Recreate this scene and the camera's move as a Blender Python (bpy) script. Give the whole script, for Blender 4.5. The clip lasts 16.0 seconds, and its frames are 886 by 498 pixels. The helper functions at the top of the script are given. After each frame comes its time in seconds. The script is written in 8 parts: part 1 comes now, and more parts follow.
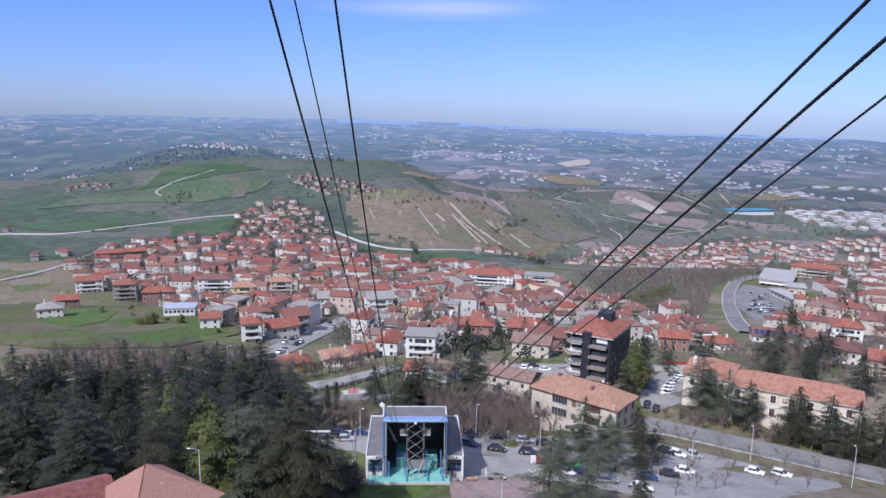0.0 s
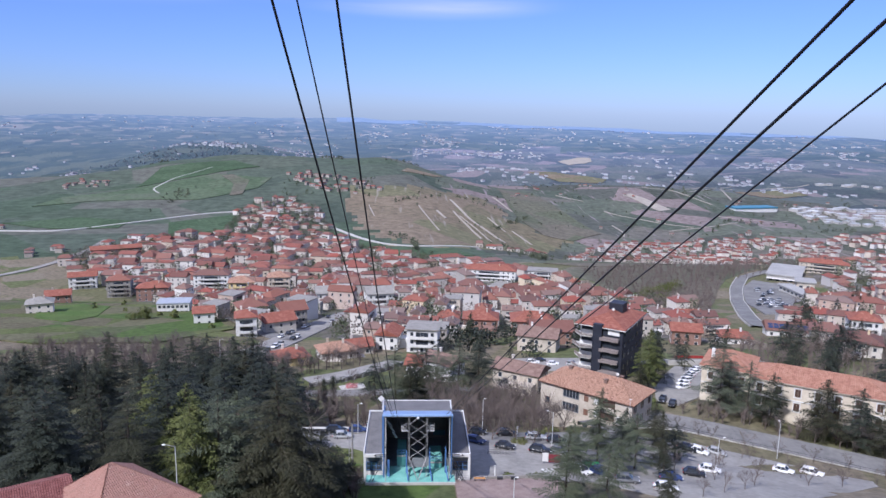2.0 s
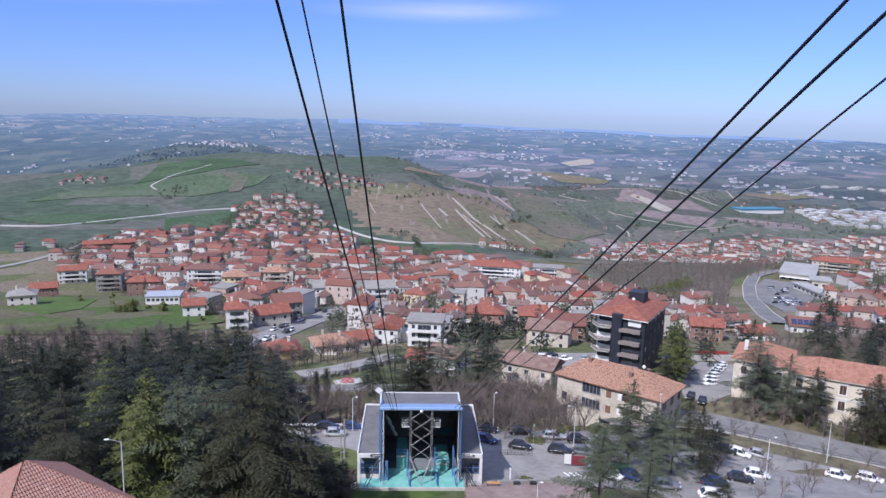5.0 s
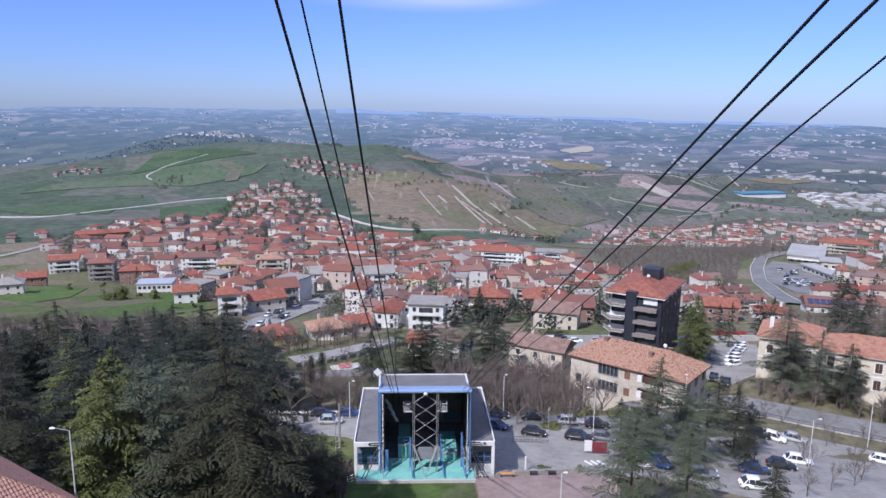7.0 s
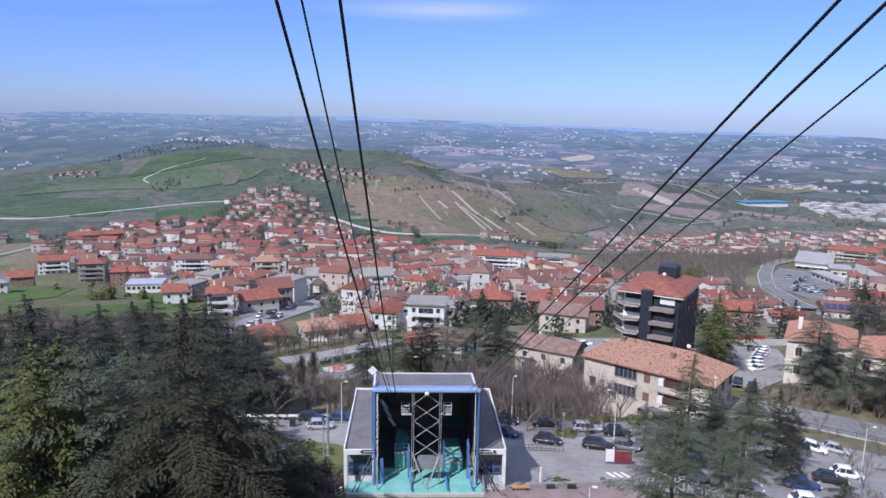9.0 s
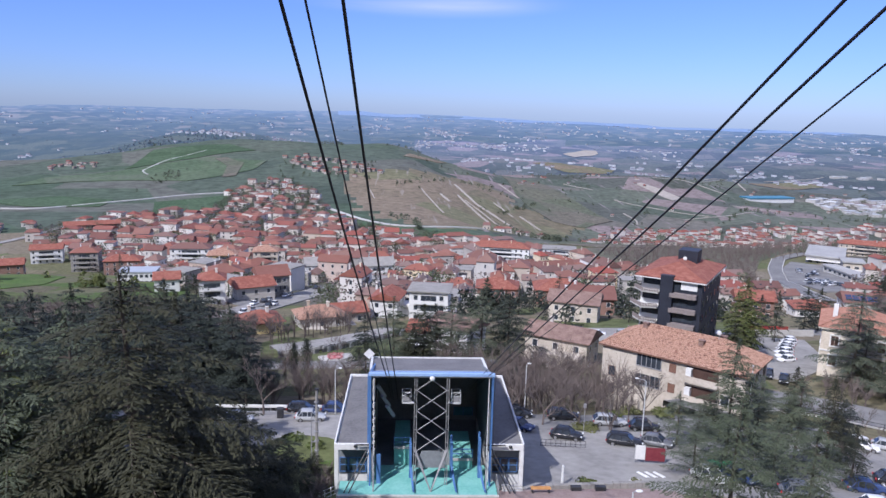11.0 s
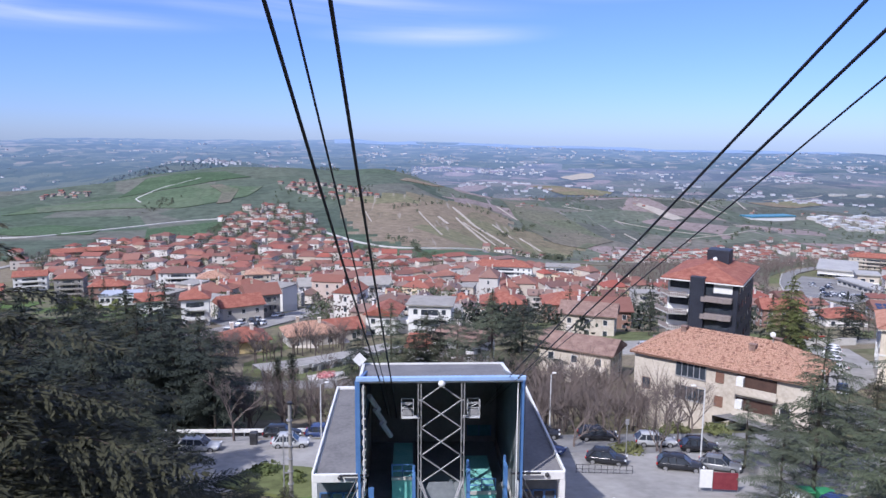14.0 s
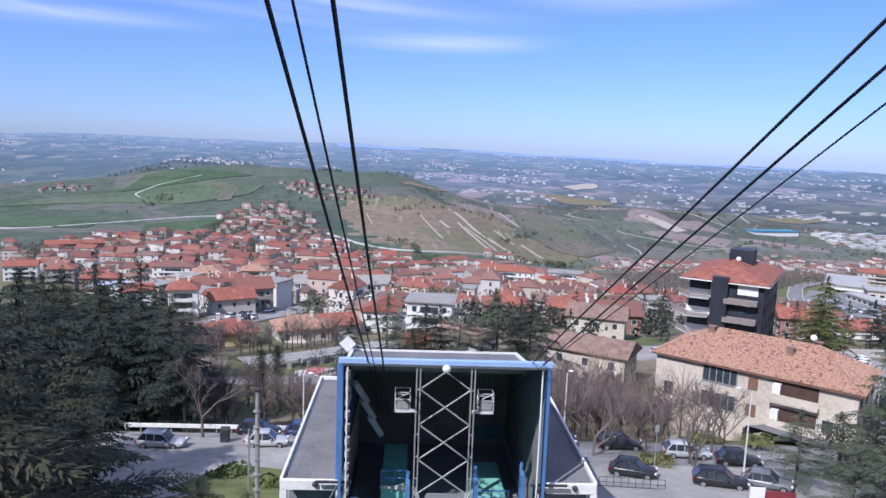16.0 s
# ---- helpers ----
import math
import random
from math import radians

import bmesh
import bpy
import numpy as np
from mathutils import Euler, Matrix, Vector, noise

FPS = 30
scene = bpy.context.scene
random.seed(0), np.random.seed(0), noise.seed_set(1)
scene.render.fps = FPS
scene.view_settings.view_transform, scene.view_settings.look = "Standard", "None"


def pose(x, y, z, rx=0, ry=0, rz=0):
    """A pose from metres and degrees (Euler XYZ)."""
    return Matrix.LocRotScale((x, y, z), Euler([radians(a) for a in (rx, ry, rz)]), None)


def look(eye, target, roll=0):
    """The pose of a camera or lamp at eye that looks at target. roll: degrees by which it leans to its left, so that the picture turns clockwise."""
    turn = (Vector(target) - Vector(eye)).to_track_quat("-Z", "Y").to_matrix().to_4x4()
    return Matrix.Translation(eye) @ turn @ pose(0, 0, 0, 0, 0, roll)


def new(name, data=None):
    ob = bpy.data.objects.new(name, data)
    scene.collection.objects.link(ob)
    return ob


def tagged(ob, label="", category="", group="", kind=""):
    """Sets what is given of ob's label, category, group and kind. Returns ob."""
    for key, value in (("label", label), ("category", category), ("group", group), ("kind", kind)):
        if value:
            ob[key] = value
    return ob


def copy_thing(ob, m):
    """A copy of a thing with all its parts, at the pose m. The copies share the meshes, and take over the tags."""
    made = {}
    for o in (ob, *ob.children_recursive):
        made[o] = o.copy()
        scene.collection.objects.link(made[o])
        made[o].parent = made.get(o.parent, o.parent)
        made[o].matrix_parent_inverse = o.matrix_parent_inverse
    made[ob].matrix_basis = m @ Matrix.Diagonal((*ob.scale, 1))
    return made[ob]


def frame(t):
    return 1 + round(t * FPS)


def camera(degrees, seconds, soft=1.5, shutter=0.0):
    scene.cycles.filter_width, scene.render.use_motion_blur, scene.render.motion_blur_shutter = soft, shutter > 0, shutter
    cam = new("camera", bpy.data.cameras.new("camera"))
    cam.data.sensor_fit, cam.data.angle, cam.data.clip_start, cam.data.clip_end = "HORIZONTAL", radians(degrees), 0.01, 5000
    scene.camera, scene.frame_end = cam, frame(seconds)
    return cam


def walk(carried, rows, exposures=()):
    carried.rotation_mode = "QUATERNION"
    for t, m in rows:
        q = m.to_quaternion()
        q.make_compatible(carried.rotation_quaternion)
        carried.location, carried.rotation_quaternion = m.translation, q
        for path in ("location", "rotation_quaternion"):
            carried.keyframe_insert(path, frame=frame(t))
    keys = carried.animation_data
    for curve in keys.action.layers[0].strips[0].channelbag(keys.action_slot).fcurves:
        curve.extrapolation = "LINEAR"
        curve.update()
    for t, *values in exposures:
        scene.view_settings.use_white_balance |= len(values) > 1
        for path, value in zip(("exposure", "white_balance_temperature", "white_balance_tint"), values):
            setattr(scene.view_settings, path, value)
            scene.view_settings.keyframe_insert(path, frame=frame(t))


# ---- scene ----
cam = camera(63.0, 16.0)
PATH = [
    (0, (-1.185, -125.405, 71.664), (-0.740, -115.591, 69.796), 1.11),
    (0.5, (-1.234, -122.800, 70.244), (-0.781, -112.992, 68.346), 1.04),
    (1, (-1.282, -120.162, 68.814), (-0.832, -110.359, 66.892), 0.89),
    (1.5, (-1.329, -117.494, 67.374), (-0.884, -107.687, 65.469), 0.91),
    (2, (-1.375, -114.799, 65.926), (-0.934, -104.985, 64.055), 1.01),
    (2.5, (-1.420, -112.079, 64.471), (-0.982, -102.258, 62.641), 1.14),
    (3, (-1.464, -109.337, 63.011), (-1.029, -99.509, 61.218), 1.19),
    (5.5, (-1.669, -95.394, 55.676), (-1.243, -85.580, 53.807), 1.33),
    (6, (-1.706, -92.578, 54.212), (-1.279, -82.773, 52.294), 1.09),
    (6.5, (-1.742, -89.758, 52.751), (-1.313, -79.959, 50.802), 0.84),
    (7, (-1.777, -86.937, 51.296), (-1.342, -77.142, 49.332), 0.66),
    (7.5, (-1.810, -84.119, 49.848), (-1.368, -74.317, 47.918), 0.68),
    (8, (-1.842, -81.306, 48.408), (-1.397, -71.496, 46.522), 0.78),
    (8.5, (-1.872, -78.500, 46.977), (-1.425, -68.682, 45.131), 0.96),
    (11, (-1.995, -64.679, 40.012), (-1.571, -54.870, 38.114), 1.42),
    (11.5, (-2.015, -61.975, 38.666), (-1.597, -52.172, 36.736), 1.31),
    (12, (-2.032, -59.297, 37.339), (-1.618, -49.497, 35.393), 0.96),
    (12.5, (-2.047, -56.649, 36.032), (-1.629, -46.841, 34.124), 0.71),
    (13, (-2.060, -54.031, 34.746), (-1.634, -44.205, 32.942), 0.49),
    (13.5, (-2.071, -51.449, 33.484), (-1.634, -41.597, 31.822), 0.38),
    (14, (-2.080, -48.903, 32.246), (-1.633, -39.030, 30.717), 0.41),
    (14.5, (-2.086, -46.397, 31.034), (-1.634, -36.508, 29.617), 0.74),
    (15, (-2.090, -43.933, 29.848), (-1.636, -34.035, 28.499), 1.25),
    (15.5, (-2.092, -41.514, 28.691), (-1.643, -31.614, 27.355), 1.73),
    (16, (-2.091, -39.143, 27.564), (-1.649, -29.256, 26.131), 2.14),
]
walk(cam, [(t, look(eye, target, roll)) for t, eye, target, roll in PATH], [(0, 0.2, 6050, 16), (10.8, 0.2, 6050, 16), (12.2, 0.34, 6050, 16), (16, 0.37, 6050, 16)])

# ---------- daylight ----------
SUN_WAY = Vector((0.62, 0.74, -1.0)).normalized()
world = bpy.data.worlds.new("world")
scene.world = world
world.use_nodes = True
wn, wl = world.node_tree.nodes, world.node_tree.links
sky = wn.new("ShaderNodeTexSky")
sky.sky_type, sky.sun_disc = "NISHITA", False
sky.sun_elevation, sky.sun_rotation = radians(45), radians(220)
sky.altitude, sky.air_density, sky.dust_density, sky.ozone_density = 300, 1.0, 0.25, 3.5
spot = wn.new("ShaderNodeTexCoord")
stretch = wn.new("ShaderNodeMapping")
stretch.inputs["Scale"].default_value = (1.1, 1.6, 11.0)
stretch.inputs["Rotation"].default_value = (0.0, radians(6), 0.0)
stretch.inputs["Location"].default_value = (1.7, 0.4, 0.0)
wisp = wn.new("ShaderNodeTexNoise")
wisp.inputs["Scale"].default_value, wisp.inputs["Detail"].default_value, wisp.inputs["Distortion"].default_value = 1.7, 6.0, 0.6
thin = wn.new("ShaderNodeMapRange")
thin.inputs["From Min"].default_value, thin.inputs["From Max"].default_value = 0.30, 0.60
thin.inputs["To Max"].default_value = 0.75
split = wn.new("ShaderNodeSeparateXYZ")
# four thin wisps: middle of each across and up, half width, half height, weight
banks = None
for wx, wz, sx, sz, weight in ((-0.46, 0.139, 0.22, 0.019, 1.0), (0.02, 0.137, 0.16, 0.018, 1.0), (-0.14, 0.166, 0.30, 0.030, 0.85), (0.25, 0.190, 0.18, 0.018, 0.9)):
    shift = wn.new("ShaderNodeVectorMath")
    shift.operation = "SUBTRACT"
    shift.inputs[1].default_value = (wx, 0.0, wz)
    shape = wn.new("ShaderNodeVectorMath")
    shape.operation = "MULTIPLY"
    shape.inputs[1].default_value = (1 / sx, 0.0, 1 / sz)
    size_of = wn.new("ShaderNodeVectorMath")
    size_of.operation = "LENGTH"
    soft_edge = wn.new("ShaderNodeMapRange")
    soft_edge.interpolation_type = "SMOOTHSTEP"
    soft_edge.inputs["From Min"].default_value, soft_edge.inputs["From Max"].default_value = 1.25, 0.1
    soft_edge.inputs["To Max"].default_value = weight
    wl.new(spot.outputs["Generated"], shift.inputs[0])
    wl.new(shift.outputs["Vector"], shape.inputs[0])
    wl.new(shape.outputs["Vector"], size_of.inputs[0])
    wl.new(size_of.outputs["Value"], soft_edge.inputs["Value"])
    if banks is None:
        banks = soft_edge.outputs["Result"]
    else:
        join = wn.new("ShaderNodeMath")
        join.operation = "MAXIMUM"
        wl.new(banks, join.inputs[0])
        wl.new(soft_edge.outputs["Result"], join.inputs[1])
        banks = join.outputs["Value"]
# thin cirrus higher up, unseen, added to brighten the land from above
high = wn.new("ShaderNodeMapRange")
high.inputs["From Min"].default_value, high.inputs["From Max"].default_value = 0.20, 0.34
join = wn.new("ShaderNodeMath")
join.operation = "MAXIMUM"
wl.new(split.outputs["Z"], high.inputs["Value"])
wl.new(banks, join.inputs[0])
wl.new(high.outputs["Result"], join.inputs[1])
banks = join.outputs["Value"]
amount = wn.new("ShaderNodeMath")
amount.operation = "MULTIPLY"
cloud = wn.new("ShaderNodeMixRGB")
cloud.inputs["Color2"].default_value = (6.0, 6.6, 8.6, 1)
wl.new(spot.outputs["Generated"], stretch.inputs["Vector"])
wl.new(stretch.outputs["Vector"], wisp.inputs["Vector"])
wl.new(wisp.outputs["Fac"], thin.inputs["Value"])
wl.new(spot.outputs["Generated"], split.inputs["Vector"])
wl.new(thin.outputs["Result"], amount.inputs[0])
wl.new(banks, amount.inputs[1])
wl.new(amount.outputs["Value"], cloud.inputs["Fac"])
air = wn.new("ShaderNodeValToRGB")
air.color_ramp.elements[0].position, air.color_ramp.elements[1].position = 0.0, 0.28
air.color_ramp.elements[0].color, air.color_ramp.elements[1].color = (0.495, 0.65, 1.16, 1), (0.72, 0.82, 1.34, 1)
deep = wn.new("ShaderNodeMixRGB")
deep.blend_type = "MULTIPLY"
deep.inputs["Fac"].default_value = 1.0
wl.new(split.outputs["Z"], air.inputs["Fac"])
wl.new(sky.outputs["Color"], deep.inputs["Color1"])
wl.new(air.outputs["Color"], deep.inputs["Color2"])
wl.new(deep.outputs["Color"], cloud.inputs["Color1"])
wl.new(cloud.outputs["Color"], wn["Background"].inputs["Color"])
wn["Background"].inputs["Strength"].default_value = 0.105

sun = new("sun", bpy.data.lights.new("sun", "SUN"))
sun.data.energy, sun.data.angle, sun.data.color = 4.6, radians(0.55), (1.0, 0.97, 0.93)
sun.matrix_world = look((0, 0, 300), Vector((0, 0, 300)) + SUN_WAY)

# ---------- materials ----------
def material(name, tones, rough=0.85, size=1.0, relief=0.3, metal=0.0, random_tone=False, island=False, spots=0.0, spec=0.3):
    """A surface of several tones, mottled at two scales. size: metres of the large mottling."""
    m = bpy.data.materials.new(name)
    m.use_nodes = True
    n, l = m.node_tree.nodes, m.node_tree.links
    p = n["Principled BSDF"]
    p.inputs["Roughness"].default_value, p.inputs["Metallic"].default_value = rough, metal
    p.inputs["Specular IOR Level"].default_value = spec
    tc = n.new("ShaderNodeTexCoord")
    big, small = n.new("ShaderNodeTexNoise"), n.new("ShaderNodeTexNoise")
    big.inputs["Scale"].default_value, big.inputs["Detail"].default_value = 1.0 / size, 5.0
    small.inputs["Scale"].default_value, small.inputs["Detail"].default_value = 7.0 / size, 4.0
    for t in (big, small):
        l.new(tc.outputs["Object"], t.inputs["Vector"])
    blend = n.new("ShaderNodeMath")
    blend.operation = "MULTIPLY_ADD"
    l.new(big.outputs["Fac"], blend.inputs[0])
    blend.inputs[1].default_value = 0.7
    part_small = n.new("ShaderNodeMath")
    part_small.operation = "MULTIPLY"
    l.new(small.outputs["Fac"], part_small.inputs[0])
    part_small.inputs[1].default_value = 0.55
    l.new(part_small.outputs["Value"], blend.inputs[2])
    ramp = n.new("ShaderNodeValToRGB")
    ramp.color_ramp.elements[0].position, ramp.color_ramp.elements[1].position = 0.42, 0.80
    cols = list(tones)
    ramp.color_ramp.elements[0].color = (*cols[0], 1)
    ramp.color_ramp.elements[1].color = (*cols[-1], 1)
    for i, c in enumerate(cols[1:-1], 1):
        e = ramp.color_ramp.elements.new(0.42 + 0.38 * i / (len(cols) - 1))
        e.color = (*c, 1)
    l.new(blend.outputs["Value"], ramp.inputs["Fac"])
    colour = ramp.outputs["Color"]
    if random_tone or island:
        source = n.new("ShaderNodeNewGeometry").outputs["Random Per Island"] if island else n.new("ShaderNodeObjectInfo").outputs["Random"]
        shift = n.new("ShaderNodeValToRGB")
        shift.color_ramp.interpolation = "LINEAR"
        options = random_tone if isinstance(random_tone, (list, tuple)) else cols
        shift.color_ramp.elements[0].color = (*options[0], 1)
        shift.color_ramp.elements[1].color = (*options[-1], 1)
        for i, c in enumerate(options[1:-1], 1):
            e = shift.color_ramp.elements.new(i / (len(options) - 1))
            e.color = (*c, 1)
        l.new(source, shift.inputs["Fac"])
        mix = n.new("ShaderNodeMixRGB")
        mix.inputs["Fac"].default_value = 0.75
        l.new(colour, mix.inputs["Color1"])
        l.new(shift.outputs["Color"], mix.inputs["Color2"])
        colour = mix.outputs["Color"]
    l.new(colour, p.inputs["Base Color"])
    if relief:
        b = n.new("ShaderNodeBump")
        b.inputs["Strength"].default_value, b.inputs["Distance"].default_value = relief, 0.03 * size
        l.new(small.outputs["Fac"], b.inputs["Height"])
        l.new(b.outputs["Normal"], p.inputs["Normal"])
    return m


M = {}
M["asphalt"] = material("asphalt", [(0.10, 0.10, 0.105), (0.16, 0.16, 0.165), (0.21, 0.205, 0.20)], 0.9, 6.0, 0.2)
M["lot"] = material("light asphalt", [(0.19, 0.183, 0.172), (0.255, 0.245, 0.23), (0.31, 0.30, 0.28)], 0.9, 7.0, 0.2)
M["road"] = material("road asphalt", [(0.125, 0.123, 0.122), (0.175, 0.172, 0.168), (0.22, 0.215, 0.205)], 0.9, 9.0, 0.1)
M["kerb"] = material("kerb concrete", [(0.36, 0.35, 0.33), (0.48, 0.47, 0.44)], 0.9, 1.0, 0.3)
M["paving"] = material("red paving", [(0.20, 0.145, 0.13), (0.26, 0.195, 0.175), (0.30, 0.235, 0.215)], 0.9, 1.5, 0.3)
M["line"] = material("road paint", [(0.60, 0.60, 0.58), (0.75, 0.75, 0.73)], 0.8, 1.0, 0.1)
M["roof"] = material("roof tiles", [(0.132, 0.063, 0.053), (0.185, 0.088, 0.072), (0.246, 0.132, 0.110)], 0.9, 1.6, 0.5,
                     random_tone=[(0.264, 0.063, 0.046), (0.110, 0.062, 0.055), (0.246, 0.088, 0.063), (0.141, 0.092, 0.081), (0.220, 0.058, 0.046), (0.202, 0.123, 0.101), (0.167, 0.141, 0.132), (0.097, 0.055, 0.051), (0.238, 0.097, 0.069), (0.132, 0.079, 0.070)])
M["roof_old"] = material("weathered tiles", [(0.065, 0.040, 0.033), (0.17, 0.085, 0.060), (0.26, 0.135, 0.092), (0.46, 0.30, 0.22), (0.21, 0.105, 0.072), (0.11, 0.062, 0.048)], 0.92, 0.55, 0.6)
M["roof_pink"] = material("pink tiles", [(0.20, 0.105, 0.085), (0.29, 0.155, 0.125), (0.37, 0.215, 0.175), (0.24, 0.125, 0.10), (0.45, 0.30, 0.25)], 0.92, 0.7, 0.4)
M["roof_dark"] = material("dark red tiles", [(0.13, 0.048, 0.046), (0.19, 0.072, 0.066), (0.24, 0.11, 0.10)], 0.9, 0.9, 0.5)
M["roof_villa"] = material("salmon tiles", [(0.22, 0.10, 0.07), (0.31, 0.155, 0.11), (0.38, 0.215, 0.16)], 0.92, 1.1, 0.5)
M["roof_brown"] = material("dull brown tiles", [(0.12, 0.075, 0.062), (0.19, 0.125, 0.105), (0.26, 0.18, 0.15)], 0.92, 1.2, 0.5)
M["roof_red"] = material("red tiles", [(0.166, 0.057, 0.041), (0.230, 0.081, 0.059), (0.304, 0.138, 0.099)], 0.9, 1.2, 0.5)
M["roof_grey"] = material("grey roof", [(0.20, 0.19, 0.18), (0.29, 0.28, 0.26)], 0.9, 2.0, 0.3)
M["wall"] = material("house plaster", [(0.48, 0.45, 0.41), (0.60, 0.57, 0.53), (0.70, 0.68, 0.65)], 0.9, 2.5, 0.15,
                     random_tone=[(0.68, 0.67, 0.66), (0.36, 0.32, 0.27), (0.68, 0.64, 0.58), (0.58, 0.44, 0.25), (0.28, 0.27, 0.26), (0.72, 0.71, 0.70), (0.36, 0.22, 0.16), (0.46, 0.42, 0.37), (0.20, 0.19, 0.18), (0.58, 0.54, 0.49), (0.40, 0.33, 0.27), (0.66, 0.65, 0.64)])
M["shutter_dark"] = material("brown shutter paint and recess shade", [(0.055, 0.032, 0.026), (0.085, 0.050, 0.040)], 0.6, 0.8, 0.1)
M["villa_wall"] = material("pale cream plaster", [(0.46, 0.40, 0.32), (0.56, 0.50, 0.41), (0.62, 0.57, 0.49)], 0.9, 2.6, 0.2)
M["plaster"] = material("cream plaster", [(0.34, 0.30, 0.25), (0.45, 0.40, 0.335), (0.53, 0.48, 0.41)], 0.9, 3.0, 0.2)
M["white"] = material("white paint", [(0.55, 0.55, 0.54), (0.68, 0.68, 0.67)], 0.6, 2.0, 0.1)
M["brick"] = material("brick walls", [(0.19, 0.115, 0.092), (0.27, 0.165, 0.135)], 0.9, 1.0, 0.3)
M["yellow"] = material("yellow plaster", [(0.60, 0.48, 0.24), (0.70, 0.58, 0.32)], 0.9, 2.0, 0.2)
M["dark_clad"] = material("dark cladding", [(0.018, 0.02, 0.03), (0.03, 0.034, 0.048)], 0.5, 2.0, 0.1)
M["pane"] = material("window glass", [(0.02, 0.025, 0.035), (0.05, 0.06, 0.075)], 0.12, 1.0, 0.0, spec=0.6)
M["teal_glass"] = material("blue-green glass", [(0.05, 0.16, 0.20), (0.10, 0.28, 0.34)], 0.15, 0.8, 0.0, spec=0.6)
M["shutter"] = material("brown shutters", [(0.13, 0.07, 0.05), (0.20, 0.11, 0.08)], 0.8, 0.5, 0.2)
M["parapet"] = material("brown-grey lattice", [(0.14, 0.12, 0.115), (0.24, 0.205, 0.195), (0.17, 0.145, 0.14)], 0.85, 0.25, 0.3)
M["cage_paint"] = material("weathered white paint", [(0.42, 0.43, 0.44), (0.56, 0.57, 0.58)], 0.6, 0.5, 0.1)
M["concrete"] = material("concrete", [(0.34, 0.33, 0.31), (0.46, 0.45, 0.43)], 0.9, 2.0, 0.3)
M["felt"] = material("roof felt", [(0.115, 0.112, 0.115), (0.155, 0.15, 0.152), (0.185, 0.18, 0.18)], 0.85, 2.2, 0.2)
M["green_floor"] = material("green floor paint", [(0.12, 0.36, 0.325), (0.17, 0.43, 0.39), (0.22, 0.49, 0.45)], 0.6, 1.6, 0.1)
M["blue"] = material("blue paint", [(0.06, 0.14, 0.32), (0.09, 0.19, 0.39)], 0.45, 1.2, 0.1)
M["pale_sheet"] = material("pale grey metal roof", [(0.28, 0.31, 0.36), (0.38, 0.41, 0.46)], 0.5, 3.0, 0.1)
M["blue_sheet"] = material("pale blue sheet", [(0.23, 0.36, 0.60), (0.30, 0.43, 0.66)], 0.4, 2.0, 0.1)
M["steel"] = material("galvanised steel", [(0.24, 0.24, 0.25), (0.36, 0.36, 0.37)], 0.5, 0.6, 0.1, metal=0.3)
M["dark_steel"] = material("dark steel", [(0.03, 0.03, 0.034), (0.06, 0.06, 0.065)], 0.5, 0.6, 0.1, metal=0.3)
M["rope"] = material("steel rope", [(0.012, 0.014, 0.022), (0.03, 0.033, 0.045)], 0.6, 0.1, 0.4)
# dark tone stands for the shade inside the hall and its recesses
M["inside"] = material("shade-dark inside wall", [(0.14, 0.155, 0.17), (0.21, 0.225, 0.24)], 0.9, 2.0, 0.2)
M["bark"] = material("bark", [(0.055, 0.045, 0.037), (0.10, 0.085, 0.07)], 0.95, 0.4, 0.6)
M["twig"] = material("bare twigs", [(0.080, 0.064, 0.058), (0.125, 0.102, 0.092), (0.18, 0.148, 0.134)], 0.95, 1.0, 0.0, random_tone=[(0.095, 0.076, 0.069), (0.145, 0.118, 0.106), (0.12, 0.097, 0.089)])
M["needles"] = material("dark cedar needles", [(0.015, 0.019, 0.011), (0.025, 0.029, 0.016), (0.056, 0.055, 0.028)], 0.75, 1.6, 0.0,
                        random_tone=[(0.016, 0.021, 0.012), (0.028, 0.033, 0.019), (0.046, 0.044, 0.022), (0.021, 0.026, 0.016)])
M["needles_blue"] = material("dark blue-green needles", [(0.017, 0.024, 0.019), (0.027, 0.036, 0.028), (0.050, 0.057, 0.041)], 0.75, 1.6, 0.0, random_tone=[(0.018, 0.025, 0.019), (0.029, 0.038, 0.031), (0.040, 0.045, 0.024), (0.024, 0.033, 0.024)])
M["needles_grey"] = material("grey-green needles", [(0.046, 0.060, 0.038), (0.072, 0.088, 0.054), (0.112, 0.124, 0.082)], 0.75, 1.6, 0.0, random_tone=[(0.058, 0.072, 0.040), (0.084, 0.098, 0.070), (0.075, 0.092, 0.050)])
M["needles_y"] = material("yellow-green needles", [(0.055, 0.075, 0.022), (0.085, 0.10, 0.03), (0.12, 0.13, 0.045)], 0.8, 1.6, 0.0)
M["leaf"] = material("shrub leaves", [(0.06, 0.09, 0.02), (0.11, 0.14, 0.04), (0.16, 0.18, 0.06)], 0.8, 1.2, 0.0, random_tone=[(0.06, 0.08, 0.03), (0.10, 0.12, 0.04), (0.13, 0.12, 0.06)])
M["tyre"] = material("tyre rubber", [(0.012, 0.012, 0.012), (0.022, 0.022, 0.022)], 0.9, 0.3, 0.0)
M["rim"] = material("alloy rim", [(0.30, 0.30, 0.31), (0.42, 0.42, 0.43)], 0.35, 0.3, 0.0, metal=0.7)
M["lamp_red"] = material("tail light", [(0.30, 0.01, 0.01), (0.40, 0.02, 0.02)], 0.3, 0.3, 0.0)
M["lamp_clear"] = material("headlight", [(0.55, 0.56, 0.58), (0.70, 0.71, 0.73)], 0.2, 0.3, 0.0)
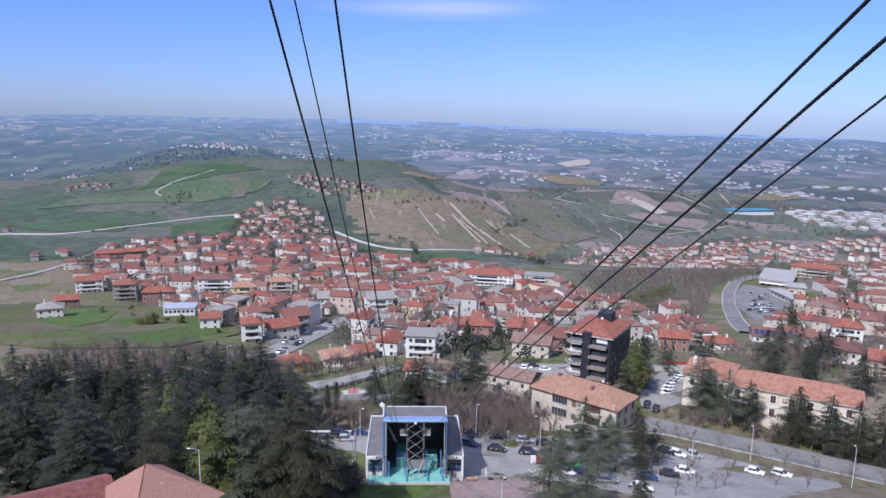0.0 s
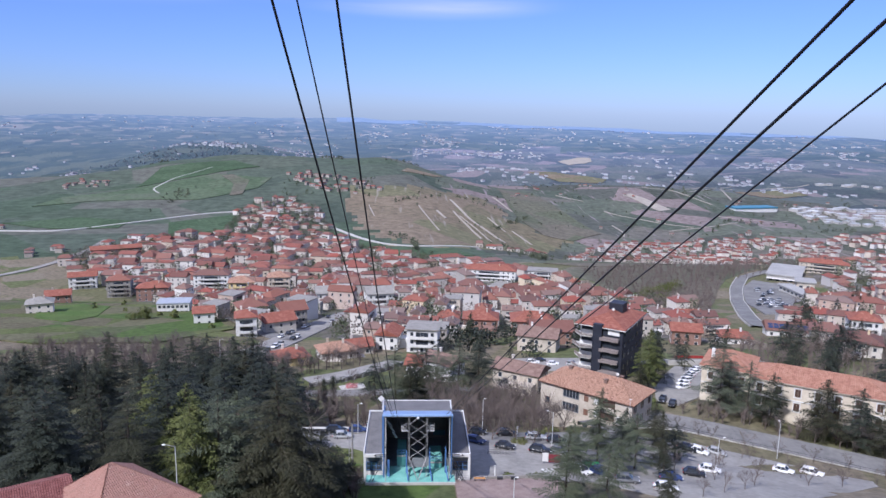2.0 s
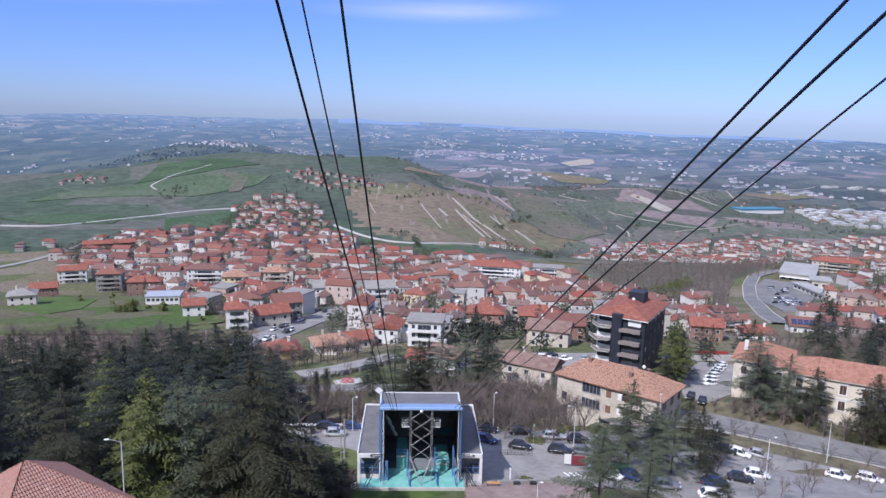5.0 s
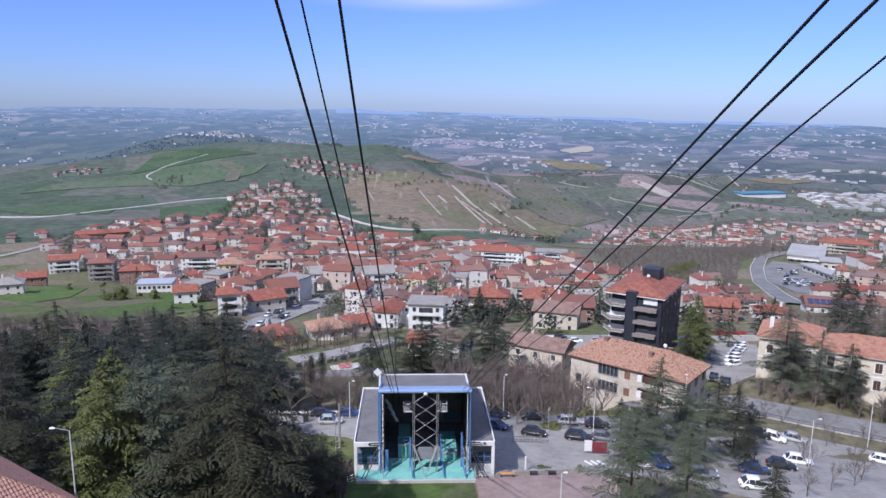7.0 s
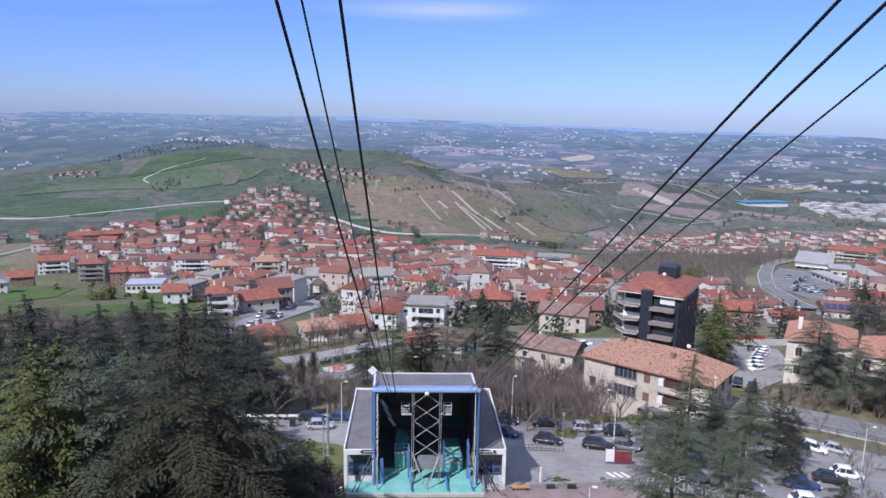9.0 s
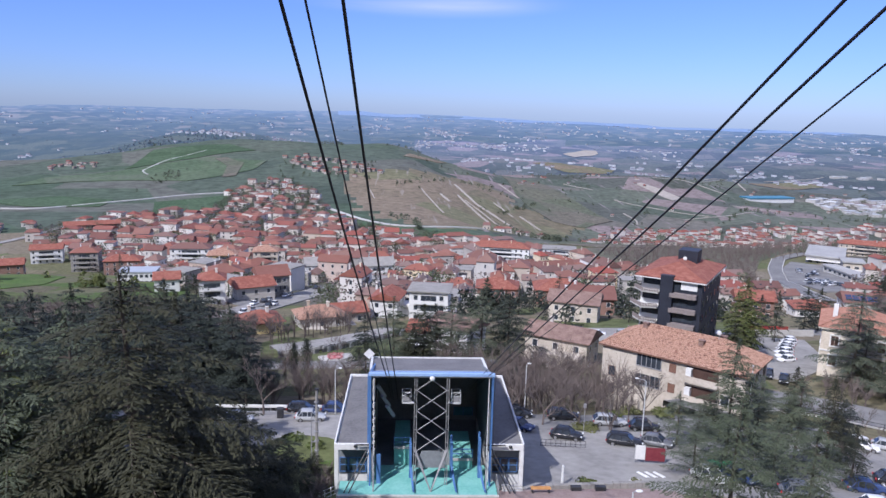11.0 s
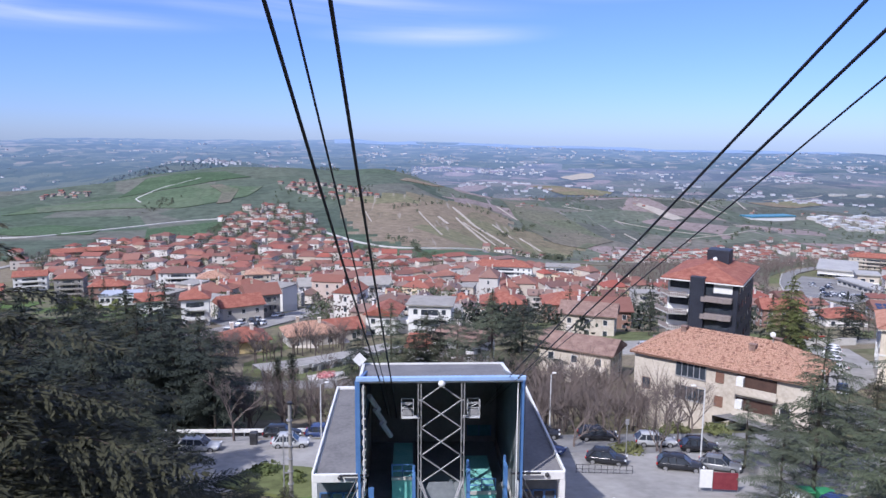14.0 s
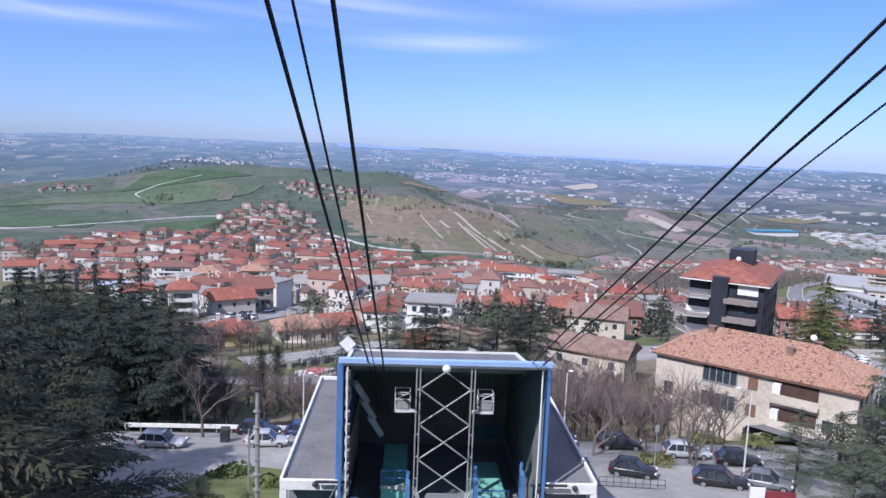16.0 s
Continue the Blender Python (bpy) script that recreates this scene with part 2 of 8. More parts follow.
M["wood"] = material("orange timber", [(0.40, 0.19, 0.06), (0.50, 0.26, 0.10)], 0.7, 0.4, 0.2)
M["red_panel"] = material("dark red panel", [(0.13, 0.02, 0.03), (0.20, 0.04, 0.05)], 0.6, 0.6, 0.1)
for key, a, b in (("black", (0.010, 0.011, 0.014), (0.02, 0.021, 0.026)), ("silver", (0.32, 0.33, 0.34), (0.42, 0.43, 0.44)), ("white", (0.70, 0.70, 0.70), (0.80, 0.80, 0.80)),
                  ("blue", (0.02, 0.04, 0.11), (0.04, 0.06, 0.15)), ("grey", (0.10, 0.105, 0.115), (0.16, 0.165, 0.175))):
    M["car_" + key] = material(key + " car paint", [a, b], 0.25, 1.0, 0.0, spec=0.6)


def land_material(name, patch, sets, haze_glow=None, stripes=None):
    """Land of fields, meadow and scrub. sets: pairs of tones, one pair a kind of field. patch: metres of a field."""
    m = bpy.data.materials.new(name)
    m.use_nodes = True
    n, l = m.node_tree.nodes, m.node_tree.links
    p = n["Principled BSDF"]
    p.inputs["Roughness"].default_value, p.inputs["Specular IOR Level"].default_value = 0.95, 0.1
    tc = n.new("ShaderNodeTexCoord")
    warp = n.new("ShaderNodeTexNoise")
    warp.inputs["Scale"].default_value, warp.inputs["Detail"].default_value = 1.2 / patch, 3.0
    l.new(tc.outputs["Object"], warp.inputs["Vector"])
    move = n.new("ShaderNodeMixRGB")
    move.blend_type = "LINEAR_LIGHT"
    move.inputs["Fac"].default_value = patch * 0.45
    l.new(tc.outputs["Object"], move.inputs["Color1"])
    l.new(warp.outputs["Color"], move.inputs["Color2"])
    flat = n.new("ShaderNodeMapping")
    flat.inputs["Scale"].default_value = (1.0 / patch, 1.0 / patch, 0.0)
    flat.inputs["Rotation"].default_value = (0, 0, radians(24))
    l.new(move.outputs["Color"], flat.inputs["Vector"])
    cells = n.new("ShaderNodeTexVoronoi")
    cells.inputs["Scale"].default_value = 1.0
    l.new(flat.outputs["Vector"], cells.inputs["Vector"])
    part_colour = n.new("ShaderNodeSeparateColor")
    l.new(cells.outputs["Color"], part_colour.inputs["Color"])
    ramp = n.new("ShaderNodeValToRGB")
    ramp.color_ramp.interpolation = "CONSTANT"
    ramp.color_ramp.elements[0].color = (*sets[0], 1)
    ramp.color_ramp.elements[0].position = 0.0
    ramp.color_ramp.elements[1].color = (*sets[1], 1)
    ramp.color_ramp.elements[1].position = 1.0 / len(sets)
    for i, c in enumerate(sets[2:], 2):
        ramp.color_ramp.elements.new(i / len(sets)).color = (*c, 1)
    l.new(part_colour.outputs["Red"], ramp.inputs["Fac"])
    fine = n.new("ShaderNodeTexNoise")
    fine.inputs["Scale"].default_value, fine.inputs["Detail"].default_value = 9.0 / patch, 8.0
    fine.inputs["Roughness"].default_value = 0.7
    l.new(tc.outputs["Object"], fine.inputs["Vector"])
    tone = n.new("ShaderNodeMapRange")
    tone.inputs["From Min"].default_value, tone.inputs["From Max"].default_value = 0.3, 0.7
    tone.inputs["To Min"].default_value, tone.inputs["To Max"].default_value = 0.55, 1.35
    l.new(fine.outputs["Fac"], tone.inputs["Value"])
    mul = n.new("ShaderNodeMixRGB")
    mul.blend_type, mul.inputs["Fac"].default_value = "MULTIPLY", 1.0
    l.new(ramp.outputs["Color"], mul.inputs["Color1"])
    l.new(tone.outputs["Result"], mul.inputs["Color2"])
    colour = mul.outputs["Color"]
    if stripes:
        lie = n.new("ShaderNodeMapping")
        lie.inputs["Scale"].default_value = (1 / 9.0, 1 / 130.0, 0.0)
        lie.inputs["Rotation"].default_value = (0, 0, radians(-11))
        l.new(tc.outputs["Object"], lie.inputs["Vector"])
        streak = n.new("ShaderNodeTexNoise")
        streak.inputs["Scale"].default_value, streak.inputs["Detail"].default_value = 1.0, 5.0
        l.new(lie.outputs["Vector"], streak.inputs["Vector"])
        bare = n.new("ShaderNodeMapRange")
        bare.inputs["From Min"].default_value, bare.inputs["From Max"].default_value = 0.61, 0.72
        l.new(streak.outputs["Fac"], bare.inputs["Value"])
        mix = n.new("ShaderNodeMixRGB")
        mix.inputs["Color2"].default_value = (*stripes, 1)
        l.new(bare.outputs["Result"], mix.inputs["Fac"])
        l.new(colour, mix.inputs["Color1"])
        colour = mix.outputs["Color"]
    l.new(colour, p.inputs["Base Color"])
    # distance haze painted as emission, bluer and brighter farther along Y
    if haze_glow:
        near_tone, far_tone, strength, start, stop = haze_glow
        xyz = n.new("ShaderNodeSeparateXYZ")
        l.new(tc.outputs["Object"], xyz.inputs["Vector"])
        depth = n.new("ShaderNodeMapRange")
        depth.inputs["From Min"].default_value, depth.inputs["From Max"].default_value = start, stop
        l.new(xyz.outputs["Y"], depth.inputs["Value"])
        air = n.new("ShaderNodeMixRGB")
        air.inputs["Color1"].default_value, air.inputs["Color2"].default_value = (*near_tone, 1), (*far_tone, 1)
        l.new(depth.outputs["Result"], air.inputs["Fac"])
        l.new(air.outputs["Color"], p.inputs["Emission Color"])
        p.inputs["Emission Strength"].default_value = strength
    return m


M["grass"] = land_material("rough meadow", 26.0, [(0.125, 0.125, 0.07), (0.155, 0.14, 0.09), (0.175, 0.15, 0.11), (0.11, 0.125, 0.06), (0.19, 0.165, 0.125)])
M["lawn"] = land_material("spring lawn", 9.0, [(0.080, 0.130, 0.038), (0.095, 0.140, 0.045), (0.085, 0.122, 0.042)])
M["meadow"] = land_material("rough spring meadow", 24.0, [(0.095, 0.115, 0.045), (0.115, 0.130, 0.055), (0.088, 0.105, 0.05), (0.130, 0.125, 0.075), (0.075, 0.115, 0.036), (0.12, 0.11, 0.07)])
M["corn"] = land_material("sown field", 40.0, [(0.059, 0.097, 0.053), (0.070, 0.107, 0.062), (0.055, 0.088, 0.049)])
# hill and valley base tones lightened and blued to carry distance haze
M["fields"] = land_material("green fields", 130.0, [(0.074, 0.100, 0.071), (0.092, 0.110, 0.085), (0.066, 0.094, 0.064), (0.112, 0.117, 0.100), (0.080, 0.102, 0.078), (0.062, 0.082, 0.064)])
M["scrub"] = land_material("brown scrub hill", 85.0, [(0.175, 0.145, 0.105), (0.16, 0.14, 0.095), (0.19, 0.155, 0.115), (0.15, 0.145, 0.09)], stripes=(0.27, 0.245, 0.21))
M["valley"] = land_material("patchwork valley", 95.0, [(0.100, 0.116, 0.091), (0.137, 0.131, 0.114), (0.079, 0.097, 0.075), (0.110, 0.124, 0.098), (0.200, 0.165, 0.160), (0.089, 0.097, 0.084), (0.074, 0.082, 0.068)], stripes=(0.231, 0.199, 0.205))
M["clay"] = material("pale bare clay", [(0.26, 0.235, 0.20), (0.36, 0.33, 0.29)], 0.95, 12.0, 0.2)
M["hall_roof"] = material("pale grey flat roof", [(0.27, 0.27, 0.265), (0.36, 0.355, 0.345)], 0.8, 8.0, 0.1)
# distance haze put into the base colour as pale blue-grey
M["haze_wood"] = material("haze-tinted woodland", [(0.15, 0.185, 0.22), (0.18, 0.215, 0.25)], 0.95, 60, 0.0)
# far land emits its own painted haze, near tone to far tone
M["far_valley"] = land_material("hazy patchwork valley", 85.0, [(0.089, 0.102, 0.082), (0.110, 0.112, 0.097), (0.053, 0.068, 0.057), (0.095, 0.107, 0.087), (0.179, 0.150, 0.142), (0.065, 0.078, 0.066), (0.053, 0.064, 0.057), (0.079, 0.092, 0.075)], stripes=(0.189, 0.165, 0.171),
                                haze_glow=((0.015, 0.023, 0.052), (0.158, 0.223, 0.490), 1.0, 1600, 4800))
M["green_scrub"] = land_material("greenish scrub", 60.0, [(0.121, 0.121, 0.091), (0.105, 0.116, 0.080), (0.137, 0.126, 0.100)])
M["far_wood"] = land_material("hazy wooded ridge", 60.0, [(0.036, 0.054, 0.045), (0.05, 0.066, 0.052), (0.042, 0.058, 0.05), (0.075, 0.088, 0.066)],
                              haze_glow=((0.012, 0.022, 0.044), (0.15, 0.23, 0.43), 1.0, 1600, 4800))
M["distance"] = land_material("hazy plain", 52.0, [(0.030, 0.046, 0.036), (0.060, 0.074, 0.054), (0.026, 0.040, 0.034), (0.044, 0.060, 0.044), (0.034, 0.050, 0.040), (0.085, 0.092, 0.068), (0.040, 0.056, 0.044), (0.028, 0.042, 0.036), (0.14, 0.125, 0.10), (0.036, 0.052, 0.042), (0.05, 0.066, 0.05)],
                              haze_glow=((0.016, 0.028, 0.054), (0.15, 0.23, 0.43), 1.0, 1600, 4800))
M["lawn_far"] = land_material("hill pasture", 60.0, [(0.084, 0.119, 0.071), (0.094, 0.126, 0.078), (0.077, 0.111, 0.066), (0.103, 0.126, 0.086)])
M["gardens"] = land_material("gardens and yards", 11.0, [(0.15, 0.145, 0.14), (0.085, 0.09, 0.06), (0.19, 0.18, 0.17), (0.10, 0.10, 0.075), (0.13, 0.12, 0.105), (0.075, 0.085, 0.05)])
# ---------- the lie of the land ----------
def smooth(v, a, b):
    u = min(1.0, max(0.0, (v - a) / (b - a)))
    return u * u * (3 - 2 * u)


LEFT = ((-400, 190), (-160, 70), (-40, 15.5), (-10, 5.2), (-2, 4.0), (3, 2.2), (26, -1.6), (31, -2.3), (51, -10), (85, -13.5),
        (110, -16.5), (140, -20), (220, -34), (293, -46), (350, -60), (500, -66), (700, -70), (6000, -70))
RIGHT = ((-400, 190), (-160, 70), (-60, 20), (-20, 6), (-2, 2.0), (20, -3.5), (40, -5.5), (62, -7.5), (100, -13), (140, -20),
         (220, -34), (293, -46), (350, -57), (500, -66), (700, -70), (6000, -70))


def along(v, table):
    for (a, p), (b, q) in zip(table, table[1:]):
        if v <= b:
            return p + (q - p) * (v - a) / (b - a)
    return table[-1][1]


def bump(x, y, cx, cy, sx, sy):
    return math.exp(-((x - cx) / sx) ** 2 - ((y - cy) / sy) ** 2)


def ground(x, y):
    """Height of the land at a place."""
    side = smooth(x, 36, 64)
    z = along(y, LEFT) * (1 - side) + along(y, RIGHT) * side
    z -= 0.12 * (min(x, 115) - 58) * smooth(x, 56, 62) * (1 - smooth(y, 40, 70)) * smooth(y, -20, 5)
    z += 5 * smooth(-x, 22, 36) * smooth(-y, 8, 36)
    if y > 300:
        r = math.hypot(x, y)
        low = smooth(x + 0.12 * max(0.0, y - 900), -20, 230)
        z -= 50 * low * smooth(y, 480, 790) * (1 - 0.35 * smooth(y, 1300, 2000))
        z -= 28 * (1 - low) * smooth(y, 1500, 2050)
        z -= 66 * smooth(-x / (y + 75), 0.32, 0.66) * smooth(y, 1150, 1650) * (1 - smooth(y, 1900, 3400))
        z += 34 * bump(x, y, -330, 1330, 300, 300) + 30 * bump(x, y, 40, 1250, 300, 300) + 24 * bump(x, y, 480, 1420, 230, 200)
        z += 58 * bump(x, y, -610, 2150, 250, 250)
        z += max(0.0, r - 2500) * (0.0445 - 0.019 * smooth(x / r, -0.12, 0.45))
        roll = noise.noise((x / 260, y / 260, 0.0)) * 12 + noise.noise((x / 95, y / 95, 5.0)) * 4
        z += roll * smooth(y, 620, 1200) + 15 * noise.noise((x / 520, y / 360, 9.0)) * smooth(r, 1900, 2600)
    return z


# ---------- building tools ----------
def thing(name, label, category, m=None, group="", kind=""):
    """An empty at the base of a thing."""
    ob = new(name)
    ob.empty_display_size = 0.3
    if m is not None:
        ob.matrix_basis = m
    return tagged(ob, label, category, group, kind)


def mesh_of(bm, mat, name, smooth_faces=False):
    me = bpy.data.meshes.new(name)
    bm.to_mesh(me)
    bm.free()
    for one in (mat if isinstance(mat, (list, tuple)) else [mat]):
        me.materials.append(one)
    if smooth_faces:
        me.shade_smooth()
    return me


def part(name, bm, mat, parent=None, label="", smooth_faces=False, m=None):
    """Links a bmesh as one mesh object, under a thing or a part."""
    ob = new(name, mesh_of(bm, mat, name, smooth_faces) if isinstance(bm, bmesh.types.BMesh) else bm)
    ob.parent = parent
    if m is not None:
        ob.matrix_basis = m
    if label:
        tagged(ob, label)
    return ob


def box(bm, x0, x1, y0, y1, z0, z1, bevel=0.0, mi=0):
    r = bmesh.ops.create_cube(bm, size=1.0, matrix=Matrix.Translation(((x0 + x1) / 2, (y0 + y1) / 2, (z0 + z1) / 2)) @ Matrix.Diagonal((abs(x1 - x0), abs(y1 - y0), abs(z1 - z0), 1)))
    vs = r["verts"]
    for f in {f for v in vs for f in v.link_faces}:
        f.material_index = mi
    if bevel:
        bmesh.ops.bevel(bm, geom=list({e for v in vs for e in v.link_edges}), offset=bevel, segments=1, affect="EDGES")
    return bm


def bar(bm, a, b, r=0.05, sides=6, r2=None):
    """A round bar from a to b."""
    a, b = Vector(a), Vector(b)
    way = b - a
    if way.length < 1e-6:
        return bm
    turn = way.to_track_quat("Z", "Y").to_matrix().to_4x4()
    bmesh.ops.create_cone(bm, cap_ends=True, segments=sides, radius1=r, radius2=r if r2 is None else r2, depth=way.length,
                          matrix=Matrix.Translation((a + b) / 2) @ turn)
    return bm


def stick(verts, faces, a, b, r, r2):
    """A three-sided stick, for branches by the hundred."""
    way = (b - a)
    if way.length < 1e-6:
        return
    side = way.orthogonal().normalized()
    other = way.cross(side).normalized()
    k = len(verts)
    for c, q in ((a, r), (b, r2)):
        for i in range(3):
            w = i * 2.0944
            verts.append(c + side * (q * math.cos(w)) + other * (q * math.sin(w)))
    for i in range(3):
        j = (i + 1) % 3
        faces.append((k + i, k + j, k + 3 + j, k + 3 + i))


def raw(name, verts, faces, mats, index=None):
    me = bpy.data.meshes.new(name)
    me.from_pydata([tuple(v) for v in verts], [], faces)
    for one in (mats if isinstance(mats, (list, tuple)) else [mats]):
        me.materials.append(one)
    if index:
        me.polygons.foreach_set("material_index", index)
    me.update()
    return me


def poly_prism(bm, pts, z0, z1, mi=0):
    """A prism over a plan of corners, counter-clockwise."""
    low = [bm.verts.new((x, y, z0)) for x, y in pts]
    top = [bm.verts.new((x, y, z1)) for x, y in pts]
    faces = [bm.faces.new(list(reversed(low))), bm.faces.new(top)]
    for i in range(len(pts)):
        j = (i + 1) % len(pts)
        faces.append(bm.faces.new((low[i], low[j], top[j], top[i])))
    for f in faces:
        f.material_index = mi
    return bm


def inside(x, y, plan):
    hit = False
    for (x0, y0), (x1, y1) in zip(plan, plan[1:] + plan[:1]):
        if (y0 > y) != (y1 > y) and x < (x1 - x0) * (y - y0) / (y1 - y0) + x0:
            hit = not hit
    return hit


def ribbon(name, label, line, width, mat, lift=0.12, step=6.0, kind="structure", category="road", level=None):
    """A strip of road that follows the land along a line of plan points."""
    pts = []
    for (x0, y0), (x1, y1) in zip(line, line[1:]):
        n = max(1, int(math.hypot(x1 - x0, y1 - y0) / step))
        pts += [(x0 + (x1 - x0) * i / n, y0 + (y1 - y0) * i / n) for i in range(n)]
    pts.append(line[-1])
    for _ in range(6):
        pts = [pts[0]] + [((a[0] + 2 * b[0] + c[0]) / 4, (a[1] + 2 * b[1] + c[1]) / 4) for a, b, c in zip(pts, pts[1:], pts[2:])] + [pts[-1]]
    verts, faces = [], []
    for i, (x, y) in enumerate(pts):
        a, b = pts[max(0, i - 1)], pts[min(len(pts) - 1, i + 1)]
        d = math.hypot(b[0] - a[0], b[1] - a[1]) or 1
        nx, ny = -(b[1] - a[1]) / d * width / 2, (b[0] - a[0]) / d * width / 2
        z = (ground(x, y) if level is None else level(x, y)) + lift
        hi = max(z, ground(x + nx, y + ny) + lift, ground(x - nx, y - ny) + lift) if level is None else z
        for s in (1, -1):
            verts += [(x + s * nx, y + s * ny, hi), (x + s * nx, y + s * ny, hi - 1.0)]
        if i:
            k = 4 * (i - 1)
            faces += [(k, k + 2, k + 6, k + 4), (k, k + 4, k + 5, k + 1), (k + 2, k + 3, k + 7, k + 6)]
    ob = new(name, raw(name, verts, faces, mat))
    return tagged(ob, label, category, kind=kind)


# ---------- the land ----------
TOWN = [(-62, 178), (-88, 207), (-122, 280), (-150, 320), (-184, 350), (-222, 402), (-262, 450), (-298, 496), (-300, 545), (-292, 590), (-262, 612), (-211, 660), (-205, 700),
        (-224, 800), (-214, 880), (-172, 918), (-132, 860), (-112, 790), (-98, 730), (-92, 665), (-64, 606), (-15, 545), (32, 515), (93, 476), (122, 400), (140, 330), (158, 290), (140, 200), (118, 160), (66, 172), (40, 210), (0, 150)]
SUBURB = [(172, 186), (207, 268), (285, 345), (322, 430), (343, 500), (420, 640), (500, 760), (640, 760), (520, 560), (420, 400), (300, 260), (215, 160)]
BROWN_HILL = [(-95, 1010), (-33, 1000), (46, 1080), (126, 1130), (163, 970), (225, 890), (93, 643), (30, 602), (-17, 624), (-60, 734), (-90, 854)]


def land_kind(x, y):
    if y < 150:
        return 0
    u = 14 * noise.noise((x / 22, y / 22, 31.0))
    if y < 640 and (inside(x + u, y - u, TOWN) or inside(x + u, y + u, SUBURB)):
        return 4
    if inside(x + 1.6 * u, y + 2.2 * u, BROWN_HILL):
        return 2
    if y > 520 and x > 60 + 25 * math.sin(y / 40):
        return 3
    if y > 520:
        return 1
    return 0


def sheet(name, rings, spokes, mats, kind_of):
    verts, faces, index = [], [], []
    for r in rings:
        for a in spokes:
            x, y = r * math.sin(a), r * math.cos(a)
            verts.append((x, y, ground(x, y)))
    n = len(spokes)
    whole = spokes[-1] - spokes[0] > 6.0
    for i in range(len(rings) - 1):
        for j in range(n if whole else n - 1):
            k = (j + 1) % n
            faces.append((i * n + j, (i + 1) * n + j, (i + 1) * n + k, i * n + k))
            c = [sum(verts[q][d] for q in faces[-1]) / 4 for d in (0, 1)]
            index.append(kind_of(*c))
    me = raw(name, verts, faces, mats, index)
    me.flip_normals()
    me.shade_smooth()
    return new(name, me)


rings = [0.5 + 3.0 * i for i in range(1, 34)]
while rings[-1] < 1650:
    rings.append(rings[-1] * 1.028)
rings[-1] = 1650
ahead = [radians(a * 0.5) for a in range(-96, 97)]
round_back = [radians(48 + a * 6) for a in range(1, 44)]
tagged(sheet("ground", rings, ahead + round_back, [M["grass"], M["fields"], M["scrub"], M["valley"], M["gardens"]], land_kind),
       "sloping land with rough spring meadows and green fields", "ground", kind="structure")
far_rings = [1650.0]
while far_rings[-1] < 4880:
    far_rings.append(far_rings[-1] * 1.022)
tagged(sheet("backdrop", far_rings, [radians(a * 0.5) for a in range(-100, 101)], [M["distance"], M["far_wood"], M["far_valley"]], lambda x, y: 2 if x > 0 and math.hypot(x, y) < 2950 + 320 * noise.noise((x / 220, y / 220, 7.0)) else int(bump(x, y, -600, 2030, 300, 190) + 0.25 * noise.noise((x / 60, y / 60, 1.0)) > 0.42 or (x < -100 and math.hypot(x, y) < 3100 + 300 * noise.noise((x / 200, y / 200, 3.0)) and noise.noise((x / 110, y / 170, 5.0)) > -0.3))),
       "distant plain of fields and hills with painted blue haze", "distance", kind="structure")
verts = []
for a in range(-6, 49):
    for r, z in ((4520, None), (4890, None)):
        x, y = r * math.sin(radians(a)), r * math.cos(radians(a))
        verts.append((x, y, ground(x, y) + 3))
sea_mat = material("sea with haze glow", [(0.05, 0.08, 0.12), (0.07, 0.10, 0.15)], 0.5, 300.0, 0.0)
# haze over the sea painted as pale blue emission
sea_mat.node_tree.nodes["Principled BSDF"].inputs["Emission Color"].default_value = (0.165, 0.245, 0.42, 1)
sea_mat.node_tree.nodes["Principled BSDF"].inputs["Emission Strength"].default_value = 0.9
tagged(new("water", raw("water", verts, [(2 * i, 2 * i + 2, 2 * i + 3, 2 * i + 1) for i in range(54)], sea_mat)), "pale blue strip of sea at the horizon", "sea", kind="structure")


# car parks, roads and pavements
def slab(name, label, plan, mat, lift, category, step=3.0, kind="structure"):
    """A paved area that lies on the land within a plan, with thickness."""
    xs, ys = [p[0] for p in plan], [p[1] for p in plan]
    bm = bmesh.new()
    vs = [bm.verts.new((x, y, 0)) for x, y in plan]
    bm.faces.new(vs)
    for axis, lo, hi in ((0, min(xs), max(xs)), (1, min(ys), max(ys))):
        v = lo + step
        while v < hi:
            no = (1, 0, 0) if axis == 0 else (0, 1, 0)
            co = (v, 0, 0) if axis == 0 else (0, v, 0)
            bmesh.ops.bisect_plane(bm, geom=bm.verts[:] + bm.edges[:] + bm.faces[:], plane_co=co, plane_no=no)
            v += step
    for v in bm.verts:
        v.co.z = ground(v.co.x, v.co.y) + lift
    bmesh.ops.recalc_face_normals(bm, faces=bm.faces[:])
    if sum(f.normal.z for f in bm.faces) < 0:
        bmesh.ops.reverse_faces(bm, faces=bm.faces[:])
    r = bmesh.ops.extrude_edge_only(bm, edges=[e for e in bm.edges if e.is_boundary])
    for v in r["geom"]:
        if isinstance(v, bmesh.types.BMVert):
            v.co.z -= 0.6
    return tagged(part(name, bm, mat), label, category, kind=kind)


slab("car_park", "light grey asphalt car park beside the station", [(9.6, -0.3), (21.4, 0.5), (30, -2), (47, -14), (62, -8), (92, 14), (94, 18.5), (78, 24.5), (66, 29), (56, 32), (46, 30), (34, 22.5), (23, 23.2), (14, 24), (9.6, 24)], M["lot"], 0.10, "car park")
slab("car_park", "grey asphalt car park among trees beside the station", [(-44, 14), (-20, 12), (-9.4, 16), (-9.4, 34), (-24, 37), (-44, 34)], M["lot"], 0.10, "car park")
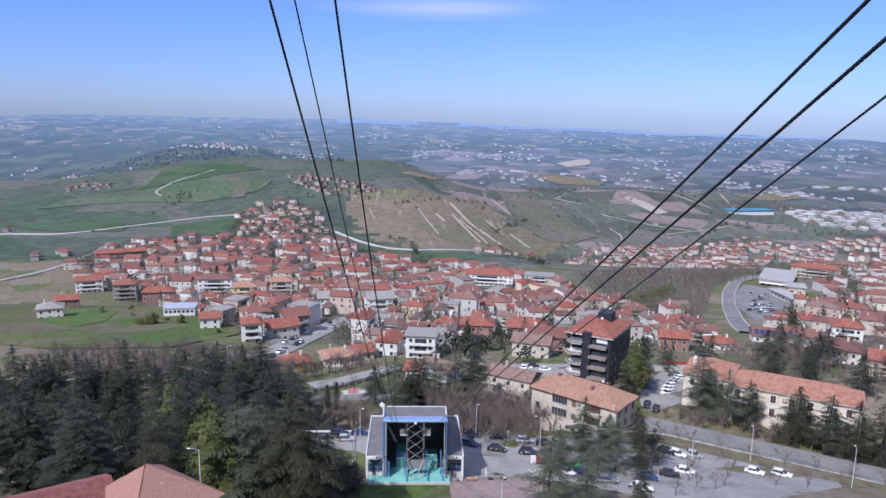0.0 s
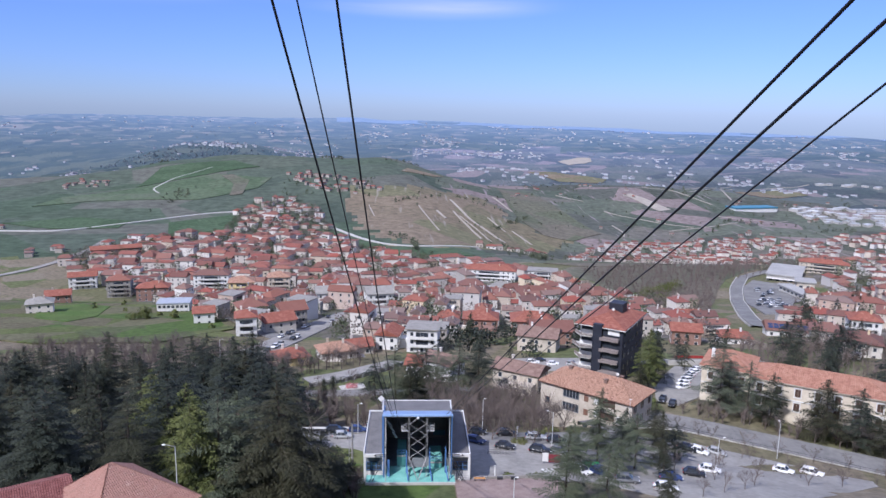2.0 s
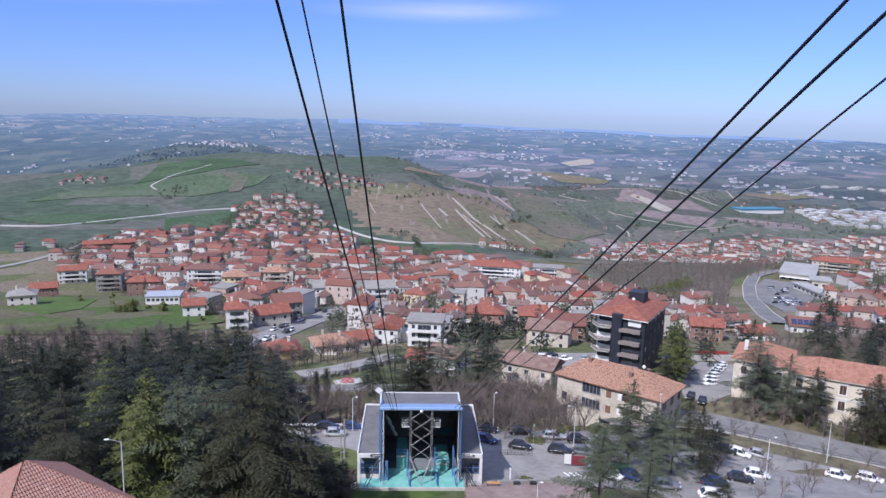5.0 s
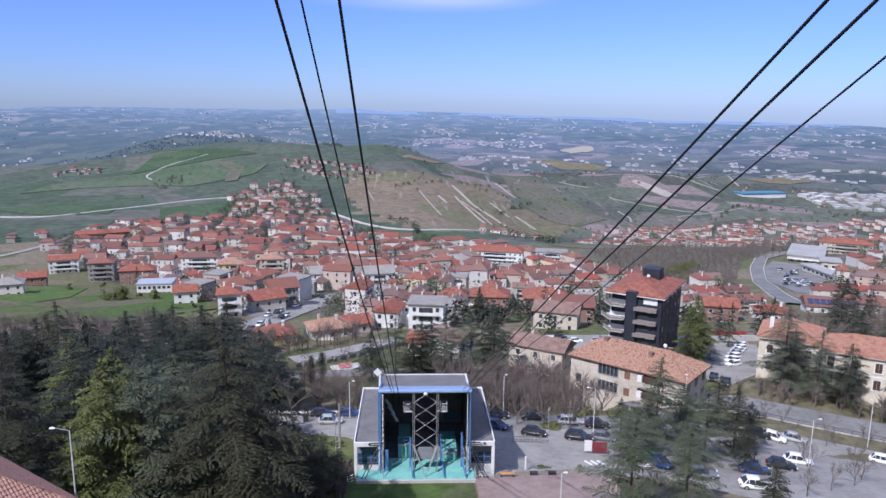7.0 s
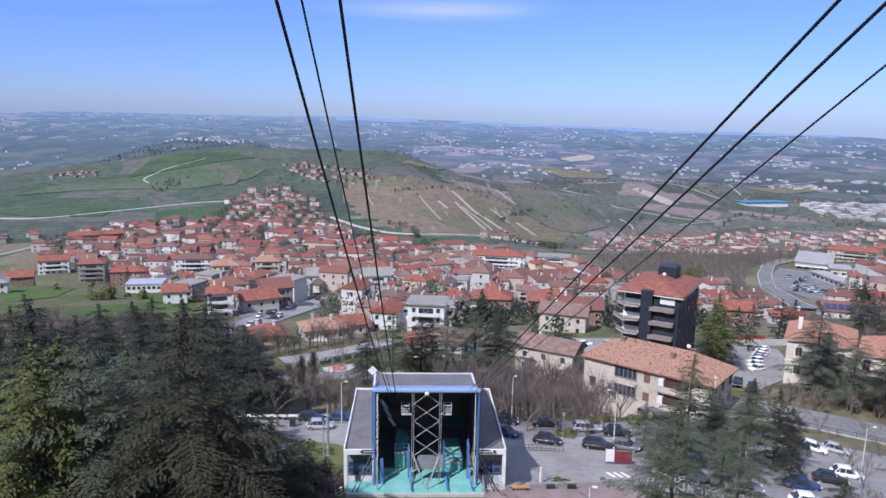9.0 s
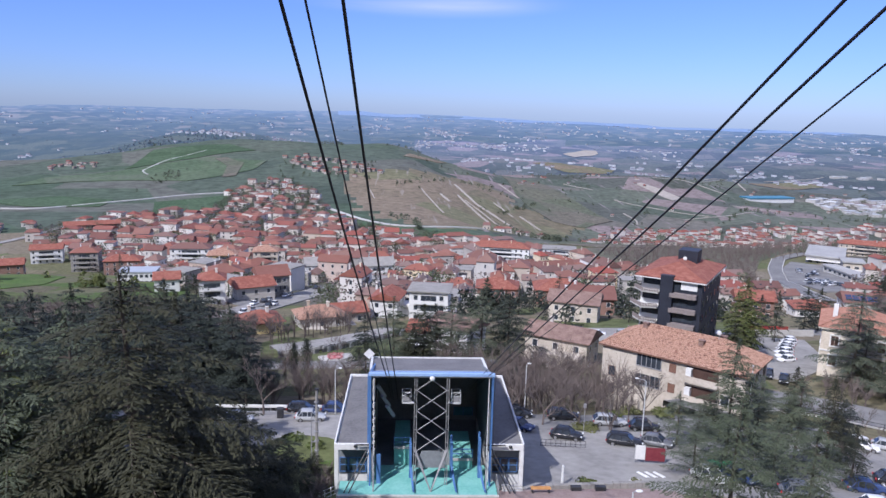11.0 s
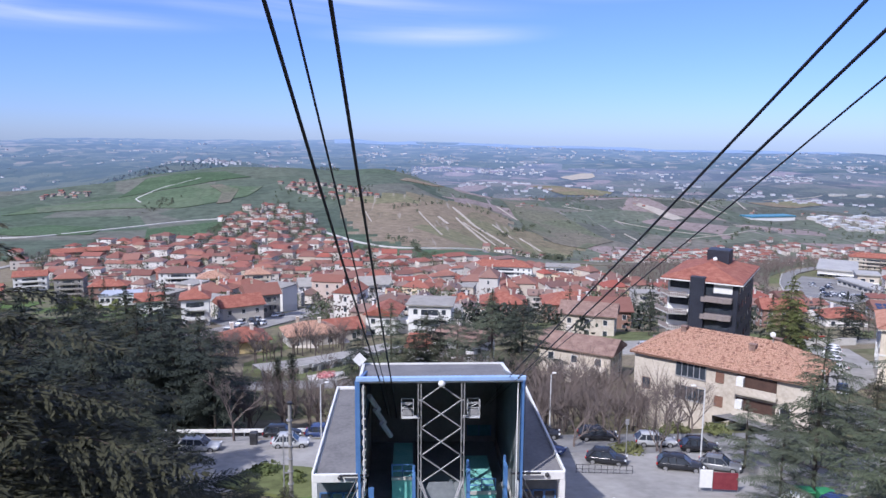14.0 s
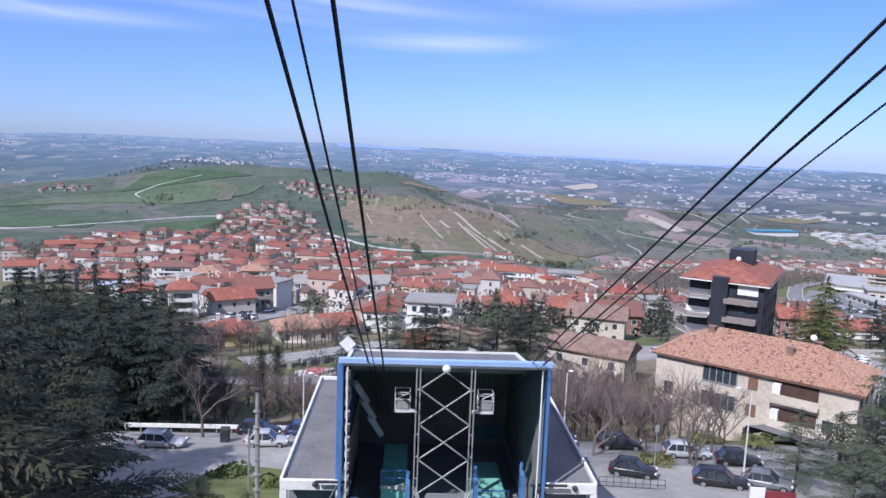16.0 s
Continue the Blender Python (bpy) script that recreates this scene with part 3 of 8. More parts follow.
slab("road", "grey asphalt street in front of the stone house", [(-9, 24), (9.6, 24.2), (14, 24.2), (23, 23.4), (34, 22.7), (46, 27.2), (46, 33), (34, 31), (20, 31.5), (0, 33), (-9, 34)], M["road"], 0.06, "road")
VILLA_ROAD = [(40, 36), (49, 45), (61.5, 45.4), (72, 40.6), (83, 36.2), (92.3, 32.5), (100, 29.3), (125, 18), (170, -2)]
ribbon("road", "two-lane grey road that falls past the villa", VILLA_ROAD, 8.4, M["road"], 0.12, 3.0)
for off, w in ((5.0, 0.35), (-5.0, 0.35)):
    ribbon("kerb", "pale stone kerb of the road past the villa", [(x + 0.35 * off, y + 0.93 * off) for x, y in VILLA_ROAD[1:-1]], w, M["kerb"], 0.28, 3.0, category="kerb")
ribbon("lane_marking", "white line along the middle of the road", VILLA_ROAD[1:-1], 0.16, M["line"], 0.36, 3.0, category="road line")
slab("pavement", "red brick paved forecourt in front of the station", [(6.4, -14), (24, -14), (24, -1.5), (21.4, 0.3), (9.6, -0.5), (6.4, -1)], M["paving"], 0.45, "forecourt", 2.5)
slab("car_park", "grey asphalt car park with white cars behind the house", [(63, 61), (68, 58), (78, 66), (86, 80), (93, 99), (84, 104), (76, 91), (67, 74)], M["lot"], 0.25, "car park")
slab("road", "grey plaza with parked cars under the tower", [(30, 108), (58, 100), (66, 106), (62, 118), (40, 124), (28, 120)], M["lot"], 0.3, "plaza")
slab("lawn", "green lawn below the station platform", [(-9.5, -16), (6.2, -16), (6.2, -3), (-9.5, -3)], M["meadow"], 0.05, "lawn", 3.0)
slab("lawn", "bright green meadow below the town", [(-310, 350), (-262, 240), (-205, 178), (-140, 146), (-96, 150), (-78, 190), (-84, 222), (-116, 262), (-150, 318), (-200, 338), (-240, 352)], M["meadow"], 0.7, "meadow", 8.0)
slab("lawn", "bright green lawn in the meadow", [(-180, 224), (-202, 272), (-186, 288), (-166, 276), (-154, 232), (-158, 210)], M["lawn"], 1.0, "lawn", 8.0)
slab("lawn", "yellow-green meadow strip under the houses", [(-118, 196), (-70, 150), (-56, 146), (-62, 160), (-86, 186), (-108, 206)], M["meadow"], 0.6, "meadow", 6.0)
slab("lawn", "dark green sown field beside the hill road", [(-288, 743), (-216, 807), (-190, 700), (-210, 656), (-251, 628)], M["corn"], 0.5, "field", 14.0)
slab("lawn", "rough green bank beside the station wing", [(-20, 14), (-14, 11), (-9.5, 9), (-9.5, 16.5), (-12, 19), (-17, 20.5)], M["meadow"], 0.35, "bank", 3.0)
# town streets and hill roads
ribbon("road", "grey town street that climbs between the houses", [(-70, 104), (-56, 126), (-52, 145), (-46, 186), (-38, 236), (-22, 270), (2, 302), (32, 336), (60, 396), (80, 440), (120, 462)], 12, M["lot"], 0.35, 4.0)
ribbon("road", "grey side street with parked cars", [(-50, 158), (-66, 182), (-78, 205), (-100, 240)], 6, M["road"], 0.40, 4.0)
ribbon("road", "pale country road along the green hill", [(-480, 660), (-448, 674), (-386, 670), (-345, 720), (-297, 769), (-265, 803), (-214, 826)], 4.5, M["kerb"], 0.9, 8.0)
ribbon("road", "pale country road below the brown hill", [(-110, 745), (-91, 714), (-53, 640), (-22, 601), (7, 596), (40, 618), (70, 640)], 4.0, M["kerb"], 0.9, 8.0)
slab("field", "dark green sown field on the shoulder of the hill", [(170, 1330), (240, 1330), (259, 1150), (287, 958), (230, 892), (190, 905), (168, 1000), (166, 1100)], M["green_scrub"], 0.9, "field", 14.0)
slab("field", "bright green strip of young corn", [(-470, 725), (-400, 765), (-335, 750), (-330, 700), (-400, 690)], M["corn"], 0.9, "field", 14.0)
slab("field", "green field below the country road", [(-100, 700), (-60, 634), (-26, 592), (8, 586), (40, 600), (60, 560), (20, 540), (-20, 560), (-60, 610), (-92, 660)], M["corn"], 0.7, "field", 12.0)
slab("field", "pale ploughed field on the far slope", [(428, 1329), (445, 1340), (490, 1225), (460, 1200)], M["clay"], 0.9, "field", 16.0)
slab("field", "pale ploughed field on the hill crest", [(-20, 1180), (40, 1230), (60, 1270), (-10, 1240)], M["scrub"], 0.9, "field", 16.0)
slab("field", "long brown ploughed field in the valley", [(319, 1892), (407, 1934), (515, 1784), (471, 1675), (386, 1749)], M["scrub"], 2.0, "field", 22.0)
slab("field", "sandy bare field on a low hill", [(519, 2458), (671, 2624), (639, 2447), (520, 2270)], M["clay"], 2.0, "field", 30.0)
slab("field", "green meadow under the edge of the town", [(120, 470), (150, 400), (168, 370), (200, 440), (236, 500), (190, 505), (140, 500)], M["green_scrub"], 0.25, "meadow", 10.0)
slab("field", "green meadow before the suburb", [(118, 520), (150, 500), (190, 505), (240, 530), (190, 600), (150, 600)], M["green_scrub"], 0.8, "meadow", 14.0)
slab("field", "brown ploughed field above the factories", [(735, 1500), (800, 1600), (930, 1640), (930, 1540), (830, 1480)], M["scrub"], 1.5, "field", 20.0)
for line, wide in (([(59, 997), (70, 930), (80, 874), (98, 820), (116, 771)], 5.0), ([(58, 902), (72, 815), (84, 742)], 4.0), ([(66, 880), (86, 800), (96, 740)], 2.4), ([(144, 1170), (160, 1110), (164, 1060)], 4.0), ([(9, 892), (22, 800), (32, 727)], 2.6),
                   ([(34, 880), (44, 830)], 5.0), ([(140, 880), (158, 820)], 4.0), ([(110, 930), (128, 860)], 3.0), ([(-60, 880), (-48, 800)], 2.2), ([(330, 1052), (335, 1000), (320, 950)], 4.0), ([(418, 1029), (490, 1060), (568, 1111)], 4.5),
                   ([(612, 1509), (700, 1600), (831, 1734)], 7.0), ([(577, 1399), (660, 1500), (800, 1662)], 6.0), ([(728, 1562), (690, 1450), (667, 1362)], 5.0), ([(520, 1500), (560, 1380), (600, 1300)], 5.0), ([(350, 1180), (420, 1100), (470, 1060)], 3.6), ([(560, 1180), (640, 1160), (700, 1190)], 4.0), ([(290, 1330), (330, 1260)], 4.5), ([(850, 1660), (960, 1700), (1052, 1760)], 7.0)):
    ribbon("ground", "pale streak of bare clay down the hillside", line, wide * 0.62, M["clay"], 0.8, 6.0, category="bare clay")
slab("field", "light green pasture on the hill", [(-500, 850), (-440, 900), (-300, 900), (-235, 990), (-230, 1080), (-330, 1120), (-430, 1020), (-500, 930)], M["lawn_far"], 0.8, "field", 16.0)
slab("field", "dark green field on the hill", [(-430, 1030), (-330, 1130), (-270, 1180), (-330, 1250), (-440, 1180)], M["corn"], 0.9, "field", 18.0)
slab("field", "brown strip of bare ground on the hill", [(-262, 930), (-246, 940), (-262, 1060), (-300, 1110), (-316, 1100), (-280, 1030)], M["green_scrub"], 1.3, "field", 14.0)
BYPASS_WOOD = [(146, 262), (162, 258), (180, 302), (202, 346), (226, 396), (250, 438), (282, 474), (312, 506), (255, 516), (190, 505), (140, 470), (140, 380), (140, 320)]
slab("ground", "rough olive ground under the leafless wood", BYPASS_WOOD, M["green_scrub"], 0.3, "woodland floor", 10.0)
ribbon("road", "pale road at the edge of the town", [(-330, 400), (-317, 434), (-306, 463), (-302, 503), (-301, 560), (-310, 620)], 6.0, M["lot"], 0.6, 6.0)
ribbon("road", "pale track over the green hill", [(-372, 960), (-400, 1010), (-392, 1090), (-350, 1170)], 2.2, M["kerb"], 0.9, 8.0)
ribbon("road", "pale grey bypass road that bends round the market", [(163, 205), (174, 240), (193, 288), (220, 352), (240, 398), (267, 446), (300, 476), (343, 503), (430, 540)], 8, M["road"], 0.7, 5.0)
for off in (-4.3, 4.3):
    ribbon("kerb", "pale kerb of the bypass road", [(x + 0.88 * off, y - 0.47 * off) for x, y in ((163, 205), (174, 240), (193, 288), (220, 352), (240, 398), (267, 446))], 0.5, M["kerb"], 0.8, 5.0, category="kerb")
slab("car_park", "large pale car park of the market", [(192, 258), (206, 258), (250, 335), (266, 352), (270, 392), (284, 414), (270, 434), (246, 400), (214, 325)], M["road"], 0.6, "car park", 8.0)


# ---------- the cable-car station ----------
def station():
    st = thing("cable_car_station", "open-fronted cable-car station with blue frame and grey roofs", "station", pose(0, 0, 0))
    FL = 4.5
    # floor deck
    b = bmesh.new()
    box(b, -8.6, 6.4, -2.7, 0.0, FL - 0.5, FL)
    box(b, -5.6, 5.7, 0.0, 3.2, FL - 0.5, FL)
    part("deck", b, M["green_floor"], st, "turquoise-green painted deck")
    # inner floor coloured dark for hall shade instead of the deck's green
    part("inner_floor", box(bmesh.new(), -5.6, 5.7, 3.2, 15.6, FL - 1.2, FL - 0.6), M["inside"], st, "sunken inner floor in shade-dark tone")
    b = bmesh.new()
    box(b, -8.7, 6.5, -3.0, -2.7, FL - 0.35, FL + 0.12, 0.03)
    part("deck_edge", b, M["concrete"], st, "pale concrete deck edge")
    for x in (-8.4, -5.4, -2.4, 0.6, 3.6, 6.2):
        b = bmesh.new()
        box(b, x - 0.2, x + 0.2, -2.95, -2.6, 1.6, FL - 0.35)
        part("pier", b, M["concrete"], st)
    b = bmesh.new()
    box(b, -8.6, 6.4, -2.3, -2.1, 0.5, FL - 0.5)
    part("foundation_wall", b, M["inside"], st)
    # side wings
    for s, xo, xi in ((-1, -9.1, -5.75), (1, 9.1, 5.85)):
        a, c = min(xo, xi), max(xo, xi)
        wing = part("wing", box(bmesh.new(), a + 0.1, c, 1.6, 18.3, -3.0, 8.0), M["white"], st, "white side wing with flat roof")
        b = bmesh.new()
        box(b, a + 0.25, c, 0.15, 18.2, 8.0, 8.16)
        part("roof", b, M["felt"], wing, "dark grey flat roof")
        b = bmesh.new()
        box(b, xo - 0.08 if s < 0 else xo - 0.1, xo + 0.1 if s < 0 else xo + 0.08, 0.12, 18.4, 7.75, 8.42, 0.03)
        part("parapet", b, M["white"], wing)
        b = bmesh.new()
        box(b, a, c, -0.12, 0.12, 7.78, 8.40, 0.03)
        part("fascia", b, M["white"], wing)
        b = bmesh.new()
        box(b, a, c, 18.2, 18.45, 7.78, 8.40, 0.03)
        part("fascia", b, M["white"], wing)
        for x in (xo - 0.16 * s, xi - 0.0 * s):
            b = bmesh.new()
            box(b, x - 0.2, x + 0.2, -0.1, 0.3, FL - 1.5, 7.78, 0.02)
            part("column", b, M["white"], wing)
        b = bmesh.new()
        box(b, a + 0.2, c - 0.2, 1.5, 1.6, FL, 7.75)
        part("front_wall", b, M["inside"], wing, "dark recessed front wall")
        for k in range(3):
            x = a + 0.35 + k * 0.88
            b = bmesh.new()
            for q in (x, x + 0.78):
                box(b, q - 0.04, q + 0.04, 1.36, 1.46, FL + 0.25, FL + 1.75)
            for z in (FL + 0.28, FL + 1.0, FL + 1.72):
                box(b, x, x + 0.78, 1.36, 1.46, z - 0.04, z + 0.04)
            win = part("window", b, M["blue"], wing, "blue window frame")
            part("pane", box(bmesh.new(), x + 0.04, x + 0.74, 1.40, 1.43, FL + 0.3, FL + 1.7), M["pane"], win)
        b = bmesh.new()
        bmesh.ops.create_uvsphere(b, u_segments=10, v_segments=6, radius=0.17, matrix=Matrix.Translation(((a + c) / 2 + 0.3, -0.2, 8.2)))
        part("lamp", b, M["dark_steel"], wing, "round dark lamp on the fascia")
        b = bmesh.new()
        bar(b, (xi - 1.3 if s < 0 else xi - 0.7, -0.5, 8.5), (xi + 0.7 if s < 0 else xi + 1.4, -0.5, 8.5), 0.09)
        part("roller_bar", b, M["dark_steel"], wing)
    # hall with the sloping roof
    def roof_z(y):
        return 15.86 - (y + 0.7) * 0.356 if y < 7.4 else 12.85 - (y - 7.4) * 0.19

    def sloped(x0, x1, w0, w1, y0, y1, t, lift=0.0, b=None):
        b = b or bmesh.new()
        vs = []
        for y, (p, q) in ((y0, (x0, x1)), (y1, (w0, w1))):
            for x in (p, q):
                for z in (roof_z(y) + lift - t, roof_z(y) + lift):
                    vs.append(b.verts.new((x, y, z)))
        for f in ((0, 1, 3, 2), (4, 6, 7, 5), (0, 4, 5, 1), (2, 3, 7, 6), (1, 5, 7, 3), (0, 2, 6, 4)):
            b.faces.new([vs[i] for i in f])
        bmesh.ops.recalc_face_normals(b, faces=b.faces[:])
        return b

    hall = part("hall_roof", sloped(-5.75, 5.85, -6.05, 6.1, -0.7, 7.39, 0.22), M["blue_sheet"], st, "pale blue ribbed sheet roof over the front")
    for i in range(40):
        x = -5.6 + i * 0.29
        b = sloped(x, x + 0.05, x * 1.05, x * 1.05 + 0.05, -0.68, 7.35, 0.05, 0.05)
        part("rib", b, M["blue_sheet"], hall)
    back = part("rear_roof", sloped(-6.1, 6.15, -6.4, 6.45, 7.5, 16.1, 0.3, 0.1), M["felt"], st, "dark grey felted rear roof")
    part("edge_trim", sloped(-6.2, 6.25, -6.2, 6.25, 7.42, 7.6, 0.55, 0.2), M["steel"], back)
    part("edge_trim", sloped(-6.5, 6.55, -6.5, 6.55, 15.95, 16.2, 0.45, 0.25), M["white"], back)
    for s in (-1, 1):
        part("edge_trim", sloped(6.15 * s - 0.12, 6.15 * s + 0.12, 6.42 * s - 0.12, 6.42 * s + 0.12, 7.6, 15.95, 0.45, 0.25), M["white"], back)
    b = bmesh.new()
    box(b, -5.85, 5.95, -0.95, -0.7, 15.56, 15.88, 0.03)
    part("front_beam", b, M["blue_sheet"], st, "pale blue front beam")
    b = bmesh.new()
    box(b, -5.7, 5.8, -0.82, -0.72, 15.42, 15.55)
    part("gutter", b, M["white"], st)
    for s, x in ((-1, -5.7), (1, 5.78)):
        b = bmesh.new()
        for y in (-0.85, -0.3):
            box(b, x - 0.08, x + 0.08, y - 0.08, y + 0.08, FL, 15.6)
        post = part("post", b, M["blue"], st, "tall blue steel post")
        b = bmesh.new()
        bar(b, (x - 0.35 * s, -0.75, FL), (x - 0.35 * s, -0.75, 15.3), 0.05)
        part("downpipe", b, M["white"], post)
        # side wall of the hall
        bb = bmesh.new()
        xa, xb = x + 0.12 * s, x + 0.3 * s
        vs = [bb.verts.new(p) for p in ((xa, 0.0, FL), (xa, 16, FL), (xa, 16, roof_z(16) - 0.2), (xa, 0.0, roof_z(0) - 0.35), (xb, 0.0, FL), (xb, 16, FL), (xb, 16, roof_z(16) - 0.2), (xb, 0.0, roof_z(0) - 0.3))]
        for f in ((0, 1, 2, 3), (7, 6, 5, 4), (0, 4, 5, 1), (3, 2, 6, 7), (0, 3, 7, 4), (1, 5, 6, 2)):
            bb.faces.new([vs[i] for i in f])
        bmesh.ops.recalc_face_normals(bb, faces=bb.faces[:])
        wall = part("side_wall", bb, M["blue"] if s < 0 else M["inside"], st)
        if s < 0:
            for i in range(13):
                z = 14.6 - i * 0.78
                b = bmesh.new()
                box(b, x + 0.16, x + 0.42, 0.15 + i * 0.02, 0.75, z - 0.3, z + 0.08)
                part("stair_flag", b, M["concrete"], wall, "pale stepped wall strip")
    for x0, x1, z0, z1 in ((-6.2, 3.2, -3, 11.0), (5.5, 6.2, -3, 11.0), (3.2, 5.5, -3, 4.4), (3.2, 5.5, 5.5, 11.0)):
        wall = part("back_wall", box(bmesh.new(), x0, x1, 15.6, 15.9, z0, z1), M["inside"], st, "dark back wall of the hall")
    part("back_window", box(bmesh.new(), 3.2, 5.5, 15.7, 15.76, 4.4, 5.5), M["teal_glass"], wall, "blue-green glass of the back window")
    for k in range(7):
        part("louvre", box(bmesh.new(), -5.52, -5.36, 0.2 + 0.42 * k, 0.46 + 0.42 * k, 12.9 - 0.12 * k, 14.75 - 0.14 * k), M["steel"], st, "grey upright louvre slat")
    for x in (3.2, 4.3, 5.4):
        part("window_bar", box(bmesh.new(), x, x + 0.1, 15.6, 15.7, 4.4, 5.5), M["blue"], wall, "blue bar of the back window")
    # lattice mast in the middle
    mast = new("lattice_mast")
    tagged(mast, "galvanised lattice mast with crossed braces")
    mast.parent = st
    for x in (-1.45, 1.58):
        b = bmesh.new()
        for dx in (-0.1, 0.1):
            box(b, x + dx - 0.035, x + dx + 0.035, -0.75, -0.6, FL, 15.4)
        for i in range(8):
            z = 5.0 + i * 1.3
            box(b, x - 0.1, x + 0.1, -0.72, -0.64, z - 0.04, z + 0.04)
        part("upright", b, M["steel"], mast)
    z = 7.95
    for i in range(4):
        z2 = min(z + 2.05, 15.4)
        u = (z2 - z) / 2.05
        for x0, x1 in ((-1.35, 1.48), (1.48, -1.35)):
            b = bmesh.new()
            bar(b, (x0, -0.66, z), (x0 + (x1 - x0) * u, -0.66, z2), 0.046, 5)
            part("brace", b, M["steel"], mast)
        z = z2
    for x0, x1, y1 in ((-1.6, 0.1, -2.0), (1.75, 0.1, -2.0)):
        for d in (0.0, 0.3):
            b = bmesh.new()
            bar(b, (x0 + d * (0.5 if x0 < 0 else -0.5), -0.6, 8.35), (x1, y1, FL), 0.06, 6)
            part("strut", b, M["steel"], mast)
    b = bmesh.new()
    vs = [b.verts.new(p) for p in ((-1.4, -0.55, 6.2), (1.5, -0.55, 6.2), (0.9, -0.5, 7.9), (-0.8, -0.5, 7.9), (-1.4, -0.47, 6.2), (1.5, -0.47, 6.2), (0.9, -0.42, 7.9), (-0.8, -0.42, 7.9))]
    for f in ((0, 1, 2, 3), (7, 6, 5, 4), (0, 4, 5, 1), (2, 6, 7, 3), (1, 5, 6, 2), (0, 3, 7, 4)):
        b.faces.new([vs[i] for i in f])
    part("mesh_screen", b, M["inside"], mast, "dark mesh screen")
    # struts beside the wings
    for s in (-1, 1):
        for d in (0.0, 0.35):
            b = bmesh.new()
            bar(b, (s * (5.5 + d), -0.5, 8.3), (s * (7.6 + d * 1.3), -2.3, FL), 0.06, 6)
            part("strut", b, M["dark_steel"], st, "slanting grey steel strut")
        b = bmesh.new()
        bar(b, (s * 5.5, -0.5, 8.3), (s * 5.3, -2.0, FL), 0.07, 6)
        part("strut", b, M["steel"], st)
    # inner platforms and blue guides
    for x0, x1, y0, pt in ((-3.5, -1.9, 3.3, 6.4), (2.3, 4.4, 2.6, 5.5)):
        b = bmesh.new()
        box(b, x0, x1, y0, y0 + 6.4, FL - 0.6, pt)
        pl = part("inner_platform", b, M["green_floor"], st, "raised green boarding platform")
        b = bmesh.new()
        box(b, x0 - 0.05, x1 + 0.05, y0 - 0.12, y0, pt - 0.15, pt + 0.1)
        part("platform_edge", b, M["concrete"], pl)
        b = bmesh.new()
        for z in (pt + 0.5, pt + 1.0):
            box(b, x0, x1, y0 + 0.1, y0 + 0.16, z - 0.04, z + 0.04)
        for x in (x0, (x0 + x1) / 2, x1):
            box(b, x - 0.04, x + 0.04, y0 + 0.08, y0 + 0.18, pt, pt + 1.05)
        part("platform_rail", b, M["blue"], pl, "blue railing")
    for x, top in ((-1.85, 8.2), (2.15, 8.6), (4.9, 8.9), (-4.9, 7.5)):
        if x == -4.9:
            b = bmesh.new()
            box(b, x - 0.2, x + 0.2, -0.5, -0.3, FL, FL + 3.0)
            part("guide_post", b, M["blue"], st)
            continue
        b = bmesh.new()
        rows = []
        for i in range(13):
            u = i / 12
            y = 1.5 - 3.9 * u ** 2.2
            z = top - (top - FL - 0.25) * (1 - (1 - u) ** 2.0)
            c = Vector((x + 0.35 * u * u, y, z))
            rows.append([b.verts.new(c + Vector((0.11 * math.cos(k), 0.11 * math.sin(k) * 0.8, 0.11 * math.sin(k) * 0.6))) for k in (0.0, 1.05, 2.1, 3.14, 4.19, 5.24)])
        for p, q in zip(rows, rows[1:]):
            for k in range(6):
                b.faces.new((p[k], p[(k + 1) % 6], q[(k + 1) % 6], q[k]))
        part("cabin_guide", b, M["blue"], st, "curved blue cabin guide")
        b = bmesh.new()
        box(b, x - 0.12, x + 0.12, 0.6, 1.4, FL, top - 0.4)
        part("guide_post", b, M["blue"], st)
    for x0 in (-2.72, 1.98):
        w, z0, z1 = 0.84, 12.72, 13.74
        cage = part("service_cage", box(bmesh.new(), x0, x0 + w, -0.2, 0.6, z0 - 0.03, z0 + 0.03), M["steel"], st, "small white service cage under the roof")
        for x in (x0, x0 + w):
            for y in (-0.2, 0.6):
                part("cage_post", box(bmesh.new(), x - 0.02, x + 0.02, y - 0.02, y + 0.02, z0, z1), M["cage_paint"], cage)
        for z in (z0, z0 + 0.62, z1):
            for y in (-0.2, 0.6):
                part("cage_rail", box(bmesh.new(), x0, x0 + w, y - 0.018, y + 0.018, z - 0.018, z + 0.018), M["cage_paint"], cage)
            for x in (x0, x0 + w):
                part("cage_rail", box(bmesh.new(), x - 0.018, x + 0.018, -0.2, 0.6, z - 0.018, z + 0.018), M["cage_paint"], cage)
        part("cage_brace", bar(bmesh.new(), (x0, -0.2, z0 + 0.62), (x0 + w, -0.2, z1), 0.022, 4), M["cage_paint"], cage)
        part("cage_panel", box(bmesh.new(), x0 + 0.1, x0 + w - 0.1, -0.22, -0.19, z0 + 0.08, z0 + 0.54), M["steel"], cage)
        side = x0 + w if x0 < 0 else x0 - 0.35
        part("bracket", box(bmesh.new(), side, side + 0.35, -0.3, 0.0, z0 - 0.1, z0), M["cage_paint"], cage)
        part("cage_floor", box(bmesh.new(), x0, x0 + w, -0.3, 0.7, z0 - 0.12, z0 - 0.04), M["cage_paint"], cage)
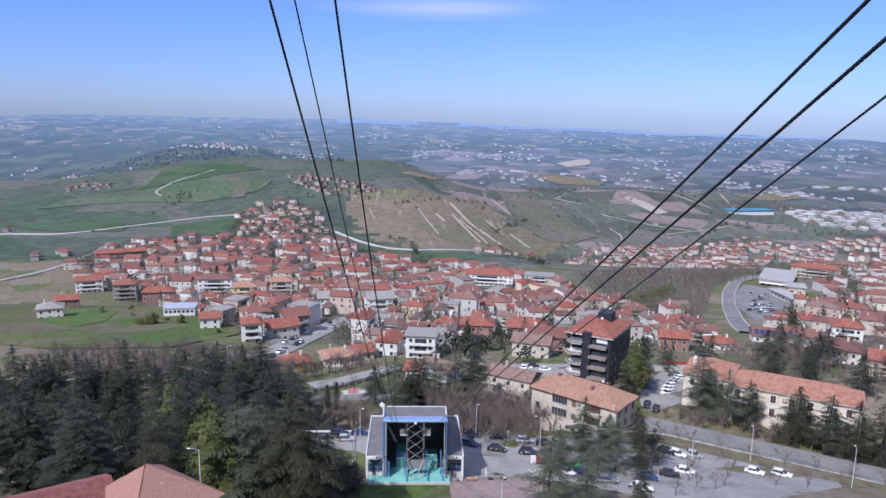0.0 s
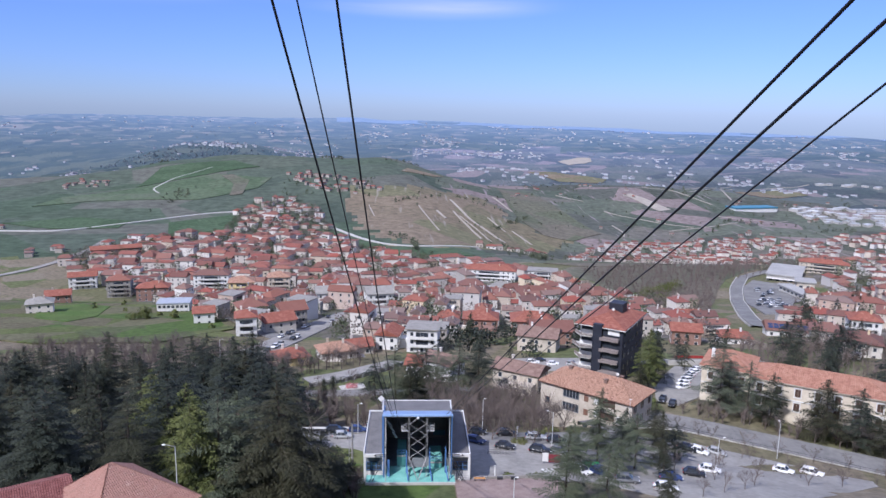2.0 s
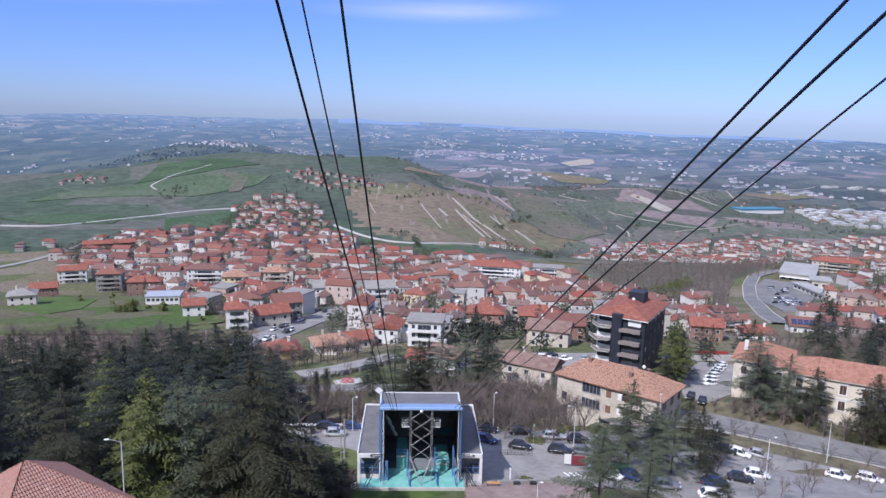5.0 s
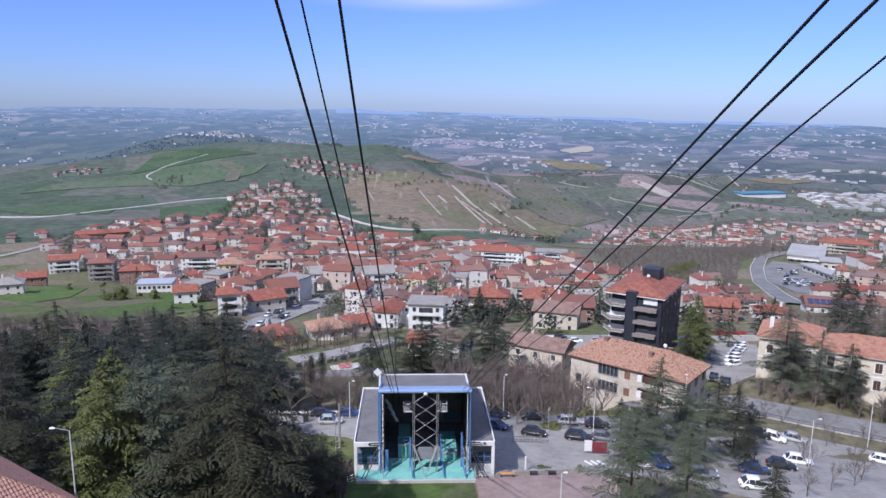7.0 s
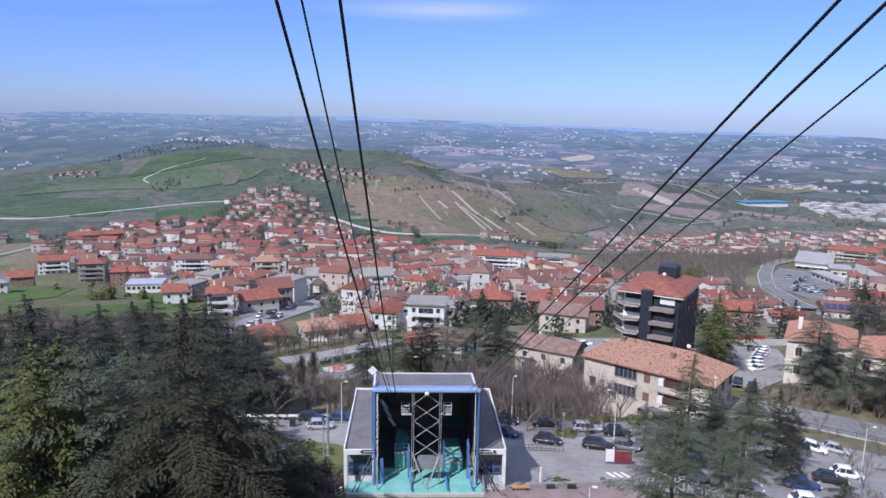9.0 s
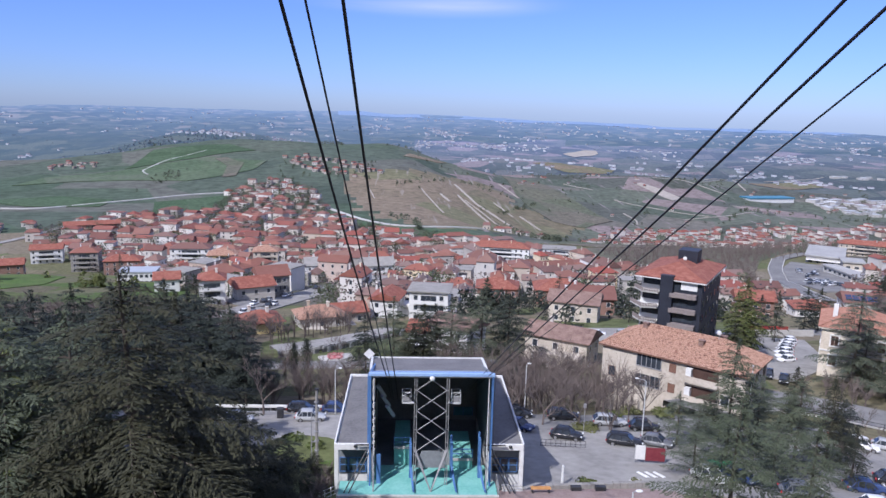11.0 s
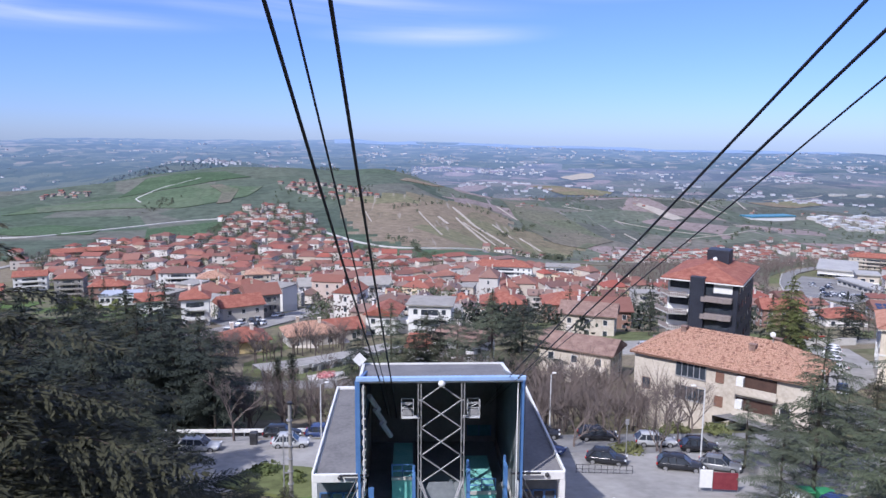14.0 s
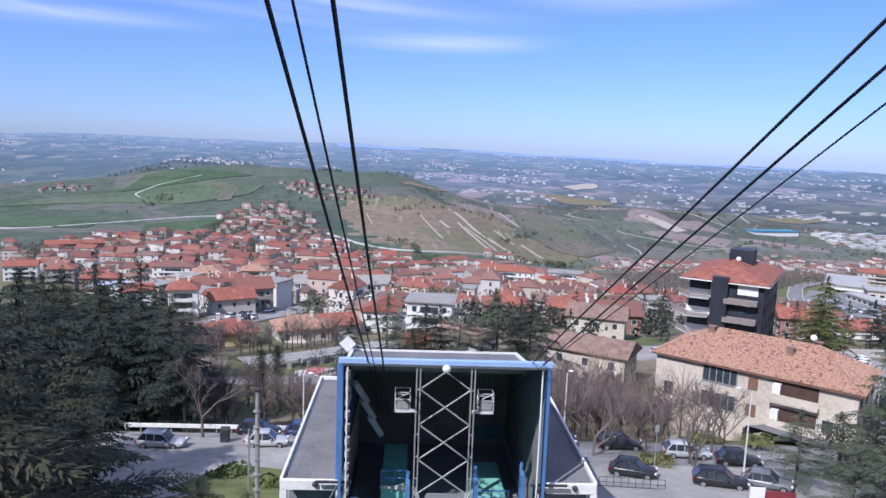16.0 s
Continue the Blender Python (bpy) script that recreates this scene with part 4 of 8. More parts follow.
    # interior ropeway wheels and tackle on the left
    for k, (x, y, z) in enumerate(((-4.75, 2.2, 12.9), (-4.35, 2.9, 11.6), (-3.9, 3.5, 10.3))):
        b = bmesh.new()
        bar(b, (x - 0.35, y - 0.7, z + 0.75), (x + 0.3, y + 0.4, z - 0.75), 0.2, 6)
        part("rope_shoe", b, M["pale_sheet"], st, "pale curved rope shoe")
    # globe lamp
    b = bmesh.new()
    bmesh.ops.create_uvsphere(b, u_segments=16, v_segments=10, radius=0.24, matrix=Matrix.Translation((0.05, -1.3, 15.5)))
    lamp = part("globe_lamp", b, M["white"], st, "white globe lamp under the beam", True)
    part("lamp_arm", bar(bmesh.new(), (0.05, -1.25, 15.5), (0.05, -0.9, 15.55), 0.04), M["steel"], lamp)
    # diamond sign on the rear corner
    b = bmesh.new()
    bmesh.ops.create_cube(b, size=1.0, matrix=Matrix.Translation((-6.75, 15.3, 12.05)) @ Matrix.Rotation(radians(45), 4, "Y") @ Matrix.Diagonal((0.92, 0.06, 0.92, 1)))
    sg = part("diamond_sign", b, M["white"], st, "white diamond board on the rear roof corner")
    part("sign_post", bar(bmesh.new(), (-6.7, 15.35, 10.9), (-6.7, 15.35, 11.9), 0.05), M["steel"], sg)
    # railings and steps at both ends of the deck
    bank = part("railing", bar(bmesh.new(), (-8.6, -2.0, FL + 0.7), (-11.6, -2.5, FL - 0.45), 0.035, 5), M["white"], st, "white tube railing down the bank")
    for z in (0.3, -0.1):
        part("rail", bar(bmesh.new(), (-8.6, -2.0, FL + z), (-11.6, -2.5, FL + z - 1.15), 0.035, 5), M["white"], bank)
    for i in range(6):
        x = -8.7 - i * 0.55
        part("post", bar(bmesh.new(), (x, -2.0 - 0.1 * i, FL - 1.1 - 0.12 * i), (x, -2.0 - 0.1 * i, FL + 0.75 - 0.22 * i), 0.035, 5), M["white"], bank)
    edge = part("railing", bar(bmesh.new(), (6.5, -2.8, FL + 0.95), (6.5, -0.3, FL + 0.95), 0.035, 5), M["steel"], st, "grey railing beside the forecourt steps")
    part("rail", bar(bmesh.new(), (6.5, -2.8, FL + 0.5), (6.5, -0.3, FL + 0.5), 0.035, 5), M["steel"], edge)
    for i in range(8):
        part("post", bar(bmesh.new(), (6.5, -2.8 + i * 0.35, FL - 0.2), (6.5, -2.8 + i * 0.35, FL + 0.95), 0.03, 5), M["steel"], edge)
    for i in range(5):
        b = bmesh.new()
        box(b, 7.0, 9.0, -0.9 - 0.3 * i, -0.6 - 0.3 * i, 2.5, FL - 0.12 * i)
        part("step", b, M["concrete"], st)
    return st


station()


# ---------- ropes ----------
def rope(name, label, x0, ax, z0, az, q, r):
    verts, faces = [], []
    ys = [17 - i * 4.0 for i in range(60)]
    for y in ys:
        yy = min(y, 0.0)
        c = Vector((x0 + ax * yy, y, z0 + az * yy + q * yy * yy + (az * y if y > 0 else 0)))
        for k in range(8):
            w = k * math.pi / 4
            verts.append(c + Vector((math.cos(w) * r, math.sin(w) * r * 0.45, math.sin(w) * r * 0.9)))
    for i in range(len(ys) - 1):
        for k in range(8):
            j = (k + 1) % 8
            faces.append((8 * i + k, 8 * i + j, 8 * i + 8 + j, 8 * i + 8 + k))
    me = raw(name, verts, faces, M["rope"])
    me.shade_smooth()
    return tagged(new(name, me), label, "cable", group="cableway ropes")


rope("track_rope", "thick dark steel track rope running to the station", -4.1914, 0.020003, 15.1574, -0.550923, 0.000584, 0.048)
rope("haul_rope", "thin dark steel haul rope between track ropes", -3.8623, 0.014645, 14.9322, -0.556781, 0.000549, 0.030)
rope("track_rope", "thick dark steel track rope running to the station", -3.3866, 0.008066, 15.0143, -0.559526, 0.000726, 0.048)
rope("track_rope", "thick dark steel track rope of the other line", 4.7907, -0.006500, 15.3979, -0.508279, -0.000014, 0.033)
rope("track_rope", "thick dark steel track rope of the other line", 5.3843, 0.001200, 15.3187, -0.495944, 0.000013, 0.031)
rope("haul_rope", "thin dark steel haul rope of the other line", 5.0620, 0.003500, 15.0134, -0.467565, 0.000181, 0.017)


# ---------- houses ----------
def hip_roof(w, d, z, rise, over, kind):
    """A roof over a plan w by d centred on the origin. kind: hip, gable or shed."""
    b = bmesh.new()
    a, c = w / 2 + over, d / 2 + over
    k = {"hip": a - min(a - 0.3, c), "gable": a, "pyramid": 0.05}[kind]
    t = 0.22
    eave = [b.verts.new(p) for p in ((-a, -c, z), (a, -c, z), (a, c, z), (-a, c, z))]
    low = [b.verts.new((v.co.x, v.co.y, z - t)) for v in eave]
    r0, r1 = b.verts.new((-k, 0, z + rise)), b.verts.new((k, 0, z + rise))
    b.faces.new((eave[0], eave[1], r1, r0))
    b.faces.new((eave[2], eave[3], r0, r1))
    b.faces.new((eave[1], eave[2], r1))
    b.faces.new((eave[3], eave[0], r0))
    b.faces.new(list(reversed(low)))
    for i in range(4):
        j = (i + 1) % 4
        b.faces.new((low[i], low[j], eave[j], eave[i]))
    bmesh.ops.recalc_face_normals(b, faces=b.faces[:])
    return b


def tiled_roof(w, d, z, rise, over, pitch_x=0.36, row=0.42, kind="hip"):
    """A hipped roof of real rows of curved tiles: four slopes with ribs and stepped courses."""
    a, c = w / 2 + over, d / 2 + over
    k = a - c if kind == "hip" else a
    verts, faces = [], []

    def slope(p, q, apex0, apex1):
        p, q, apex0, apex1 = map(Vector, (p, q, apex0, apex1))
        n = max(4, int((q - p).length / (pitch_x / 2)))
        mid = (apex0 + apex1) / 2
        up_way = mid - (p + q) / 2
        rows = max(3, int(up_way.length / row))
        normal = (q - p).cross(up_way).normalized()
        for r in range(rows):
            for e, lift in ((0, 0.05), (1, 0.0)):
                u = (r + e) / rows
                lo, hi = p.lerp(apex0, u), q.lerp(apex1, u)
                along_way = (q - p).normalized()
                s0, s1 = (lo - p).dot(along_way), (hi - p).dot(along_way)
                for i in range(n + 1):
                    s = min(max((q - p).length * i / n, s0), s1)
                    wave = 0.045 if i % 2 else -0.02
                    verts.append(lo + along_way * (s - s0) + normal * (wave + lift))
        base = len(verts) - rows * 2 * (n + 1)
        for r in range(rows):
            for i in range(n):
                m0 = base + (2 * r) * (n + 1) + i
                m1 = m0 + n + 1
                if (verts[m0] - verts[m0 + 1]).length > 0.02 or (verts[m1] - verts[m1 + 1]).length > 0.02:
                    faces.append((m0, m0 + 1, m1 + 1, m1))
                    if r + 1 < rows:
                        faces.append((m1, m1 + 1, m1 + n + 2, m1 + n + 1))

    E = [(-a, -c, z), (a, -c, z), (a, c, z), (-a, c, z)]
    R0, R1 = (-k, 0, z + rise), (k, 0, z + rise)
    slope(E[0], E[1], R0, R1)
    slope(E[2], E[3], R1, R0)
    slope(E[1], E[2], R1, R1)
    slope(E[3], E[0], R0, R0)
    return verts, faces


WINDOW = {}


def window_mesh(w, h, key):
    if (w, h, key) not in WINDOW:
        b = bmesh.new()
        box(b, -w / 2 - 0.07, w / 2 + 0.07, -0.10, 0.03, -h / 2 - 0.09, h / 2 + 0.06)
        front = min(b.faces, key=lambda f: f.calc_center_median().y)
        r = bmesh.ops.inset_individual(b, faces=[front], thickness=0.11, depth=-0.05)
        front.material_index = 1
        mats = {"white": [M["white"], M["pane"]], "shut": [M["shutter"], M["shutter"]], "brown": [M["shutter"], M["pane"]], "dark": [M["dark_clad"], M["pane"]]}[key]
        WINDOW[(w, h, key)] = mesh_of(b, mats, "window")
    return WINDOW[(w, h, key)]


def place_windows(parent, w, d, base, floors, storey, per_front, per_side, key="white", ww=1.1, wh=1.35, sides="fblr"):
    for f in range(floors):
        z = base + storey * f + 1.55
        for side, n, span in (("f", per_front, w), ("b", per_front, w), ("l", per_side, d), ("r", per_side, d)):
            if side not in sides:
                continue
            for i in range(n):
                s = (i + 0.5) / n * span - span / 2
                m = {"f": pose(s, -d / 2, z), "b": pose(-s, d / 2, z, 0, 0, 180), "l": pose(-w / 2, -s, z, 0, 0, -90), "r": pose(w / 2, s, z, 0, 0, 90)}[side]
                part("window", window_mesh(ww, wh, key), None, parent, m=m)


def house(label, m, w, d, floors, kind="hip", roof="roof", wall="wall", rise=None, storey=2.9, per=(3, 2), key="white", sides="fblr", chimney=1, balcony=False, group="", name="house", over=0.6, sink=4.0, win_floors=9, wing=0, dormer=False, skylight=False):
    h = thing(name, label, "house", m, group)
    top = storey * floors + 0.3
    part("wall", box(bmesh.new(), -w / 2, w / 2, -d / 2, d / 2, -sink, top), M[wall], h)
    if kind == "flat":
        b = box(bmesh.new(), -w / 2 - over, w / 2 + over, -d / 2 - over, d / 2 + over, top, top + 0.35)
        part("roof", b, M[roof], h)
        rise = 0.3
    else:
        rise = rise or 0.22 * d + 0.3
        r = part("roof", hip_roof(w, d, top + 0.2, rise, over, kind), M[roof], h)
        if kind == "gable":
            b = bmesh.new()
            for s in (-1, 1):
                vs = [b.verts.new((s * w / 2, y, z)) for y, z in ((-d / 2, top), (d / 2, top), (0, top + rise * 0.93))]
                vs2 = [b.verts.new((s * (w / 2 - 0.2), y, z)) for y, z in ((-d / 2, top), (d / 2, top), (0, top + rise * 0.93))]
                b.faces.new(vs), b.faces.new(vs2)
                for i in range(3):
                    j = (i + 1) % 3
                    b.faces.new((vs[i], vs[j], vs2[j], vs2[i]))
            part("gable_wall", b, M[wall], h)
        for i in range(chimney):
            x, y = (-0.22 + 0.4 * i) * w, (0.18 - 0.3 * i) * d
            b = bmesh.new()
            box(b, x - 0.35, x + 0.35, y - 0.3, y + 0.3, top + 0.2, top + rise + 0.9)
            box(b, x - 0.45, x + 0.45, y - 0.4, y + 0.4, top + rise + 0.9, top + rise + 1.05)
            part("chimney", b, M["wall"], h)
    if wing:
        ww, wd, wt = w * 0.5, d * 0.55, top - storey * 0.8
        x, y = wing * w * 0.22, -d / 2 - wd / 2 + 0.6
        part("wing_wall", box(bmesh.new(), x - ww / 2, x + ww / 2, y - wd / 2, y + wd / 2, -sink, wt), M[wall], h)
        part("wing_roof", hip_roof(ww, wd, wt + 0.2, 0.2 * wd + 0.3, over * 0.8, "gable" if ww > wd else "hip"), M[roof], h)
        for i in (-0.25, 0.25):
            part("window", window_mesh(1.1, 1.35, key), None, h, m=pose(x + i * ww, y - wd / 2, wt - 1.5))
    if skylight and kind != "flat":
        for q in (-0.28, 0.12):
            y0 = -d * 0.3
            zz = top + 0.2 + rise * (1 - abs(y0) / (d / 2 + over))
            b = box(bmesh.new(), q * w - 0.5, q * w + 0.5, -0.45, 0.45, -0.06, 0.09)
            bmesh.ops.rotate(b, verts=b.verts[:], cent=(q * w, 0, 0), matrix=Matrix.Rotation(math.atan2(rise, d / 2 + over), 3, "X"))
            bmesh.ops.translate(b, verts=b.verts[:], vec=(0, y0, zz))
            part("skylight", b, M["pane"], h)
    if dormer:
        b = bmesh.new()
        box(b, -0.9, 0.9, -d * 0.3, 0, top + 0.3, top + rise * 0.8)
        dm = part("dormer", b, M["wall"], h)
        part("dormer_roof", box(bmesh.new(), -1.1, 1.1, -d * 0.3 - 0.25, 0.1, top + rise * 0.8, top + rise * 0.8 + 0.15), M[roof], dm)
        part("window", window_mesh(1.1, 0.7, key), None, dm, m=pose(0, -d * 0.3, top + rise * 0.55))
    place_windows(h, w, d, max(0, floors - win_floors) * storey, min(floors, win_floors), storey, per[0], per[1], key, sides=sides)
    if balcony:
        for f in range(1, floors):
            b = bmesh.new()
            box(b, -w * 0.36, w * 0.36, -d / 2 - 1.3, -d / 2, storey * f - 0.15, storey * f)
            bl = part("balcony", b, M["concrete"], h)
            b = bmesh.new()
            box(b, -w * 0.36, w * 0.36, -d / 2 - 1.32, -d / 2 - 1.24, storey * f, storey * f + 0.95)
            part("balustrade", b, M[wall], bl)
            part("balcony_door", box(bmesh.new(), -w * 0.2, w * 0.2, -d / 2 - 0.08, -d / 2 + 0.05, storey * f + 0.05, storey * f + 2.2), M["pane"], bl)
    return h


def on_land(x, y, turn, lift=0.0):
    return pose(x, y, ground(x, y) + lift, 0, 0, turn)


# the stone house across the street
def stone_house():
    L, D = 24.9, 12.7
    turn = -40.8
    h = thing("apartment_house", "three-storey cream rendered house with mottled hipped tile roof", "house", pose(43.65, 49.1, -10.5, 0, 0, turn))
    top = 11.75
    w, d = L - 1.2, D - 1.2
    part("wall", box(bmesh.new(), -w / 2, w / 2, -d / 2, d / 2, -4, top), M["plaster"], h)
    v, f = tiled_roof(w, d, top + 0.25, 3.4, 0.65)
    part("roof", raw("roof", v, f, M["roof_old"]), None, h, "weathered orange-pink curved roof tiles")
    b = bmesh.new()
    box(b, -w / 2 - 0.6, w / 2 + 0.6, -d / 2 - 0.6, d / 2 + 0.6, top + 0.02, top + 0.2)
    part("eave_board", b, M["shutter"], h)
    for x, y, z in ((-6.5, -0.9, 15.5), (3.5, -2.2, 14.9), (6.0, 1.0, 15.4)):
        b = bmesh.new()
        box(b, x - 0.4, x + 0.4, y - 0.35, y + 0.35, top + 1.5, z, 0.03)
        box(b, x - 0.5, x + 0.5, y - 0.45, y + 0.45, z, z + 0.15)
        part("chimney", b, M["roof_brown"], h)
    b = bmesh.new()
    bmesh.ops.create_uvsphere(b, u_segments=14, v_segments=8, radius=0.4, matrix=Matrix.Translation((5.6, -0.6, 16.3)) @ Matrix.Diagonal((1, 0.35, 1, 1)))
    dish = part("satellite_dish", b, M["white"], h, "white satellite dish on the ridge", True)
    part("dish_pole", bar(bmesh.new(), (5.6, -0.4, 14.8), (5.6, -0.4, 16.6), 0.05), M["steel"], dish)
    x0 = -w / 2
    y = -d / 2
    for s, z, ww, wh, key in ((1.9, 7.5, 1.1, 1.6, "brown"), (1.9, 4.4, 1.1, 1.5, "brown"), (12.3, 10.5, 1.0, 1.35, "shut"), (12.3, 7.1, 1.0, 1.35, "shut"), (20.8, 7.3, 1.2, 1.5, "white"), (12.3, 4.0, 1.2, 1.5, "brown"), (20.8, 4.0, 1.2, 1.5, "white")):
        part("window", window_mesh(ww, wh, key), None, h, m=pose(x0 + s, y, z))
    for z0 in (9.75, 6.45):
        lg = part("loggia", box(bmesh.new(), x0 + 6.2, x0 + 10.4, y - 0.1, y + 0.1, z0 - 0.1, z0 + 1.8), M["pane"], h, "glazed loggia in a grey frame")
        b = bmesh.new()
        for i in range(6):
            xx = x0 + 6.2 + i * 0.84
            box(b, xx - 0.05, xx + 0.05, y - 0.16, y, z0 - 0.1, z0 + 1.8)
        box(b, x0 + 6.1, x0 + 10.5, y - 0.16, y, z0 - 0.2, z0 - 0.05)
        part("loggia_frame", b, M["steel"], lg)
    for z0 in (9.2, 6.0):
        b = bmesh.new()
        # flat panel on the wall, dark colour stands for the recess shade
        box(b, x0 + 14.6, x0 + 19.6, y - 0.05, y + 0.06, z0, z0 + 2.3)
        lg = part("recess", b, M["shutter_dark"], h, "flat brown panel for the shaded balcony recess")
        b = bmesh.new()
        box(b, x0 + 14.4, x0 + 19.8, y - 1.0, y, z0 - 0.2, z0)
        box(b, x0 + 14.4, x0 + 19.8, y - 1.05, y - 0.95, z0, z0 + 0.95)
        part("balcony", b, M["plaster"], lg)
        part("awning", box(bmesh.new(), x0 + 14.7, x0 + 15.6, y - 0.9, y - 0.1, z0 + 0.2, z0 + 2.1), M["white"], lg, "white balcony cabinet")
    for i in range(3):
        for z in (10.3, 7.2, 4.1):
            part("window", window_mesh(1.1, 1.4, "brown"), None, h, m=pose(w / 2, -4 + 4 * i, z, 0, 0, 90))
    return h


stone_house()


# the dark apartment tower
def tower():
    L, D = 13.4, 21.3
    base = -16.0
    t = Matrix.Translation((59.7, 94.3, base)) @ Matrix.Rotation(radians(-33.0), 4, "Z")
    h = thing("apartment_tower", "dark-clad apartment tower with red hipped roof", "apartment block", t)
    top = 21.2
    part("wall", box(bmesh.new(), -L / 2 + 4.8, L / 2, -D / 2, D / 2, -3, top), M["dark_clad"], h, "nearly black cladding")
    part("core_wall", box(bmesh.new(), -L / 2, -L / 2 + 4.8, -D / 2 + 2.0, D / 2, -3, top), M["white"], h, "pale recessed wall")
    b = hip_roof(D, L, top + 0.3, 2.5, 0.9, "hip")
    bmesh.ops.rotate(b, verts=b.verts[:], cent=(0, 0, 0), matrix=Matrix.Rotation(radians(90), 3, "Z"))
    part("roof", b, M["roof_red"], h, "orange-red tiled roof")
    part("eave_board", box(bmesh.new(), -L / 2 - 0.95, L / 2 + 0.95, -D / 2 - 0.95, D / 2 + 0.95, top - 0.15, top + 0.06), M["white"], h)
    part("lift_house", box(bmesh.new(), -1.3, 3.0, 0.5, 5.0, top + 1, top + 4.6, 0.04), M["dark_clad"], h, "black lift house on the roof")
    part("shaft", box(bmesh.new(), -L / 2 + 4.8, -L / 2 + 7.5, -D / 2 - 1.2, -D / 2 + 0.4, -3, top + 0.9), M["dark_clad"], h, "dark stair shaft")
    b = bmesh.new()
    bmesh.ops.create_uvsphere(b, u_segments=12, v_segments=8, radius=0.45, matrix=Matrix.Translation((0.6, -1.0, top + 3.0)) @ Matrix.Diagonal((1, 0.4, 1, 1)))
    part("satellite_dish", b, M["white"], h, "white satellite dish", True)
    for f in range(6):
        z = top - 3.35 * f
        part("window_band", box(bmesh.new(), -L / 2 + 7.3, L / 2 - 1.2, -D / 2 - 0.06, -D / 2 + 0.1, z - 2.4, z - 0.9), M["pane"], h)
        if f:
            b = bmesh.new()
            pts = [(-L / 2 + 7.0, -D / 2), (L / 2 - 0.9, -D / 2), (L / 2 - 0.9, -D / 2 - 1.2), (L / 2 - 2.4, -D / 2 - 1.7), (L / 2 - 3.4, -D / 2 - 1.3), (-L / 2 + 7.0, -D / 2 - 1.6)]
            pts = list(reversed(pts))
            poly_prism(b, pts, z - 0.3, z + 0.6)
            part("balcony", b, M["parapet"], h, "grey-brown angular balcony parapet")
        else:
            part("panel", box(bmesh.new(), -L / 2 + 9.0, L / 2 - 1.0, -D / 2 - 0.12, -D / 2 - 0.05, z - 2.0, z - 0.2), M["white"], h)
        b = bmesh.new()
        e = 0.8 if f % 2 else 0.0
        pts = [(-L / 2 - 1.6 - e, -D / 2 + 2.0), (-L / 2 + 1.0, -D / 2 - 0.9 - e), (-L / 2 + 4.3, -D / 2 - 0.6), (-L / 2 + 4.3, -D / 2 + 2.2), (-L / 2, -D / 2 + 4.5)]
        poly_prism(b, pts, z - 3.5, z - 3.25)
        bal = part("balcony", b, M["concrete"], h, "pale stepped balcony slab")
        edge = pts[:3]
        for (x0, y0), (x1, y1) in zip(edge, edge[1:]):
            n = max(3, int(math.hypot(x1 - x0, y1 - y0) / 0.34))
            b = bmesh.new()
            for i in range(n + 1):
                u = i / n
                x, y = x0 + (x1 - x0) * u * 0.98 + 0.05, y0 + (y1 - y0) * u * 0.98 + 0.06
                box(b, x - 0.07, x + 0.07, y - 0.05, y + 0.05, z - 3.25, z - 2.5)
            bar(b, (x0 + 0.05, y0 + 0.06, z - 2.46), (x1 + 0.05, y1 + 0.06, z - 2.46), 0.07, 6)
            bar(b, (x0 + 0.05, y0 + 0.06, z - 2.9), (x1 + 0.05, y1 + 0.06, z - 2.9), 0.06, 6)
            part("balustrade", b, M["parapet"], bal, "brown-grey lattice balustrade")
        part("pane", box(bmesh.new(), -L / 2 + 0.4, -L / 2 + 4.1, -D / 2 + 1.9, -D / 2 + 2.0, z - 2.1, z - 0.5), M["pane"], h)
        for i in range(5):
            part("window", window_mesh(1.3, 1.4, "dark"), None, h, m=pose(L / 2, -D / 2 + 2.2 + i * 4.2, z - 1.5, 0, 0, 90))
    return h


tower()


